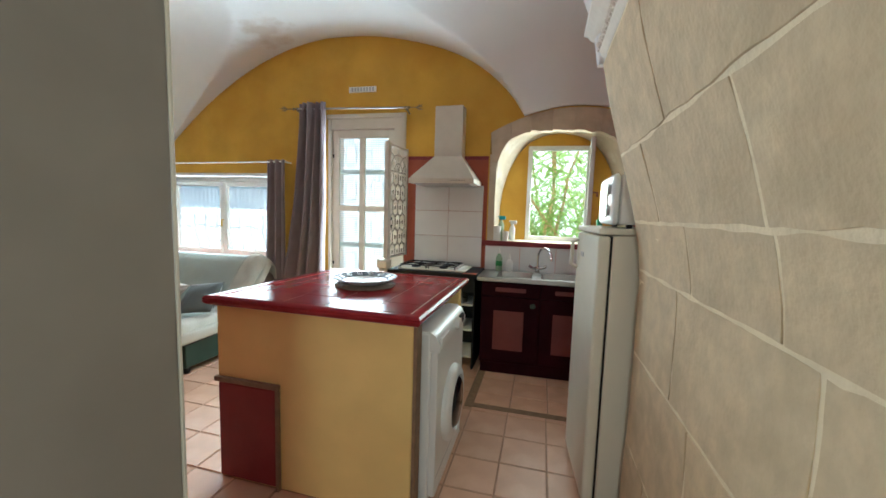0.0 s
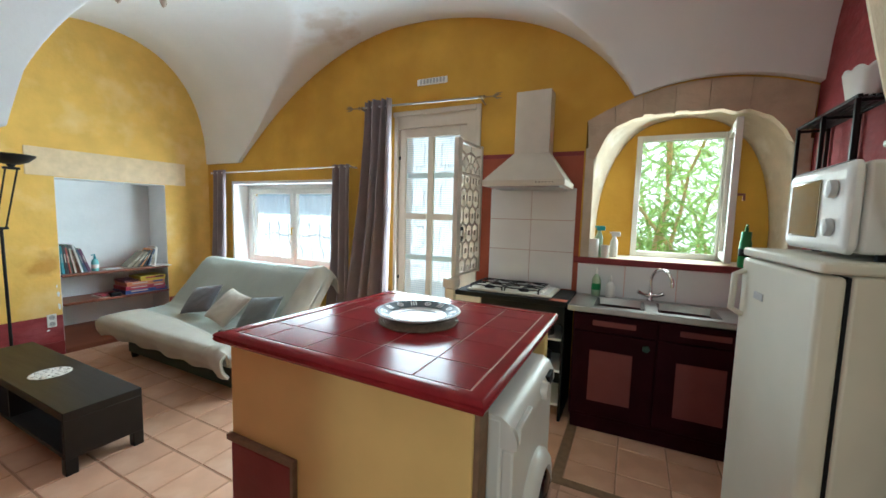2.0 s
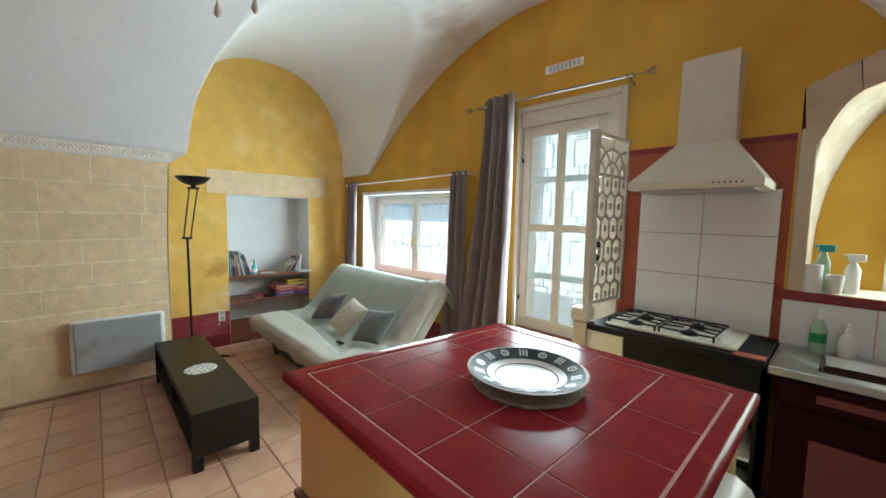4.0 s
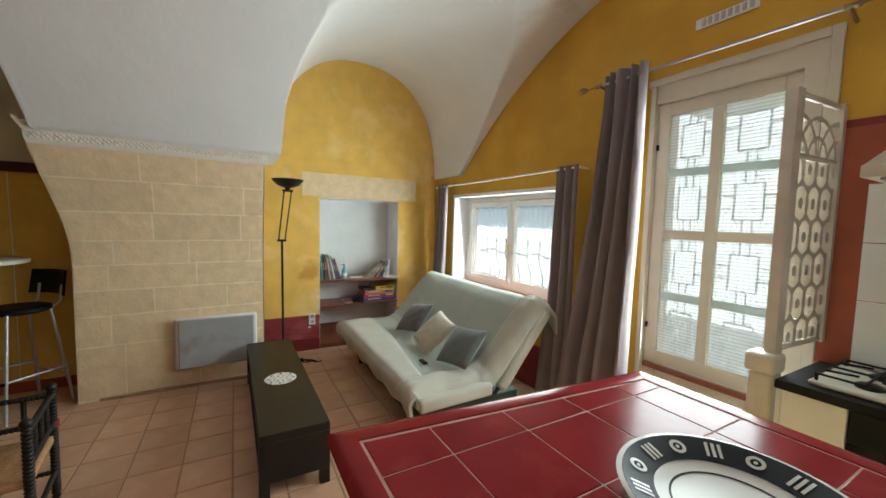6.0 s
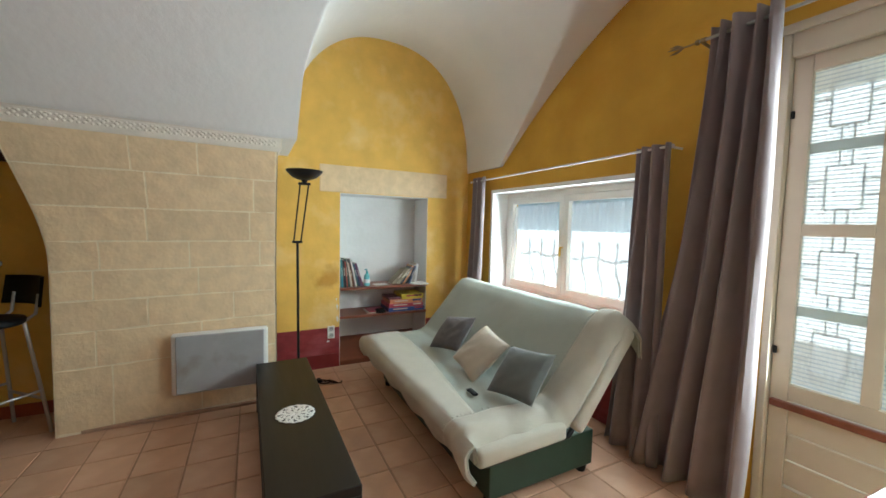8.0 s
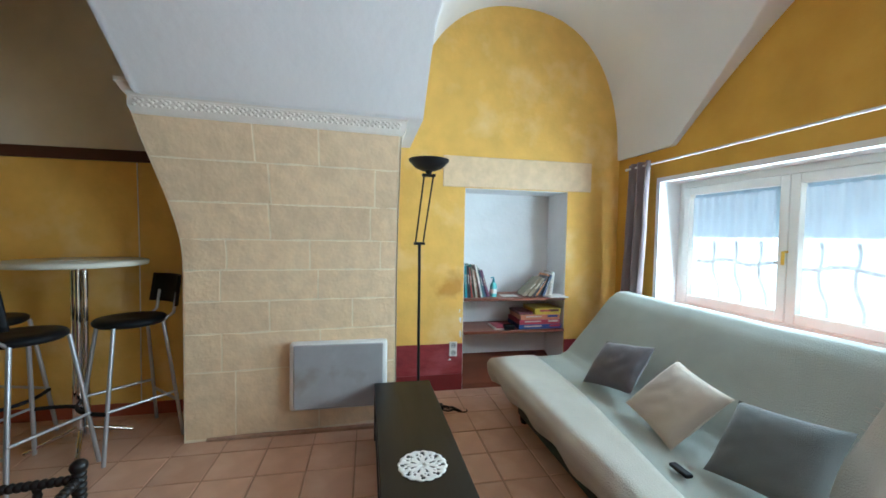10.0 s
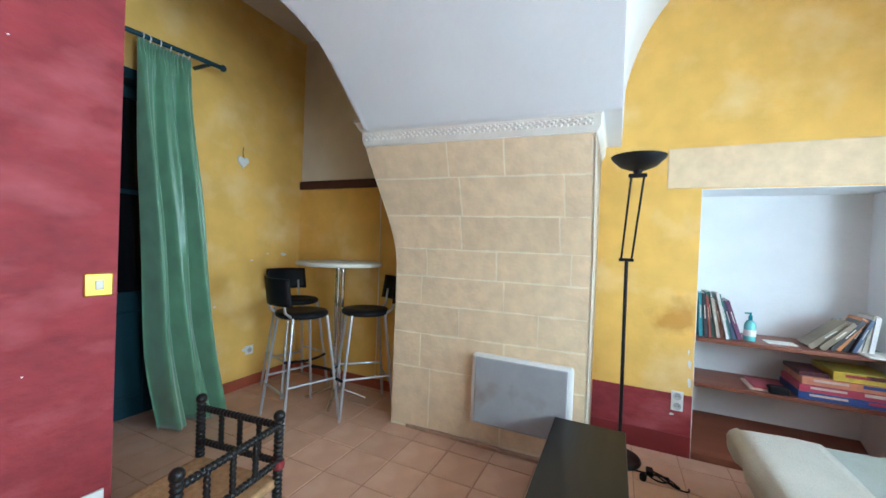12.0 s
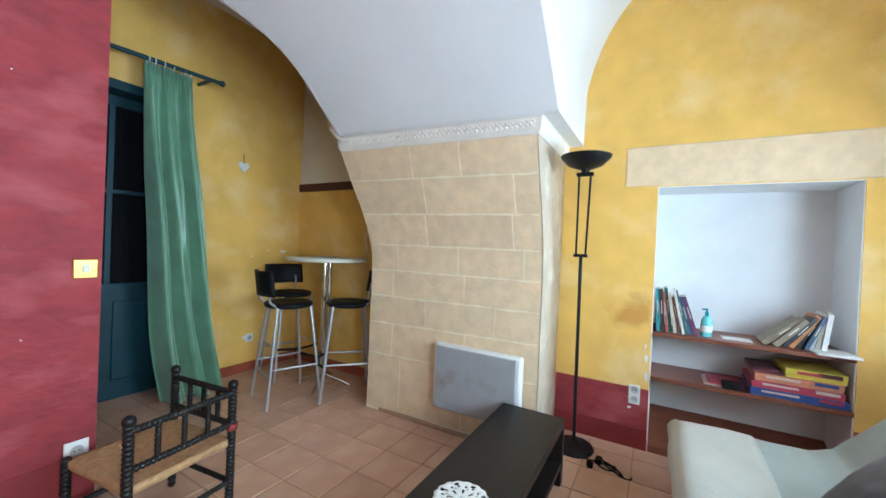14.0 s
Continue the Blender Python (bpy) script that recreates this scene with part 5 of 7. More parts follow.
cab = stand("sink_cabinet", "dark oxblood cabinet with two pale red door panels", "cabinet", -0.8, 5.2)
wpart("body", KB(-1.425, -0.20, 0.02, 0.46, 0.10, 0.855), M["cabinet"], cab)
wpart("plinth", KB(-1.415, -0.20, 0.03, 0.44, 0.0, 0.10), M["cabinet"], cab)
for a, b in ((-1.415, -0.905), (-0.895, -0.385)):
    dw = wpart("drawer_front", KB(a, b, 0.0, 0.02, 0.735, 0.85), M["cabinet"], cab)
    wpart("inlay", KB(a + 0.12, b - 0.12, -0.006, 0.001, 0.775, 0.812, 0.002), M["cabinet_panel"], dw, "pale red inlay")
    dr = wpart("door", KB(a, b, 0.0, 0.02, 0.13, 0.725), M["cabinet"], cab)
    wpart("door_panel", KB(a + 0.11, b - 0.13, -0.006, 0.001, 0.235, 0.60, 0.003), M["cabinet_panel"], dr, "pale red door panel")
    kx = b - 0.055
    bm = L([(0.0, 0), (0.012, 0), (0.014, 0.012), (0.026, 0.018), (0.024, 0.028), (0.0, 0.032)], (0, 0, 0), 5)
    bmesh.ops.transform(bm, matrix=pose(kx, kf(kx), 0.665, 90, 0, 0), verts=bm.verts)
    wpart("knob", bm, M["green_board"], dr, "faceted green knob")
sink = stand("sink", "stainless double bowl sink top", "sink", -0.8, 5.2, 0.86)
sx = [-1.465, -1.30, -0.98, -0.90, -0.55, -0.20]
bm = bmesh.new()
KB(sx[0], sx[5], -0.02, 0.055, 0.862, 0.905, 0.006, bm)
KB(sx[0], sx[5], 0.385, 0.47, 0.862, 0.905, 0.004, bm)
for a, b in ((sx[0], sx[1]), (sx[2], sx[3]), (sx[4], sx[5])):
    KB(a, b, 0.055, 0.385, 0.862, 0.903, 0.0, bm)
wpart("rim", bm, M["steel"], sink)
for a, b in ((sx[1], sx[2]), (sx[3], sx[4])):
    cx, cy, hx, hy = (a + b) / 2, kf((a + b) / 2) + 0.22, (b - a) / 2, 0.165
    bm = bmesh.new()

    def bowl(u, v):
        ang = 2 * math.pi * u
        c, s = math.cos(ang), math.sin(ang)
        k = 1 / max(abs(c), abs(s)) ** 0.75
        rr = [1.0, 0.97, 0.9, 0.82, 0.5, 0.05][round(v * 5)]
        zz = [0.905, 0.895, 0.80, 0.765, 0.757, 0.755][round(v * 5)]
        return Vector((cx + hx * rr * c * k, cy + hy * rr * s * k, zz))

    grid(bm, 40, 5, bowl)
    wpart("bowl", bm, M["steel"], sink)
tap = stand("mixer_tap", "chrome swan-neck mixer tap", "tap", -0.94, 5.36, 0.905)
ty = kf(-0.94) + 0.42
bm = L([(0.026, 0), (0.026, 0.012), (0.016, 0.02), (0.014, 0.07), (0.0, 0.072)], (-0.94, ty, 0.905), 16)
wpart("base", bm, M["chrome"], tap)
pts = [(-0.94, ty, 0.96)] + [(-0.94 + 0.062 * (1 - math.cos(a)), ty - 0.075 * (1 - math.cos(a)), 1.06 + 0.095 * math.sin(a)) for a in span(0, math.pi * 1.05, 14)]
wpart("spout", T(pts, 0.011, 10), M["chrome"], tap)
for s in (-1, 1):
    wpart("lever", T([(-0.94, ty, 0.945), (-0.94 + s * 0.05, ty - 0.01, 0.955), (-0.94 + s * 0.085, ty - 0.02, 0.975)], [0.016, 0.012, 0.016], 8), M["chrome"], tap)


def bottle(name, label, x, y, z, prof, body, cap, trigger=None, tag=None):
    ob = stand(name, label, "bottle", x, y, z)
    wpart("body", L(prof, (x, y, z), 18), body, ob)
    h = prof[-1][1]
    if trigger:
        wpart("trigger", B(x - 0.022, x + 0.045, y - 0.012, y + 0.012, z + h, z + h + 0.04, bevel=0.006), cap, ob)
        wpart("nozzle", T([(x - 0.02, y, z + h + 0.03), (x - 0.036, y, z + h + 0.03)], 0.007), cap, ob)
    else:
        wpart("cap", L([(0.011, h), (0.011, h + 0.028), (0.006, h + 0.03), (0.006, h + 0.05), (0.0, h + 0.05)], (x, y, z), 12), cap, ob)
        wpart("spout", T([(x, y, z + h + 0.045), (x, y - 0.03, z + h + 0.043)], 0.005), cap, ob)
    if tag:
        wpart("label", L([(tag[1], tag[2]), (tag[1] + 0.001, tag[2]), (tag[1] + 0.001, tag[3]), (tag[1], tag[3])], (x, y, z), 18, True), tag[0], ob)
    return ob


M["green_plastic"] = mat("green_plastic", (0.02, 0.22, 0.06), 0.3, vary=0.1)
M["teal_plastic"] = mat("teal_plastic", (0.02, 0.28, 0.32), 0.3, vary=0.1)
M["aqua_gel"] = mat("aqua_gel", (0.20, 0.55, 0.55), 0.15, vary=0.1)
M["pink_plastic"] = mat("pink_plastic", (0.60, 0.04, 0.18), 0.4, vary=0.1)
M["clear_soap"] = mat("pale_green_soap", (0.35, 0.48, 0.33), 0.12, vary=0.06)
fat = [(0.0, 0), (0.030, 0.0), (0.033, 0.01), (0.033, 0.11), (0.018, 0.14), (0.011, 0.15)]
thin = [(0.0, 0), (0.026, 0.0), (0.028, 0.01), (0.028, 0.13), (0.014, 0.17), (0.012, 0.18)]
bottle("soap_bottle", "pale green washing-up liquid with a pump", -1.32, 5.37, 0.905, [(r, h * 1.15) for r, h in fat], M["clear_soap"], M["white_paint"], None, (M["green_plastic"], 0.0335, 0.05, 0.10))
bottle("soap_bottle", "white hand soap pump bottle", -1.215, 5.36, 0.905, [(r * 1.05, h * 0.8) for r, h in fat], M["enamel"], M["white_paint"])
bottle("spray_bottle", "pale bottle with a teal spray head", -1.335, 5.57, 1.200, [(r * 1.15, h * 1.2) for r, h in thin], M["clear_soap"], M["teal_plastic"], True)
bottle("spray_bottle", "white spray cleaner bottle", -1.22, 5.60, 1.200, [(r * 1.1, h * 0.95) for r, h in thin], M["enamel"], M["white_paint"], True)
cup = piece("beaker", L([(0.0, 0), (0.028, 0), (0.036, 0.10), (0.033, 0.10), (0.026, 0.005), (0.0, 0.004)], (-1.28, 5.50, 1.200), 18), M["enamel"], "white beaker on the window sill", "beaker")
roll = stand("paper_roll", "upright white kitchen paper roll", "paper roll", -1.368, 5.472, 1.200)
wpart("paper", L([(0.018, 0), (0.042, 0), (0.042, 0.15), (0.018, 0.15)], (-1.368, 5.472, 1.200), 22, True), M["white_paint"], roll)
wpart("core", L([(0.014, 0), (0.017, 0), (0.017, 0.15), (0.014, 0.15)], (-1.368, 5.472, 1.200), 14, True), M["strip"], roll)
bottle("cleaner_bottle", "tall green cleaner bottle on the sill", -0.385, 5.45, 1.200, [(0.0, 0), (0.036, 0), (0.038, 0.02), (0.036, 0.17), (0.03, 0.19), (0.03, 0.25)], M["green_plastic"], M["green_plastic"], None, (M["black"], 0.0375, 0.08, 0.13))
piece("scoop", L([(0.0, 0), (0.02, 0.0), (0.035, 0.06), (0.03, 0.085), (0.0, 0.07)], (-0.27, 5.42, 1.200), 12), M["pink_plastic"], "bright pink plastic scoop on the sill", "scoop")

# ---- cooker ----
ck = stand("cooker_unit", "black open kitchen unit with a white side", "cabinet", -1.96, 5.2)
for a, b in ((-2.312, -2.294), (-1.505, -1.485)):
    wpart("side", KB(a, b, 0.03, 0.46, 0.0, 0.875), M["black"], ck)
wpart("end_panel", KB(-2.332, -2.314, 0.0, 0.46, 0.0, 0.875), M["white_paint"], ck, "white end panel")
wpart("white_front", KB(-2.314, -2.12, 0.0, 0.018, 0.09, 0.875), M["white_paint"], ck, "white front panel")
wpart("back", KB(-2.294, -1.505, 0.44, 0.46, 0.0, 0.875), M["black"], ck)
for z in (0.10, 0.36, 0.60):
    wpart("shelf", KB(-2.294, -1.505, 0.06, 0.44, z, z + 0.018), M["white_paint"], ck)
wpart("fascia", KB(-2.12, -1.485, 0.01, 0.03, 0.74, 0.875), M["black"], ck)
piece("worktop", KB(-2.333, -1.47, -0.02, 0.47, 0.878, 0.916, 0.004), M["black"], "narrow black kitchen worktop", "worktop")
wpart("chip", KB(-1.60, -1.475, -0.012, 0.06, 0.9165, 0.9185, 0), M["brick_red"], bpy.data.objects["worktop"], "worn reddish patch")
hob = stand("gas_hob", "cream four-burner gas hob", "hob", -1.95, 5.22, 0.916)
wpart("plate", KB(-2.25, -1.59, 0.04, 0.42, 0.9165, 0.935, 0.006), M["cream_enamel"], hob)
wpart("knob_strip", KB(-1.73, -1.62, 0.07, 0.40, 0.935, 0.94, 0.002), M["enamel"], hob)
for k in range(4):
    x, d = -1.675, 0.11 + 0.08 * k
    wpart("knob", L([(0.0, 0.0), (0.017, 0), (0.014, 0.02), (0.0, 0.021)], (x, kf(x) + d, 0.94), 14), M["enamel"], hob)
for x in (-2.10, -1.82):
    for d in (0.14, 0.32):
        y = kf(x) + d
        bn = wpart("burner", L([(0.0, 0.935), (0.042, 0.935), (0.042, 0.945), (0.03, 0.952), (0.0, 0.953)], (x, y, 0), 20), M["black_metal"], hob, "black burner cap")
    bm = bmesh.new()
    for d in (0.06, 0.23, 0.40):
        tube(bm, [(x - 0.13, kf(x) + d, 0.962), (x + 0.13, kf(x) + d, 0.962)], 0.005, 6)
    for s in (-0.13, 0, 0.13):
        tube(bm, [(x + s, kf(x) + 0.06, 0.962), (x + s, kf(x) + 0.40, 0.962)], 0.005, 6)
    for s in (-0.13, 0.13):
        for d in (0.06, 0.40):
            tube(bm, [(x + s, kf(x) + d, 0.935), (x + s, kf(x) + d, 0.966)], 0.006, 6)
    for d in (0.14, 0.32):
        tube(bm, [(x - 0.13, kf(x) + d, 0.962), (x - 0.03, kf(x) + d, 0.97)], 0.005, 6)
        tube(bm, [(x + 0.13, kf(x) + d, 0.962), (x + 0.03, kf(x) + d, 0.97)], 0.005, 6)
    wpart("grate", bm, M["black_metal"], hob, "black wire pan grate")
for x, z, r, h in ((-1.68, 0.378, 0.085, 0.10), (-1.86, 0.378, 0.10, 0.12), (-1.66, 0.618, 0.08, 0.07)):
    p = stand("saucepan", "dull steel saucepan on the open shelf", "saucepan", x, 5.10, z, "pans on the shelf")
    wpart("pan", L([(0.0, 0), (r, 0), (r, h), (r - 0.003, h), (r - 0.003, 0.004), (0.0, 0.004)], (x, 5.10, z), 24), M["steel"], p)
    wpart("handle", T([(x + r * 0.7, 5.10 - r * 0.7, z + h * 0.8), (x + r * 0.9, 5.10 - r * 1.1, z + h * 0.85)], 0.008), M["black"], p)

# cooker hood
hd = stand("cooker_hood", "cream pyramid cooker hood with a tall flue", "cooker hood", -1.86, 5.2, 1.74)
HX0, HX1, HY0 = -2.165, -1.545, 4.985
hy = wy(-1.86) - 0.002
wpart("flue", B(-2.005, -1.722, 5.275, hy, 2.03, 2.525, bevel=0.004), M["cream_paint"], hd)
bm = bmesh.new()
lo = [bm.verts.new(p) for p in ((HX0, HY0, 1.79), (HX1, HY0, 1.79), (HX1, hy, 1.79), (HX0, hy, 1.79))]
hi = [bm.verts.new(p) for p in ((-2.005, 5.272, 2.032), (-1.722, 5.272, 2.032), (-1.722, hy, 2.032), (-2.005, hy, 2.032))]
for i in range(4):
    bm.faces.new((lo[i], lo[(i + 1) % 4], hi[(i + 1) % 4], hi[i]))
bm.faces.new(hi)
bm.faces.new(lo[::-1])
wpart("canopy", bm, M["cream_paint"], hd, "", False)
wpart("lip", B(HX0 - 0.004, HX1 + 0.004, HY0 - 0.004, hy, 1.745, 1.79, bevel=0.003), M["cream_paint"], hd)
wpart("filter", B(HX0 + 0.04, HX1 - 0.04, HY0 + 0.04, hy - 0.04, 1.736, 1.746), M["steel"], hd, "grey grease filter")
for k in range(6):
    wpart("button", B(-1.75 + 0.024 * k, -1.741 + 0.024 * k, HY0 - 0.007, HY0 - 0.003, 1.766, 1.774, bevel=0.002), M["black"], hd)

# pierced white partition between door and cooker
ps = stand("pierced_screen", "white carved partition pierced with rings", "screen", -2.42, 5.22)
SP0, SP1 = Vector((-2.378, 4.945, 0)), Vector((-2.35, wy(-2.35) - 0.004, 0))
sd = (SP1 - SP0).normalized()
sl = (SP1 - SP0).length


def sp(u, z, off=0.0):
    n = Vector((sd.y, -sd.x, 0))
    return SP0 + sd * (u * sl) + n * off + Vector((0, 0, z))


bm = bmesh.new()
for q in ((0.0, 0.13, 1.005, 2.13), (0.94, 1.0, 1.005, 2.13)):
    vs = [bm.verts.new(sp(u, z, o)) for z in (q[2], q[3]) for u, o in ((q[0], -0.02), (q[1], -0.02), (q[1], 0.02), (q[0], 0.02))]
    for f in ((3, 2, 1, 0), (4, 5, 6, 7), (0, 1, 5, 4), (1, 2, 6, 5), (2, 3, 7, 6), (3, 0, 4, 7)):
        bm.faces.new([vs[i] for i in f])
wpart("frame", bm, M["screen_paint"], ps)
for z in (1.02, 1.86, 2.115):
    a, b = sp(0.13, z), sp(0.94, z)
    wpart("rail", T([a, b], 0.014, 6), M["screen_paint"], ps)


def pierced(sx, z):
    """Whether the plaster fretwork is solid here: overlapping rings below the rail, a fan of ribs above it."""
    if z > 1.86:
        near = min(abs(math.hypot(sx - cx, z - 1.86) - r) for cx in (0.06, 0.25, 0.44) for r in (0.09, 0.175))
        return near < 0.010 or abs(sx - 0.25) < 0.006
    near = 1.0
    for k in range(-1, 7):
        for i in range(-1, 5):
            cx, cz = 0.115 * i + (0.0575 if k % 2 else 0.0) + 0.02, 1.06 + 0.15 * k
            d = math.hypot(sx - cx, (z - cz) * 0.8)
            near = min(near, abs(d - 0.066), d - 0.012)
    return near < 0.0078


bm = bmesh.new()
NS, NZ = 64, 190
verts = {}
for i in range(NS):
    for j in range(NZ):
        u0, z0 = 0.13 + 0.81 * i / NS, 1.02 + 1.095 * j / NZ
        if pierced((u0 + 0.405 / NS) * sl, z0 + 0.55 / NZ):
            ring = []
            for a, b in ((i, j), (i + 1, j), (i + 1, j + 1), (i, j + 1)):
                if (a, b) not in verts:
                    verts[a, b] = bm.verts.new(sp(0.13 + 0.81 * a / NS, 1.02 + 1.095 * b / NZ))
                ring.append(verts[a, b])
            bm.faces.new(ring)
solid(wpart("fretwork", bm, M["screen_paint"], ps, "pierced plaster fretwork of rings", False), 0.014, 0)
wpart("foot_post", B(-2.435, -2.345, 4.905, 5.0, 0.0, 0.915, bevel=0.01), M["screen_paint"], ps)
wpart("foot_block", B(-2.45, -2.335, 4.89, 5.01, 0.917, 1.004, bevel=0.018), M["screen_paint"], ps, "carved white block")


# ---- sofa bed ----
sofa = stand("sofa_bed", "fold-down sofa bed in a loose sage cover", "sofa", -4.7, 4.45)
wpart("base_box", B(-5.56, -3.83, 4.05, 4.80, 0.055, 0.27, bevel=0.008), M["green_board"], sofa, "dark green board base")
for x in (-5.52, -3.88):
    for y in (4.09, 4.76):
        wpart("foot", L([(0.028, 0), (0.034, 0.03), (0.034, 0.058)], (x, y, 0), 14), M["black"], sofa)
bm = bmesh.new()
tube(bm, [(-3.80, 4.00, 0.285), (-3.80, 4.56, 0.30), (-3.80, 5.02, 0.80)], 0.016, 8)
wpart("frame", bm, M["black_metal"], sofa, "black steel hinge frame")
bm = bmesh.new()
tube(bm, [(-5.60, 4.00, 0.285), (-5.60, 4.56, 0.30), (-5.60, 5.02, 0.80)], 0.016, 8)
wpart("frame", bm, M["black_metal"], sofa)


def slope_block(p0, p1, t, x0, x1, bevel):
    """A mattress between two (y, z) lines along x."""
    d = Vector((p1[0] - p0[0], p1[1] - p0[1])).normalized()
    n = Vector((d.y, -d.x))
    bm = bmesh.new()
    q = [(p0[0], p0[1]), (p1[0], p1[1]), (p1[0] + n.x * t, p1[1] + n.y * t), (p0[0] + n.x * t, p0[1] + n.y * t)]
    vs = [bm.verts.new((x, *p)) for x in (x0, x1) for p in q]
    fs = [bm.faces.new([vs[i] for i in f]) for f in ((0, 1, 2, 3), (7, 6, 5, 4), (0, 4, 5, 1), (1, 5, 6, 2), (2, 6, 7, 3), (3, 7, 4, 0))]
    bmesh.ops.bevel(bm, geom=list({e for f in fs for e in f.edges}), offset=bevel, segments=3, affect="EDGES", profile=0.5)
    return bm


wpart("seat_mattress", slope_block((3.935, 0.385), (4.52, 0.40), 0.10, -5.71, -3.76, 0.03), M["ecru"], sofa, "pale mattress edge")
wpart("back_mattress", slope_block((4.56, 0.36), (4.99, 0.895), 0.10, -5.70, -3.76, 0.03), M["ecru"], sofa)
SPROF = [(3.955, 0.245), (3.915, 0.31), (3.905, 0.375), (3.945, 0.408), (4.10, 0.412), (4.30, 0.408), (4.46, 0.412), (4.545, 0.45), (4.66, 0.58), (4.79, 0.73), (4.91, 0.868), (4.97, 0.915), (5.03, 0.922), (5.08, 0.89), (5.095, 0.77)]


def prof_at(v):
    k = v * (len(SPROF) - 1)
    i = min(int(k), len(SPROF) - 2)
    f = k - i
    a, b = SPROF[i], SPROF[i + 1]
    return a[0] + (b[0] - a[0]) * f, a[1] + (b[1] - a[1]) * f


def cover_pt(u, v, lift=0.0, x0=-5.80, x1=-3.76):
    y, z = prof_at(v)
    x = x0 + (x1 - x0) * u
    g = max(0.0, 1 - u / 0.05) + max(0.0, 1 - (1 - u) / 0.07)
    drop = 0.10 * g * g * (1.0 if v > 0.2 else 0.12)
    x += 0.03 * g * g * (0.6 if u < 0.5 else -0.6)
    wr = 0.007 * noise2(x * 3.2, y * 5, 1.3) + 0.010 * noise2(x * 1.1 + y, z * 3, 4.0)
    if v < 0.2:
        wr += 0.012 * math.sin(x * 16 + 2 * noise2(x, 0)) * (0.2 - v) * 5
    end = max(0.0, (u - 0.80) / 0.20)
    wr += end * (0.016 * noise2(x * 11, y * 9, 2.1) + 0.010 * math.sin(26 * (x + 0.8 * y) + 3 * noise2(x * 4, y * 4, 7)) * (1 if v < 0.45 else 0.4))
    y2, z2 = prof_at(min(1, v + 0.01))
    y1, z1 = prof_at(max(0, v - 0.01))
    n = Vector((0, -(z2 - z1), y2 - y1)).normalized()
    return Vector((x, y, z - drop)) + n * (wr + lift + 0.012)


bm = bmesh.new()
grid(bm, 110, 60, cover_pt)
o = wpart("cover", bm, M["sage"], sofa, "sage cotton cover")
solid(o, 0.006, 0)
bm = bmesh.new()
grid(bm, 110, 24, lambda u, v: cover_pt(u, v * (0.285 + 0.015 * math.sin(u * 5) + 0.05 * (1 - u)), 0.009))
o = wpart("throw", bm, M["ecru"], sofa, "ecru throw over the seat edge")
solid(o, 0.006, 0)
bm = bmesh.new()
grid(bm, 24, 70, lambda u, v: cover_pt(0.905 - 0.04 * (1 - v) + (0.098 + 0.04 * (1 - v)) * u, v, 0.018))
o = wpart("end_throw", bm, M["ecru"], sofa, "ecru throw over the sofa's end")
solid(o, 0.006, 0)
# fringe of the throws
bm = bmesh.new()
for k in range(70):
    v = 0.14 + 0.83 * k / 70
    p = cover_pt(0.905 - 0.04 * (1 - v), v, 0.022)
    tube(bm, [p, p + Vector((-0.018 - 0.008 * noise2(k * 0.7, 0), 0.004 * noise2(k, 3), 0.002))], 0.0022, 4)
tagged(wpart("fringe", bm, M["ecru"], sofa, "short knotted fringe"), kind="stuff")


def cushion(label, mat_, centre, rot, w, h, t=0.11):
    bm = bmesh.new()
    n = 20

    def side(s):
        def f(u, v):
            a, b = 2 * u - 1, 2 * v - 1
            edge = (1 - a ** 6) * (1 - b ** 6)
            puff = (max(0.0, (1 - a * a)) * max(0.0, (1 - b * b))) ** 0.42
            pin = 1 - 0.06 * (1 - abs(b) ** 2) * abs(a) ** 3 - 0.0
            pin2 = 1 - 0.06 * (1 - abs(a) ** 2) * abs(b) ** 3
            wr = 0.006 * noise2(a * 3 + centre[0] * 5, b * 3, s)
            return Vector((a * w / 2 * pin, b * h / 2 * pin2, s * (puff * t / 2 + wr * edge)))
        return f

    grid(bm, n, n, side(1))
    grid(bm, n, n, side(-1))
    bmesh.ops.remove_doubles(bm, verts=bm.verts, dist=0.002)
    ob = part("cushion", bm, mat_)
    ob.matrix_world = Matrix.Translation(centre) @ rot
    return tagged(ob, label, "cushion", "sofa cushions")


def tilt(back, spin, turn=0.0):
    return Matrix.Rotation(radians(turn), 4, "Z") @ Matrix.Rotation(radians(back), 4, "X") @ Matrix.Rotation(radians(spin), 4, "Z")


cushion("dark slate square cushion on the sofa", M["cush_dark"], (-5.02, 4.47, 0.58), tilt(46, 14), 0.38, 0.33)
cushion("sand coloured square cushion on the sofa", M["cush_pale"], (-4.54, 4.435, 0.57), tilt(44, -11), 0.38, 0.36)
cushion("grey-green square cushion on the sofa", M["cush_grey"], (-4.08, 4.435, 0.58), tilt(46, 10), 0.38, 0.34)
piece("remote_control", B(-4.28, -4.19, 4.17, 4.205, 0.436, 0.452, bevel=0.006), M["black"], "small dark remote lying on the seat", "remote")

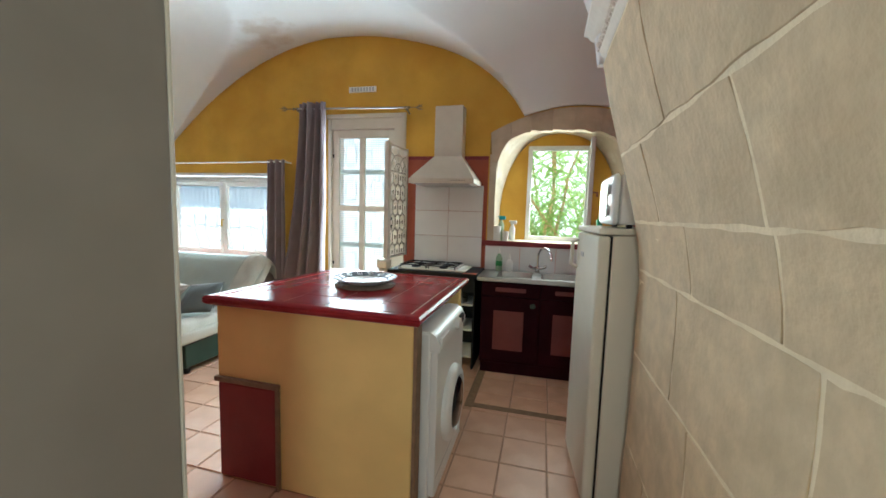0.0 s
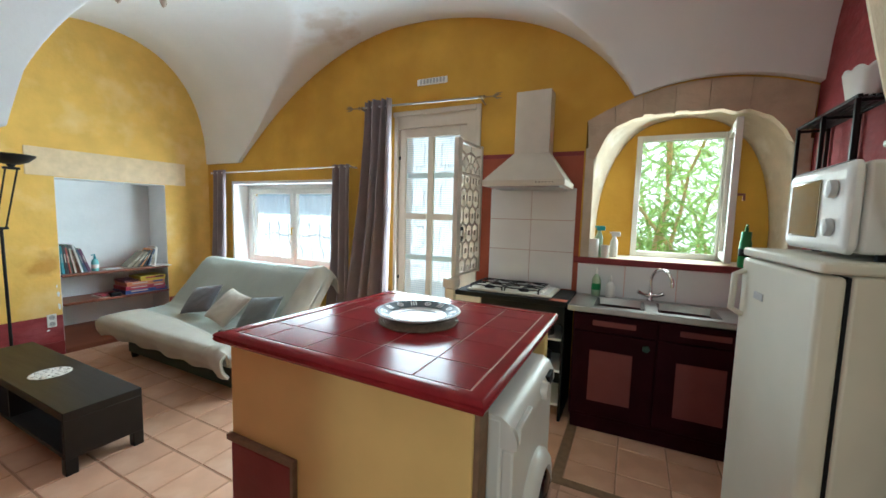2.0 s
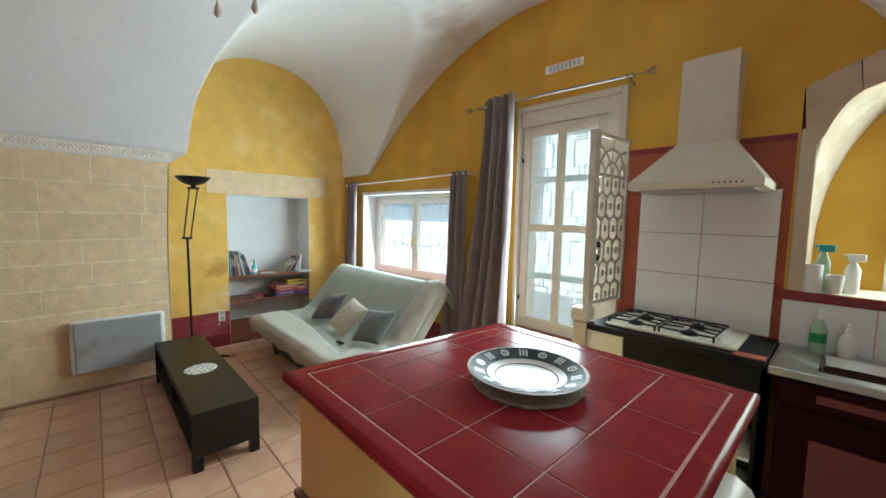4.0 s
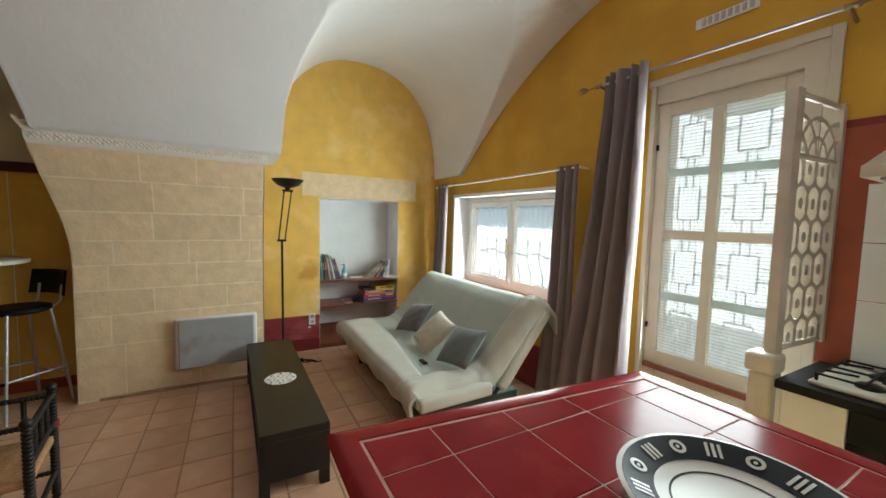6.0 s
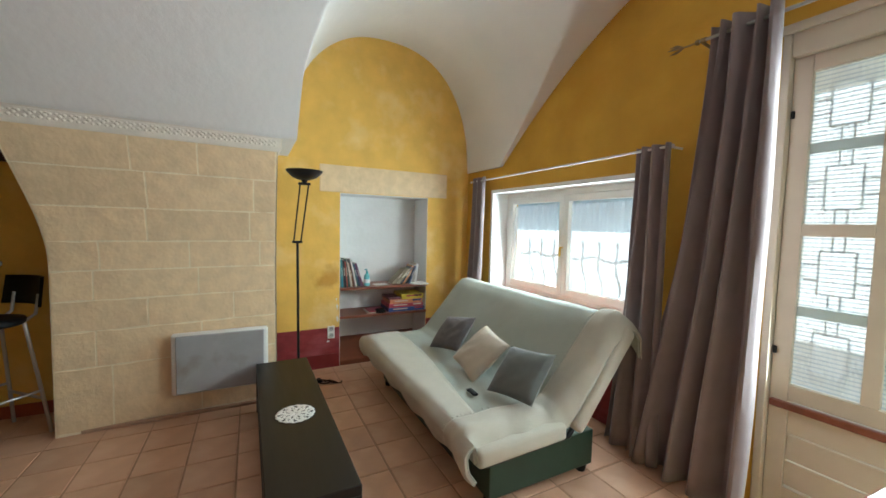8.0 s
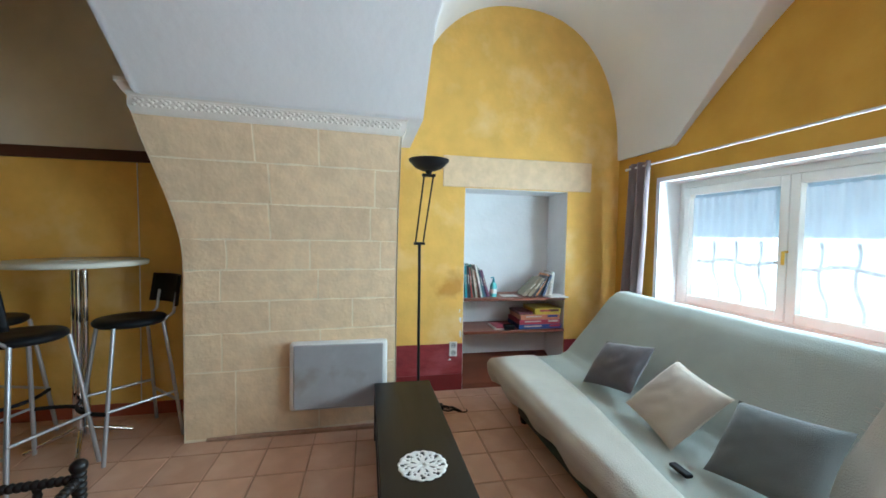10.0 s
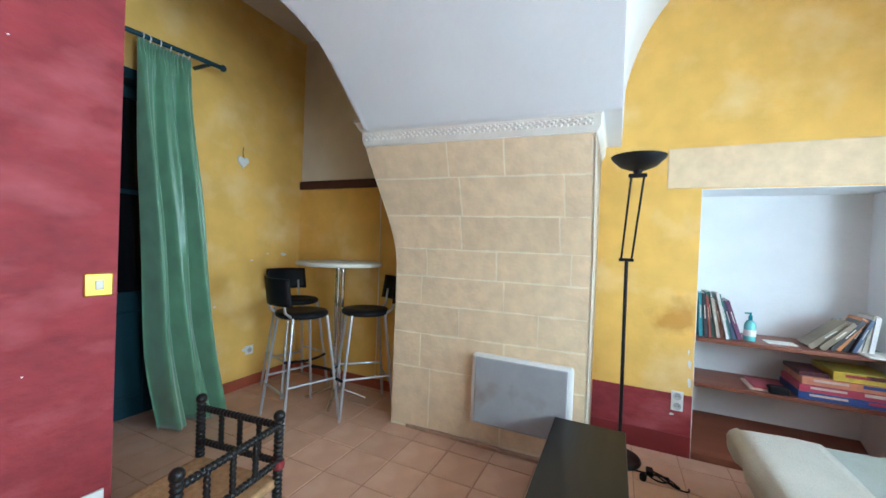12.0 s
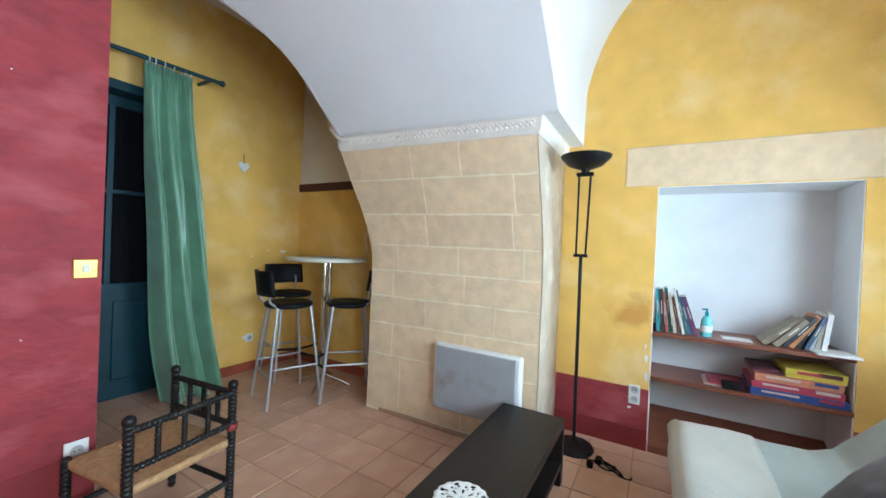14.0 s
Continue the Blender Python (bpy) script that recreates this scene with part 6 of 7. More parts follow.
# ---- coffee table ----
ct = new("coffee_table")
ct.matrix_world = pose(-4.655, 3.19, 0, 0, 0, 0.4)
tagged(ct, "long low black-brown bench table", "table")
CL, CW, CH = 0.845, 0.187, 0.368
part("tabletop", B(-CL, CL, -CW, CW, CH - 0.05, CH, bevel=0.004), M["black_wood"], ct)
for s in (-1, 1):
    part("end_panel", B(min(s * (CL - 0.03), s * CL), max(s * (CL - 0.03), s * CL), -CW, CW, 0.09, CH - 0.05, bevel=0.003), M["black_wood"], ct)
    for q in (-1, 1):
        part("leg", B(*sorted((s * (CL - 0.055), s * CL)), *sorted((q * (CW - 0.055), q * CW)), 0.0, 0.0905, bevel=0.003), M["black_wood"], ct)
part("shelf", B(-CL + 0.03, CL - 0.03, -CW + 0.004, CW - 0.004, 0.092, 0.118, bevel=0.003), M["black_wood"], ct)
part("divider", B(-0.012, 0.012, -CW + 0.01, CW - 0.01, 0.118, CH - 0.05), M["black_wood"], ct)
bm = bmesh.new()
rings = [0.0, 0.018, 0.032, 0.044, 0.056, 0.068, 0.080, 0.092, 0.103]
seg = 96
vv = []
for i, r in enumerate(rings):
    row = []
    for k in range(seg):
        a = 2 * math.pi * k / seg
        rr = r + (0.006 * abs(math.sin(a * 8)) if i >= len(rings) - 2 else 0.0)
        row.append(bm.verts.new((rr * math.cos(a), rr * math.sin(a), 0.0005 * (i % 2))))
    vv.append(row)
for i in range(1, len(rings) - 1):
    for k in range(seg):
        hole = (i in (2, 3) and (k // 3) % 4 == 1) or (i == 5 and (k // 2) % 3 == 1) or (i == 6 and (k // 3) % 4 == 3) or (i == 4 and k % 12 == 0)
        if not hole:
            bm.faces.new((vv[i][k], vv[i][(k + 1) % seg], vv[i + 1][(k + 1) % seg], vv[i + 1][k]))
for k in range(seg):
    if k % 8 < 6:
        bm.faces.new((vv[0][k], vv[1][k], vv[1][(k + 1) % seg]))
doily = part("doily", bm, M["white_paint"])
doily.location = (-4.555, 3.19, CH + 0.002)
solid(doily, 0.0015, 1)
tagged(doily, "round white lace doily on the table", "doily")

# ---- floor lamp and its cable ----
LXX, LYY = -5.925, 3.352
lampo = stand("floor_lamp", "black uplighter floor lamp with a twin stem", "floor lamp", LXX, LYY)
wpart("base", L([(0.0, 0), (0.125, 0), (0.13, 0.012), (0.12, 0.03), (0.05, 0.042), (0.02, 0.055), (0.0, 0.056)], (LXX, LYY, 0), 32), M["black_metal"], lampo)
wpart("pole", T([(LXX, LYY, 0.05), (LXX + 0.004, LYY - 0.008, 1.30)], 0.0115, 10), M["black_metal"], lampo)
KX, KY, TX, TY = LXX + 0.005, LYY - 0.010, LXX + 0.195, LYY + 0.028
for s in (-1, 1):
    wpart("stem", T([(KX, KY + s * 0.030, 1.30), (TX, TY + s * 0.034, 1.80)], 0.0065, 8), M["black_metal"], lampo)
wpart("lower_yoke", B(KX - 0.017, KX + 0.017, KY - 0.044, KY + 0.044, 1.288, 1.310, bevel=0.005), M["black_metal"], lampo)
wpart("upper_yoke", B(TX - 0.017, TX + 0.017, TY - 0.050, TY + 0.050, 1.795, 1.817, bevel=0.005), M["black_metal"], lampo)
wpart("shade", L([(0.0, 1.835), (0.045, 1.838), (0.10, 1.86), (0.145, 1.905), (0.150, 1.918), (0.146, 1.918), (0.10, 1.87), (0.0, 1.85)], (TX, TY, 0), 36), M["black_metal"], lampo, "black metal bowl shade")
wpart("neck", L([(0.018, 1.812), (0.03, 1.84)], (TX, TY, 0), 14), M["black_metal"], lampo)
cb = bmesh.new()
pts = [(LXX + 0.10, LYY + 0.06, 0.008)]
for k in range(44):
    a = k * 0.36
    pts.append((LXX + 0.10 + 0.055 * math.sin(a * 1.0) + 0.001 * k, LYY + 0.20 + 0.07 * math.cos(a * 0.83) + 0.0022 * k, 0.008 + 0.004 * (k % 9 == 0)))
tube(cb, pts, 0.0045, 6)
cable = stand("lamp_cable", "coiled black lamp cable on the tiles", "cable", LXX + 0.1, LYY + 0.2)
wpart("cord", cb, M["black"], cable)
wpart("dimmer", B(LXX + 0.05, LXX + 0.12, LYY + 0.15, LYY + 0.19, 0.001, 0.03, bevel=0.008), M["black"], cable, "black foot dimmer")
wpart("plug", L([(0.0, 0), (0.018, 0), (0.02, 0.03), (0.008, 0.045)], (LXX + 0.17, LYY + 0.13, 0), 12), M["black"], cable)

# ---- panel heater ----
hx = west_pier(0.6, 0.4).x + 0.012
heater = stand("panel_heater", "white-edged electric panel heater with a grey grille", "heater", hx + 0.06, 2.765, 0.18)
wpart("case", B(hx + 0.03, hx + 0.10, 2.445, 3.085, 0.182, 0.64, bevel=0.022, seg=3), M["white_paint"], heater)
gr = wpart("grille", B(hx + 0.098, hx + 0.112, 2.475, 3.055, 0.196, 0.626, bevel=0.006), M["heater"], heater, "grey perforated grille")
bm = bmesh.new()
for k in range(38):
    z = 0.205 + 0.0108 * k
    box(bm, hx + 0.112, hx + 0.1128, 2.485, 3.045, z, z + 0.005)
tagged(wpart("louvre", bm, M["heater"], gr, "fine louvres", False), kind="stuff")
for y in (2.55, 2.98):
    wpart("bracket", B(hx - 0.005, hx + 0.035, y - 0.02, y + 0.02, 0.3, 0.36), M["plastic_grey"], heater)
piece("floor_gap_joint", B(west_pier(0.1, 0.02).x - 0.02, west_pier(0.1, 0.02).x + 0.012, 1.93, 3.1, 0.0005, 0.022, bevel=0.004), M["grout"], "dark crumbled joint at the pier's foot", "joint")

# ---- niche shelves and what lies on them ----
shelf = stand("niche_shelves", "red-brown wooden shelves in the wall niche", "shelf", -6.36, 4.26)
for z, f in ((0.785, 0.02), (0.49, 0.02)):
    wpart("shelf_board", B(-6.548, -6.18 + f, NY0 + 0.007, NY1 - 0.007, z, z + 0.024, bevel=0.003), M["shelf_wood"], shelf)
wpart("floor_board", hexa(bmesh.new(), [(x, y, z) for k in (0, 1) for x, y, z in ((-6.548, NY0 + 0.008, 0.20 * k), (-6.17, NY0 + 0.008, 0.045 * k), (-6.17, NY1 - 0.008, 0.045 * k), (-6.548, NY1 - 0.008, 0.20 * k))], 0.003), M["shelf_wood"], shelf, "sloping brown board at the foot")

BOOKC = [(0.06, 0.26, 0.30), (0.32, 0.07, 0.05), (0.50, 0.45, 0.36), (0.03, 0.03, 0.035), (0.26, 0.13, 0.08), (0.05, 0.14, 0.11), (0.42, 0.38, 0.30), (0.62, 0.60, 0.57), (0.13, 0.05, 0.11), (0.50, 0.20, 0.06), (0.06, 0.09, 0.16), (0.68, 0.66, 0.62), (0.24, 0.20, 0.13)]
LEFT_BOOKS = (0, 3, 1, 5, 2, 4, 7, 5, 10, 8)
RIGHT_BOOKS = (12, 12, 3, 9, 3, 10, 7, 6, 11)
BM = [mat("book_cover", c, 0.45, vary=0.12, scale=20) for c in BOOKC]
M["pages"] = mat("book_pages", (0.70, 0.65, 0.54), 0.9, vary=0.08, scale=40)


def book(m, w, d, h, mat_, label, lines=True):
    """A closed book: x its depth, y its thickness, z its height; the spine looks along +x."""
    ob = new("book")
    ob.matrix_world = m
    tagged(ob, label, "book", "books in the niche")
    bm = bmesh.new()
    box(bm, -d / 2, d / 2, -w / 2, -w / 2 + 0.0025, 0, h)
    box(bm, -d / 2, d / 2, w / 2 - 0.0025, w / 2, 0, h)
    box(bm, d / 2 - 0.003, d / 2, -w / 2 + 0.0025, w / 2 - 0.0025, 0, h)
    part("cover", bm, mat_, ob, "", False)
    part("pages", B(-d / 2 + 0.003, d / 2 - 0.003, -w / 2 + 0.0025, w / 2 - 0.0025, 0.003, h - 0.003), M["pages"], ob, "", False)
    if lines and w > 0.012:
        part("spine_title", B(d / 2, d / 2 + 0.0006, -w * 0.11, w * 0.11, h * 0.42, h * 0.72), M["pages"], ob, "", False)
    return ob


rb = random.Random(5)
y = 3.80
for k in range(10):
    w = rb.uniform(0.012, 0.024)
    h = rb.uniform(0.245, 0.305)
    lean_ = 3 + 1.6 * k
    book(pose(-6.31 + rb.uniform(-0.02, 0.02), y + w / 2 + 0.004, 0.8105, lean_, 0, 0), w, 0.17, h, BM[LEFT_BOOKS[k]], "thin upright book leaning on its neighbour")
    y += w + 0.006
y = 4.37
for k in range(9):
    w = rb.uniform(0.018, 0.032)
    h = rb.uniform(0.20, 0.235)
    lean_ = -46 + 4.9 * k
    book(pose(-6.31 + rb.uniform(-0.02, 0.03), y, 0.8105 + 0.004, lean_, 0, 0), w, 0.15, h, BM[RIGHT_BOOKS[k]], "slanting paperback book in the niche")
    y += w / max(0.55, math.cos(radians(lean_))) + 0.003
bottle("gel_bottle", "aqua hand gel bottle with a pump", -6.27, 4.085, 0.81, [(0.0, 0), (0.030, 0.0), (0.032, 0.01), (0.031, 0.10), (0.02, 0.125), (0.011, 0.13)], M["aqua_gel"], M["teal_plastic"], None, (M["white_paint"], 0.0325, 0.03, 0.07))
pp = piece("papers", B(-6.30, -6.12, 4.58, 4.76, 0.8095, 0.822, bevel=0.002), M["white_paint"], "loose white papers on the shelf edge", "papers")
pp2 = piece("papers", B(-6.34, -6.24, 4.17, 4.32, 0.8095, 0.815, bevel=0.001), M["white_paint"], "thin white booklet on the shelf", "papers")

BOXC = {"blue": (0.04, 0.08, 0.26), "pink": (0.42, 0.05, 0.09), "orange": (0.58, 0.24, 0.13), "yellow": (0.62, 0.48, 0.06), "dark": (0.10, 0.03, 0.04), "pale": (0.62, 0.52, 0.44)}
BX = {k: mat("box_" + k, c, 0.35, vary=0.15, scale=18) for k, c in BOXC.items()}
z = 0.5145
for k, (a, b, h, cc, stripe, lab) in enumerate(((4.31, 4.735, 0.042, "blue", "pink", "flat blue board game box"), (4.315, 4.72, 0.042, "pink", "pale", "flat pink board game box"), (4.33, 4.715, 0.045, "orange", "blue", "orange and blue board game box"), (4.47, 4.73, 0.055, "yellow", "dark", "yellow board game box on the stack"))):
    g = stand("game_box", lab, "game box", -6.32, (a + b) / 2, z, "board games")
    wpart("box", B(-6.47, -6.185 - 0.006 * k, a, b, z, z + h * 0.45, bevel=0.002), BX[cc], g)
    wpart("lid", B(-6.472, -6.183 - 0.006 * k, a - 0.002, b + 0.002, z + h * 0.45, z + h - 0.0005, bevel=0.002), BX[cc], g)
    wpart("title_bar", B(-6.183 - 0.006 * k, -6.1822 - 0.006 * k, a + 0.05, a + 0.05 + (b - a) * 0.4, z + h * 0.5, z + h * 0.8), BX["pale" if cc != "yellow" else "pink"], g, "", False)
    wpart("picture", B(-6.183 - 0.006 * k, -6.1822 - 0.006 * k, b - 0.12, b - 0.02, z + h * 0.48, z + h * 0.9), BX[stripe], g, "", False)
    z += h
g = stand("game_box", "dark red flat box beside the games", "game box", -6.36, 4.40, 0.6435, "board games")
wpart("box", B(-6.47, -6.22, 4.32, 4.46, 0.6435, 0.668, bevel=0.002), BX["dark"], g)
for k, (yy, cc) in enumerate(((4.10, "pale"), (4.12, "pink"))):
    piece("magazine", B(-6.40, -6.20, yy - 0.02, yy + 0.16, 0.5145 + 0.013 * k, 0.5265 + 0.013 * k, bevel=0.002), BX[cc], "magazine lying on the middle shelf", "magazine")
piece("camera_case", B(-6.24, -6.17, 4.17, 4.27, 0.5145, 0.5135 + 0.045, bevel=0.01), M["black"], "small black box on the shelf", "case").location = (0, 0.0, 0.0)

# ---- bar table and stools ----
BTX, BTY = -5.725, 1.165
bt = stand("bar_table", "round pale bar table on a chrome column", "bar table", BTX, BTY)
wpart("tabletop", L([(0.0, 1.14), (0.345, 1.14), (0.352, 1.147), (0.352, 1.165), (0.345, 1.172), (0.0, 1.172)], (BTX, BTY, 0), 48), M["cream_enamel"], bt, "pale round tabletop")
for k in range(3):
    a = 2 * math.pi * k / 3 + 0.4
    wpart("column", T([(BTX + 0.03 * math.cos(a), BTY + 0.03 * math.sin(a), 0.05), (BTX + 0.03 * math.cos(a), BTY + 0.03 * math.sin(a), 1.14)], 0.017, 12), M["chrome"], bt)
for k in range(4):
    a = 2 * math.pi * k / 4 + 0.5
    wpart("foot", T([(BTX + 0.02 * math.cos(a), BTY + 0.02 * math.sin(a), 0.10), (BTX + 0.15 * math.cos(a), BTY + 0.15 * math.sin(a), 0.055), (BTX + 0.25 * math.cos(a), BTY + 0.25 * math.sin(a), 0.014)], 0.013, 8), M["chrome"], bt)
piece("leaflet", B(BTX - 0.02, BTX + 0.10, BTY - 0.09, BTY + 0.02, 1.1725, 1.176), M["white_paint"], "thin white leaflet on the bar table", "leaflet")


def bar_stool(m):
    ob = new("bar_stool")
    ob.matrix_world = m
    tagged(ob, "bar stool with black seat and silver legs", "stool", "bar stools")
    part("seat", L([(0.0, 0.765), (0.175, 0.765), (0.190, 0.777), (0.192, 0.793), (0.18, 0.806), (0.11, 0.81), (0.0, 0.80)], (0, 0, 0), 32), M["black"], ob, "round black seat")
    feet = [(-0.22, -0.21), (0.22, -0.21), (0.20, 0.21), (-0.20, 0.21)]
    for i, (x, y) in enumerate(feet):
        tp = (x * 0.62, y * 0.62, 0.775)
        part("leg", T([(x, y, 0.0), (x * 0.80, y * 0.80, 0.42), tp], 0.0115, 8), M["silver_tube"], ob)
    k = 0.885
    for a, b in ((0, 1), (1, 2), (2, 3), (3, 0)):
        z0 = 0.24 if a % 2 == 0 else 0.30
        p, q = Vector((feet[a][0] * k, feet[a][1] * k, z0)), Vector((feet[b][0] * k, feet[b][1] * k, z0))
        if a == 0:
            part("footrest", T([p + (q - p) * f + Vector((0, -0.07 * math.sin(math.pi * f), 0.05)) for f in span(0, 1, 10)], 0.012, 8), M["black"], ob, "curved black footrest")
        else:
            part("footrest", T([p, q], 0.009, 8), M["silver_tube"], ob)
    for s in (-1, 1):
        part("back_post", T([(s * 0.115, 0.12, 0.765), (s * 0.125, 0.19, 0.82), (s * 0.125, 0.208, 0.95)], 0.010, 8), M["silver_tube"], ob)
    bm = bmesh.new()
    grid(bm, 12, 6, lambda u, v: Vector(((u - 0.5) * 0.39 * (1 - 0.05 * v), 0.235 - 0.06 * (2 * u - 1) ** 2 + 0.025 * v, 0.87 + 0.195 * v)))
    b = part("backrest", bm, M["black"], ob, "curved black backrest")
    solid(b, 0.016, 0)
    return ob


st = bar_stool(place(-5.36, 1.13, 0, 252))
copy_thing(st, place(-5.775, 0.63, 0, 165))
copy_thing(st, place(-5.725, 1.45, 0, 47))

# ---- corner chair with turned posts ----
ch = new("corner_chair")
ch.matrix_world = pose(-4.104, 1.87, 0, 0, 0, 7.0)
tagged(ch, "small black spool-turned corner chair with rush seat", "chair")


def spool(a, b, r, step=0.019):
    a, b = Vector(a), Vector(b)
    n = max(4, int((b - a).length / step)) * 4
    pts = [a + (b - a) * i / n for i in range(n + 1)]
    rs = [r * (0.74 + 0.26 * abs(math.sin(math.pi * i / 4))) for i in range(n + 1)]
    return T(pts, rs, 9)


h = 0.215
SZ = 0.345
corners = {"nw": (-h, h), "sw": (-h, -h), "ne": (h, h), "se": (h, -h)}
for k, (x, y) in corners.items():
    part("post", spool((x, y, 0.03), (x, y, SZ + 0.02 if k == "se" else 0.60), 0.0205), M["black_wood"], ch)
    part("foot", L([(0.012, 0), (0.019, 0.012), (0.014, 0.03)], (x, y, 0), 10), M["black_wood"], ch)
    if k != "se":
        bm = bmesh.new()
        bmesh.ops.create_icosphere(bm, subdivisions=2, radius=0.024, matrix=Matrix.Translation((x, y, 0.615)))
        part("finial", bm, M["black_wood"], ch)
for a, b in (("sw", "nw"), ("nw", "ne")):
    p, q = corners[a], corners[b]
    for z in (0.575, 0.425):
        part("rail", spool((*p, z), (*q, z), 0.0155), M["black_wood"], ch)
    for f in (0.28, 0.52, 0.76):
        x, y = p[0] + (q[0] - p[0]) * f, p[1] + (q[1] - p[1]) * f
        part("baluster", spool((x, y, 0.43), (x, y, 0.57), 0.0125), M["black_wood"], ch)
for a, b in (("sw", "nw"), ("nw", "ne"), ("ne", "se"), ("se", "sw")):
    p, q = corners[a], corners[b]
    part("stretcher", spool((*p, 0.15), (*q, 0.15), 0.0135), M["black_wood"], ch)
bm = bmesh.new()
grid(bm, 24, 24, lambda u, v: Vector(((u - 0.5) * 2 * h, (v - 0.5) * 2 * h, SZ + 0.012 - 0.006 * math.sin(40 * min(u, 1 - u, v, 1 - v)) * 0.3 - 0.012 * (1 - max(abs(2 * u - 1), abs(2 * v - 1))))))
o = part("seat", bm, M["rush"], ch, "woven rush seat")
solid(o, 0.03, -1)
part("collar", L([(0.025, 0.40), (0.027, 0.415), (0.025, 0.43)], (*corners["nw"], 0), 12), M["red_dark"], ch, "dark red collar")

# ---- chandelier, of which the lowest drops show ----
chn = stand("chandelier", "chandelier with glass drops under the vault", "chandelier", -2.95, 3.00, 3.25)
M["drop"] = mat("pale_glass_drop", (0.55, 0.50, 0.42), 0.1, vary=0.1)
wpart("rod", T([(-2.95, 3.00, 3.31), (-2.95, 3.00, 2.75)], 0.008), M["black_metal"], chn)
wpart("hub", L([(0.0, 2.70), (0.04, 2.72), (0.05, 2.76), (0.0, 2.80)], (-2.95, 3.00, 0), 16), M["black_metal"], chn)
for k in range(5):
    a = 2 * math.pi * k / 5 + 0.3
    c, s = math.cos(a), math.sin(a)
    arm = wpart("arm", T([(-2.95, 3.0, 2.74), (-2.95 + 0.08 * c, 3.0 + 0.08 * s, 2.64), (-2.95 + 0.17 * c, 3.0 + 0.17 * s, 2.70)], 0.006), M["black_metal"], chn)
    wpart("drop", L([(0.0, 2.365), (0.010, 2.375), (0.014, 2.39), (0.006, 2.42), (0.002, 2.43)], (-2.95 + 0.15 * c, 3.0 + 0.15 * s, 0.0), 10), M["drop"], chn, "glass drop")
    wpart("wire", T([(-2.95 + 0.15 * c, 3.0 + 0.15 * s, 2.43), (-2.95 + 0.15 * c, 3.0 + 0.15 * s, 2.685)], 0.0015, 4), M["black_metal"], chn)

# ---- outside ----
struct("ground", B(-60, 60, 5.62, 120, -0.3, -0.06), M["pale_ground"], "pale gravel ground outside", "ground")
# glowing sheets added so that the panes come out white
struct("backdrop", B(-5.9, 6.0, 10.0, 10.1, -0.06, 5.0), M["backdrop_glow"], "glowing white sheet standing for bright distance beyond the door", "backdrop")
struct("backdrop_low", B(-18, -5.9, 10.0, 10.1, -0.06, 1.42), M["backdrop_glow"], "low glowing white sheet standing for brightness beyond the window", "backdrop")
# distance in shade is given by this sheet's blue-grey colour
M["far_shade"] = mat("blue_grey_distance", (0.43, 0.50, 0.53), 0.9, vary=0.3, scale=3.0)
struct("backdrop_shade", B(-18, -5.9, 10.6, 10.7, 1.2, 5.0), M["far_shade"], "added blue-grey sheet standing for shaded distance", "backdrop")
# unseen slabs added to keep the sun off the door and upper window
bm = B(-7.2, -3.75, 5.62, 6.45, 2.62, 2.78)
box(bm, -3.75, -1.75, 5.62, 7.1, 2.62, 2.78)
struct("eave", bm, M["pale_wall"], "unseen slab added to shade door and window", "eave")
tree = stand("oleander", "tall shrub with pale stems and long leaves", "shrub", -0.5, 7.2, -0.06)
rt = random.Random(11)
tips = []
for k in range(17):
    bx, by = rt.uniform(-1.3, 0.7), rt.uniform(6.8, 7.5)
    pts = [Vector((bx, by, -0.06))]
    d = Vector((rt.uniform(-0.8, 0.6), rt.uniform(-0.25, 0.15), 1.0))
    for s in range(9):
        d = (d + Vector((rt.uniform(-0.28, 0.28), rt.uniform(-0.2, 0.2), rt.uniform(-0.05, 0.12)))).normalized()
        pts.append(pts[-1] + d * 0.36)
        if s >= 1:
            tips.append((pts[-1], d))
            for q in range(2):
                e = (d + Vector((rt.uniform(-0.8, 0.8), rt.uniform(-0.6, 0.4), rt.uniform(0, 0.5)))).normalized()
                tips.append((pts[-1] + e * rt.uniform(0.15, 0.45), e))
    wpart("stem", T(pts, [0.035 * (1 - 0.085 * i) for i in range(len(pts))], 7), M["bark"], tree, "pale bending stem")
bm = bmesh.new()
for p, d in tips:
    for q in range(12):
        c = p + Vector((rt.gauss(0, 0.19), rt.gauss(0, 0.19), rt.gauss(0, 0.19)))
        a = Vector((rt.uniform(-1, 1), rt.uniform(-1, 1), rt.uniform(-0.7, 0.8))).normalized()
        w = a.cross(Vector((rt.uniform(-1, 1), rt.uniform(-1, 1), rt.uniform(-1, 1)))).normalized()
        ln, wd = rt.uniform(0.14, 0.26), rt.uniform(0.013, 0.022)
        n = a.cross(w) * 0.012
        v0, v1, v2, v3 = bm.verts.new(c), bm.verts.new(c + a * ln * 0.5 + w * wd + n), bm.verts.new(c + a * ln), bm.verts.new(c + a * ln * 0.5 - w * wd + n)
        bm.faces.new((v0, v1, v2))
        bm.faces.new((v0, v2, v3))
me = bpy.data.meshes.new("crown")
bm.to_mesh(me)
bm.free()
me.materials.append(M["leaf"])
cr = new("crown", me)
cr.parent = tree
cr.matrix_parent_inverse = Matrix.Translation(-tree.location)
tagged(cr, "loose crown of long green leaves", kind="stuff")

# ---- floor tiles ----
PITCH, JOINT = 0.2735, 0.007


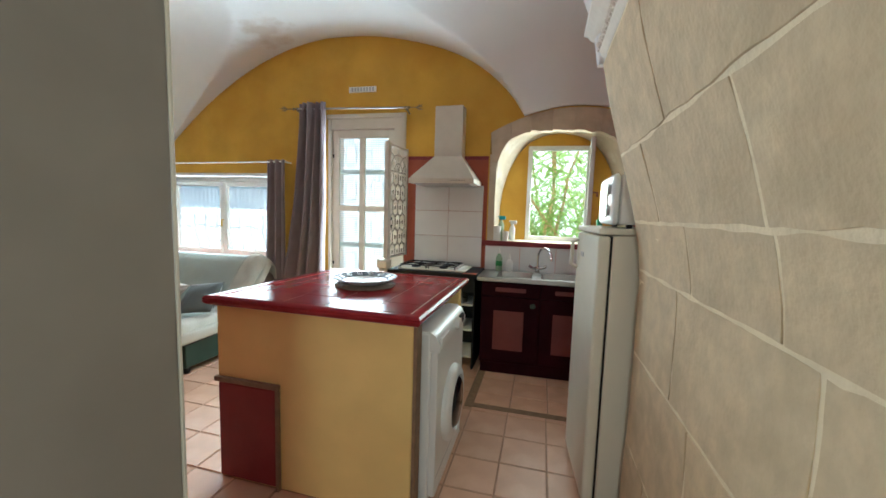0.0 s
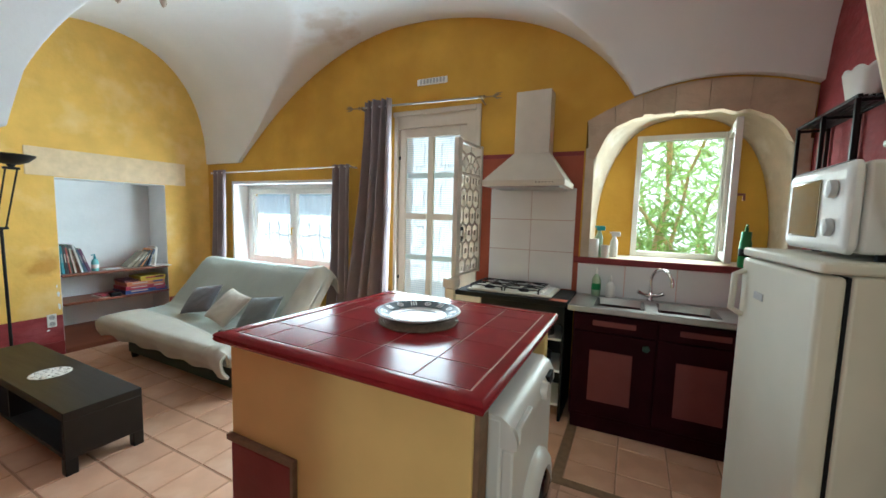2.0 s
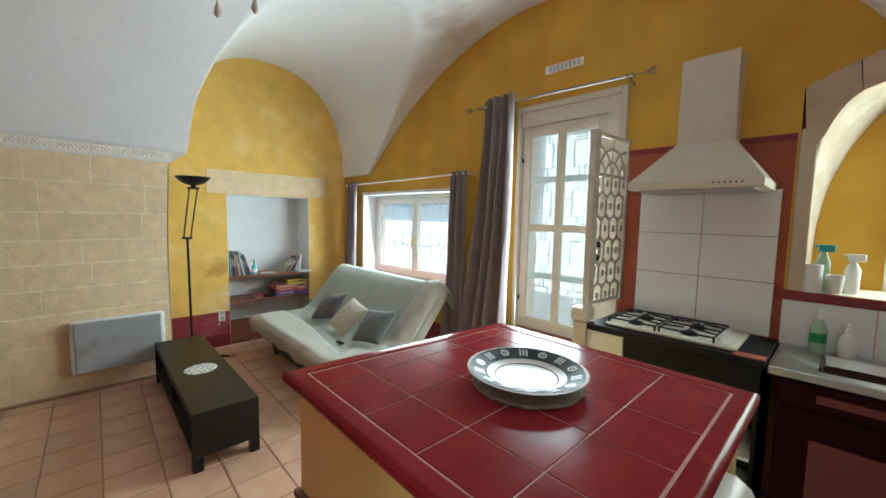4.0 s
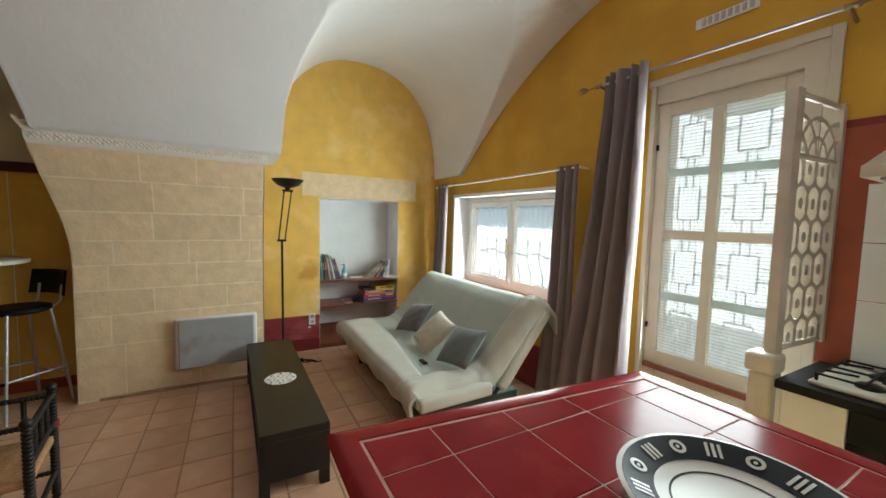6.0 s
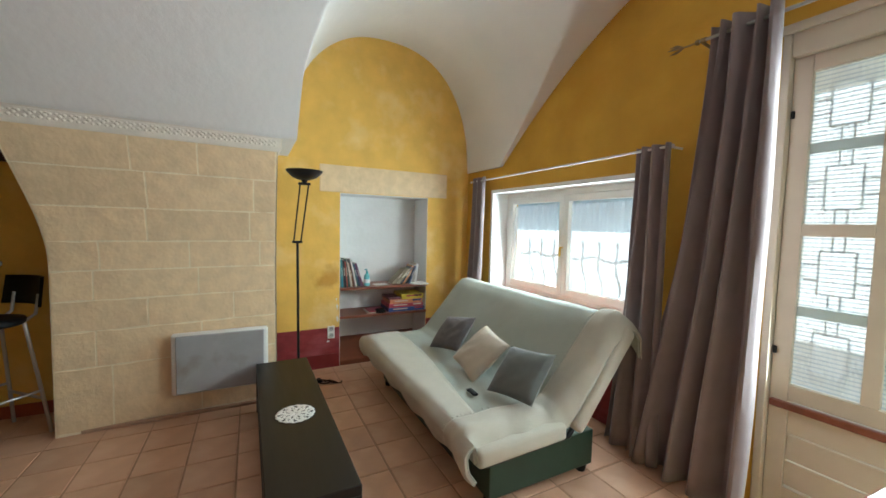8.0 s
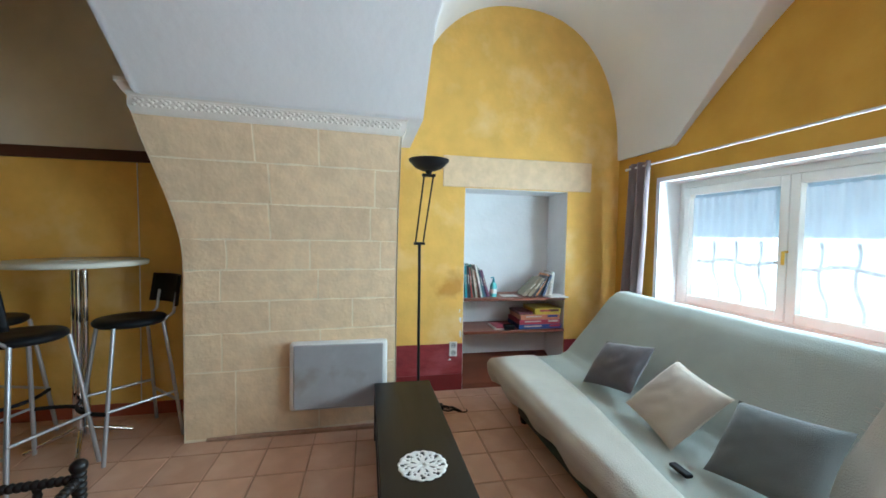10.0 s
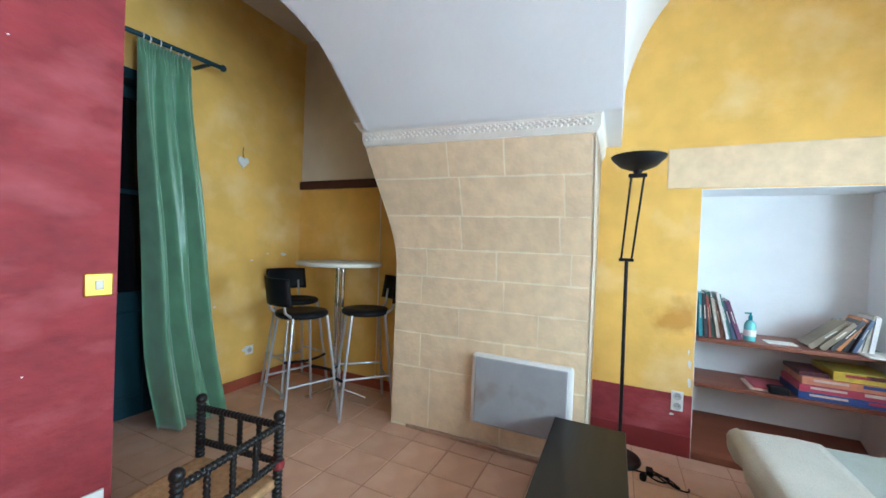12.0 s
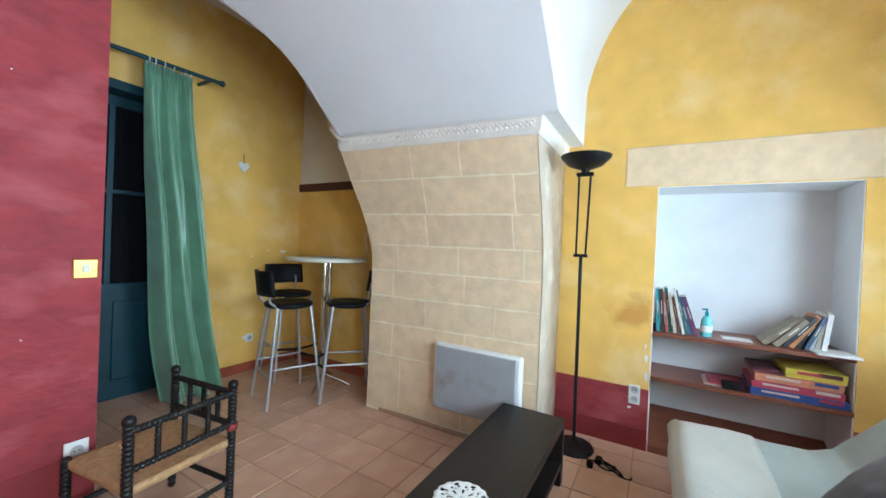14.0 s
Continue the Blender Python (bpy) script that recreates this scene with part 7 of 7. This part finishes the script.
def tile_mesh(w, d):
    bm = bmesh.new()
    h = 0.006
    lo = [bm.verts.new((x, y, -h)) for x, y in ((-w / 2, -d / 2), (w / 2, -d / 2), (w / 2, d / 2), (-w / 2, d / 2))]
    e = 0.004
    hi = [bm.verts.new((x, y, 0)) for x, y in ((-w / 2 + e, -d / 2 + e), (w / 2 - e, -d / 2 + e), (w / 2 - e, d / 2 - e), (-w / 2 + e, d / 2 - e))]
    for i in range(4):
        bm.faces.new((lo[i], lo[(i + 1) % 4], hi[(i + 1) % 4], hi[i]))
    bm.faces.new(hi)
    return mesh_of("tile", bm, M["tile"], False)


floor = bpy.data.objects["floor"]
full = tile_mesh(PITCH - JOINT, PITCH - JOINT)
cut = {}
rest = []
spots = []


def lay(x0, x1, y0, y1):
    """One tile, cut to the room where it meets a border."""
    w, d = x1 - x0, y1 - y0
    if w < 0.03 or d < 0.03:
        return
    spots.append((x0, x1, y0, y1))


KBX, KBY = -1.395, 4.33       # the kitchen corner, laid later, begins behind a mortar strip
i0 = -6
for i in range(-5, 22):
    for j in range(-10, 13):
        x0 = -5.195 + PITCH * i + JOINT / 2
        y0 = 2.336 + PITCH * j + JOINT / 2
        x1, y1 = x0 + PITCH - JOINT, y0 + PITCH - JOINT
        x0, x1, y0, y1 = max(x0, -6.55), min(x1, -0.08), max(y0, -0.2), min(y1, 5.40)
        if x1 > KBX - 0.035 and y1 > KBY - 0.03:
            if x0 < KBX - 0.06:
                lay(x0, min(x1, KBX - 0.035), y0, y1)
            elif y0 < KBY - 0.06:
                lay(x0, x1, y0, min(y1, KBY - 0.03))
            continue
        lay(x0, x1, y0, y1)
for i in range(0, 5):
    for j in range(-1, 4):
        x0 = -1.087 + 0.283 * (i - 1) + JOINT / 2
        y0 = 4.555 + 0.283 * j + JOINT / 2
        x1, y1 = x0 + 0.283 - JOINT, y0 + 0.283 - JOINT
        lay(max(x0, KBX + 0.035), min(x1, -0.08), max(y0, KBY + 0.035), min(y1, 5.4))
near = [s for s in spots if -5.7 < s[0] < -0.4 and 1.0 < s[2] < 5.0]
near = sorted(near, key=lambda s: abs((s[0] + s[1]) / 2 + 3.4) * 0.6 + abs((s[2] + s[3]) / 2 - 2.6))[:300]
chosen = set(near)
bm = bmesh.new()
for s in spots:
    w, d = round(s[1] - s[0], 3), round(s[3] - s[2], 3)
    if s in chosen:
        key = (w, d)
        if key not in cut:
            cut[key] = tile_mesh(w, d)
        ob = new("tile", cut[key])
        ob.parent = floor
        ob.location = ((s[0] + s[1]) / 2, (s[2] + s[3]) / 2, 0.0015 * noise2(s[0] * 7, s[2] * 7))
    else:
        box(bm, s[0], s[1], s[2], s[3], -0.006, 0.0)
tagged(part("tile_field", bm, M["tile"], floor, "", False), kind="stuff")
bm = bmesh.new()
box(bm, KBX - 0.03, KBX + 0.03, KBY - 0.03, 5.4, -0.006, 0.001)
box(bm, KBX + 0.03, -0.08, KBY - 0.026, KBY + 0.03, -0.006, 0.001)
part("mortar_strip", bm, M["strip"], floor, "brown mortar strip between two floors", False)
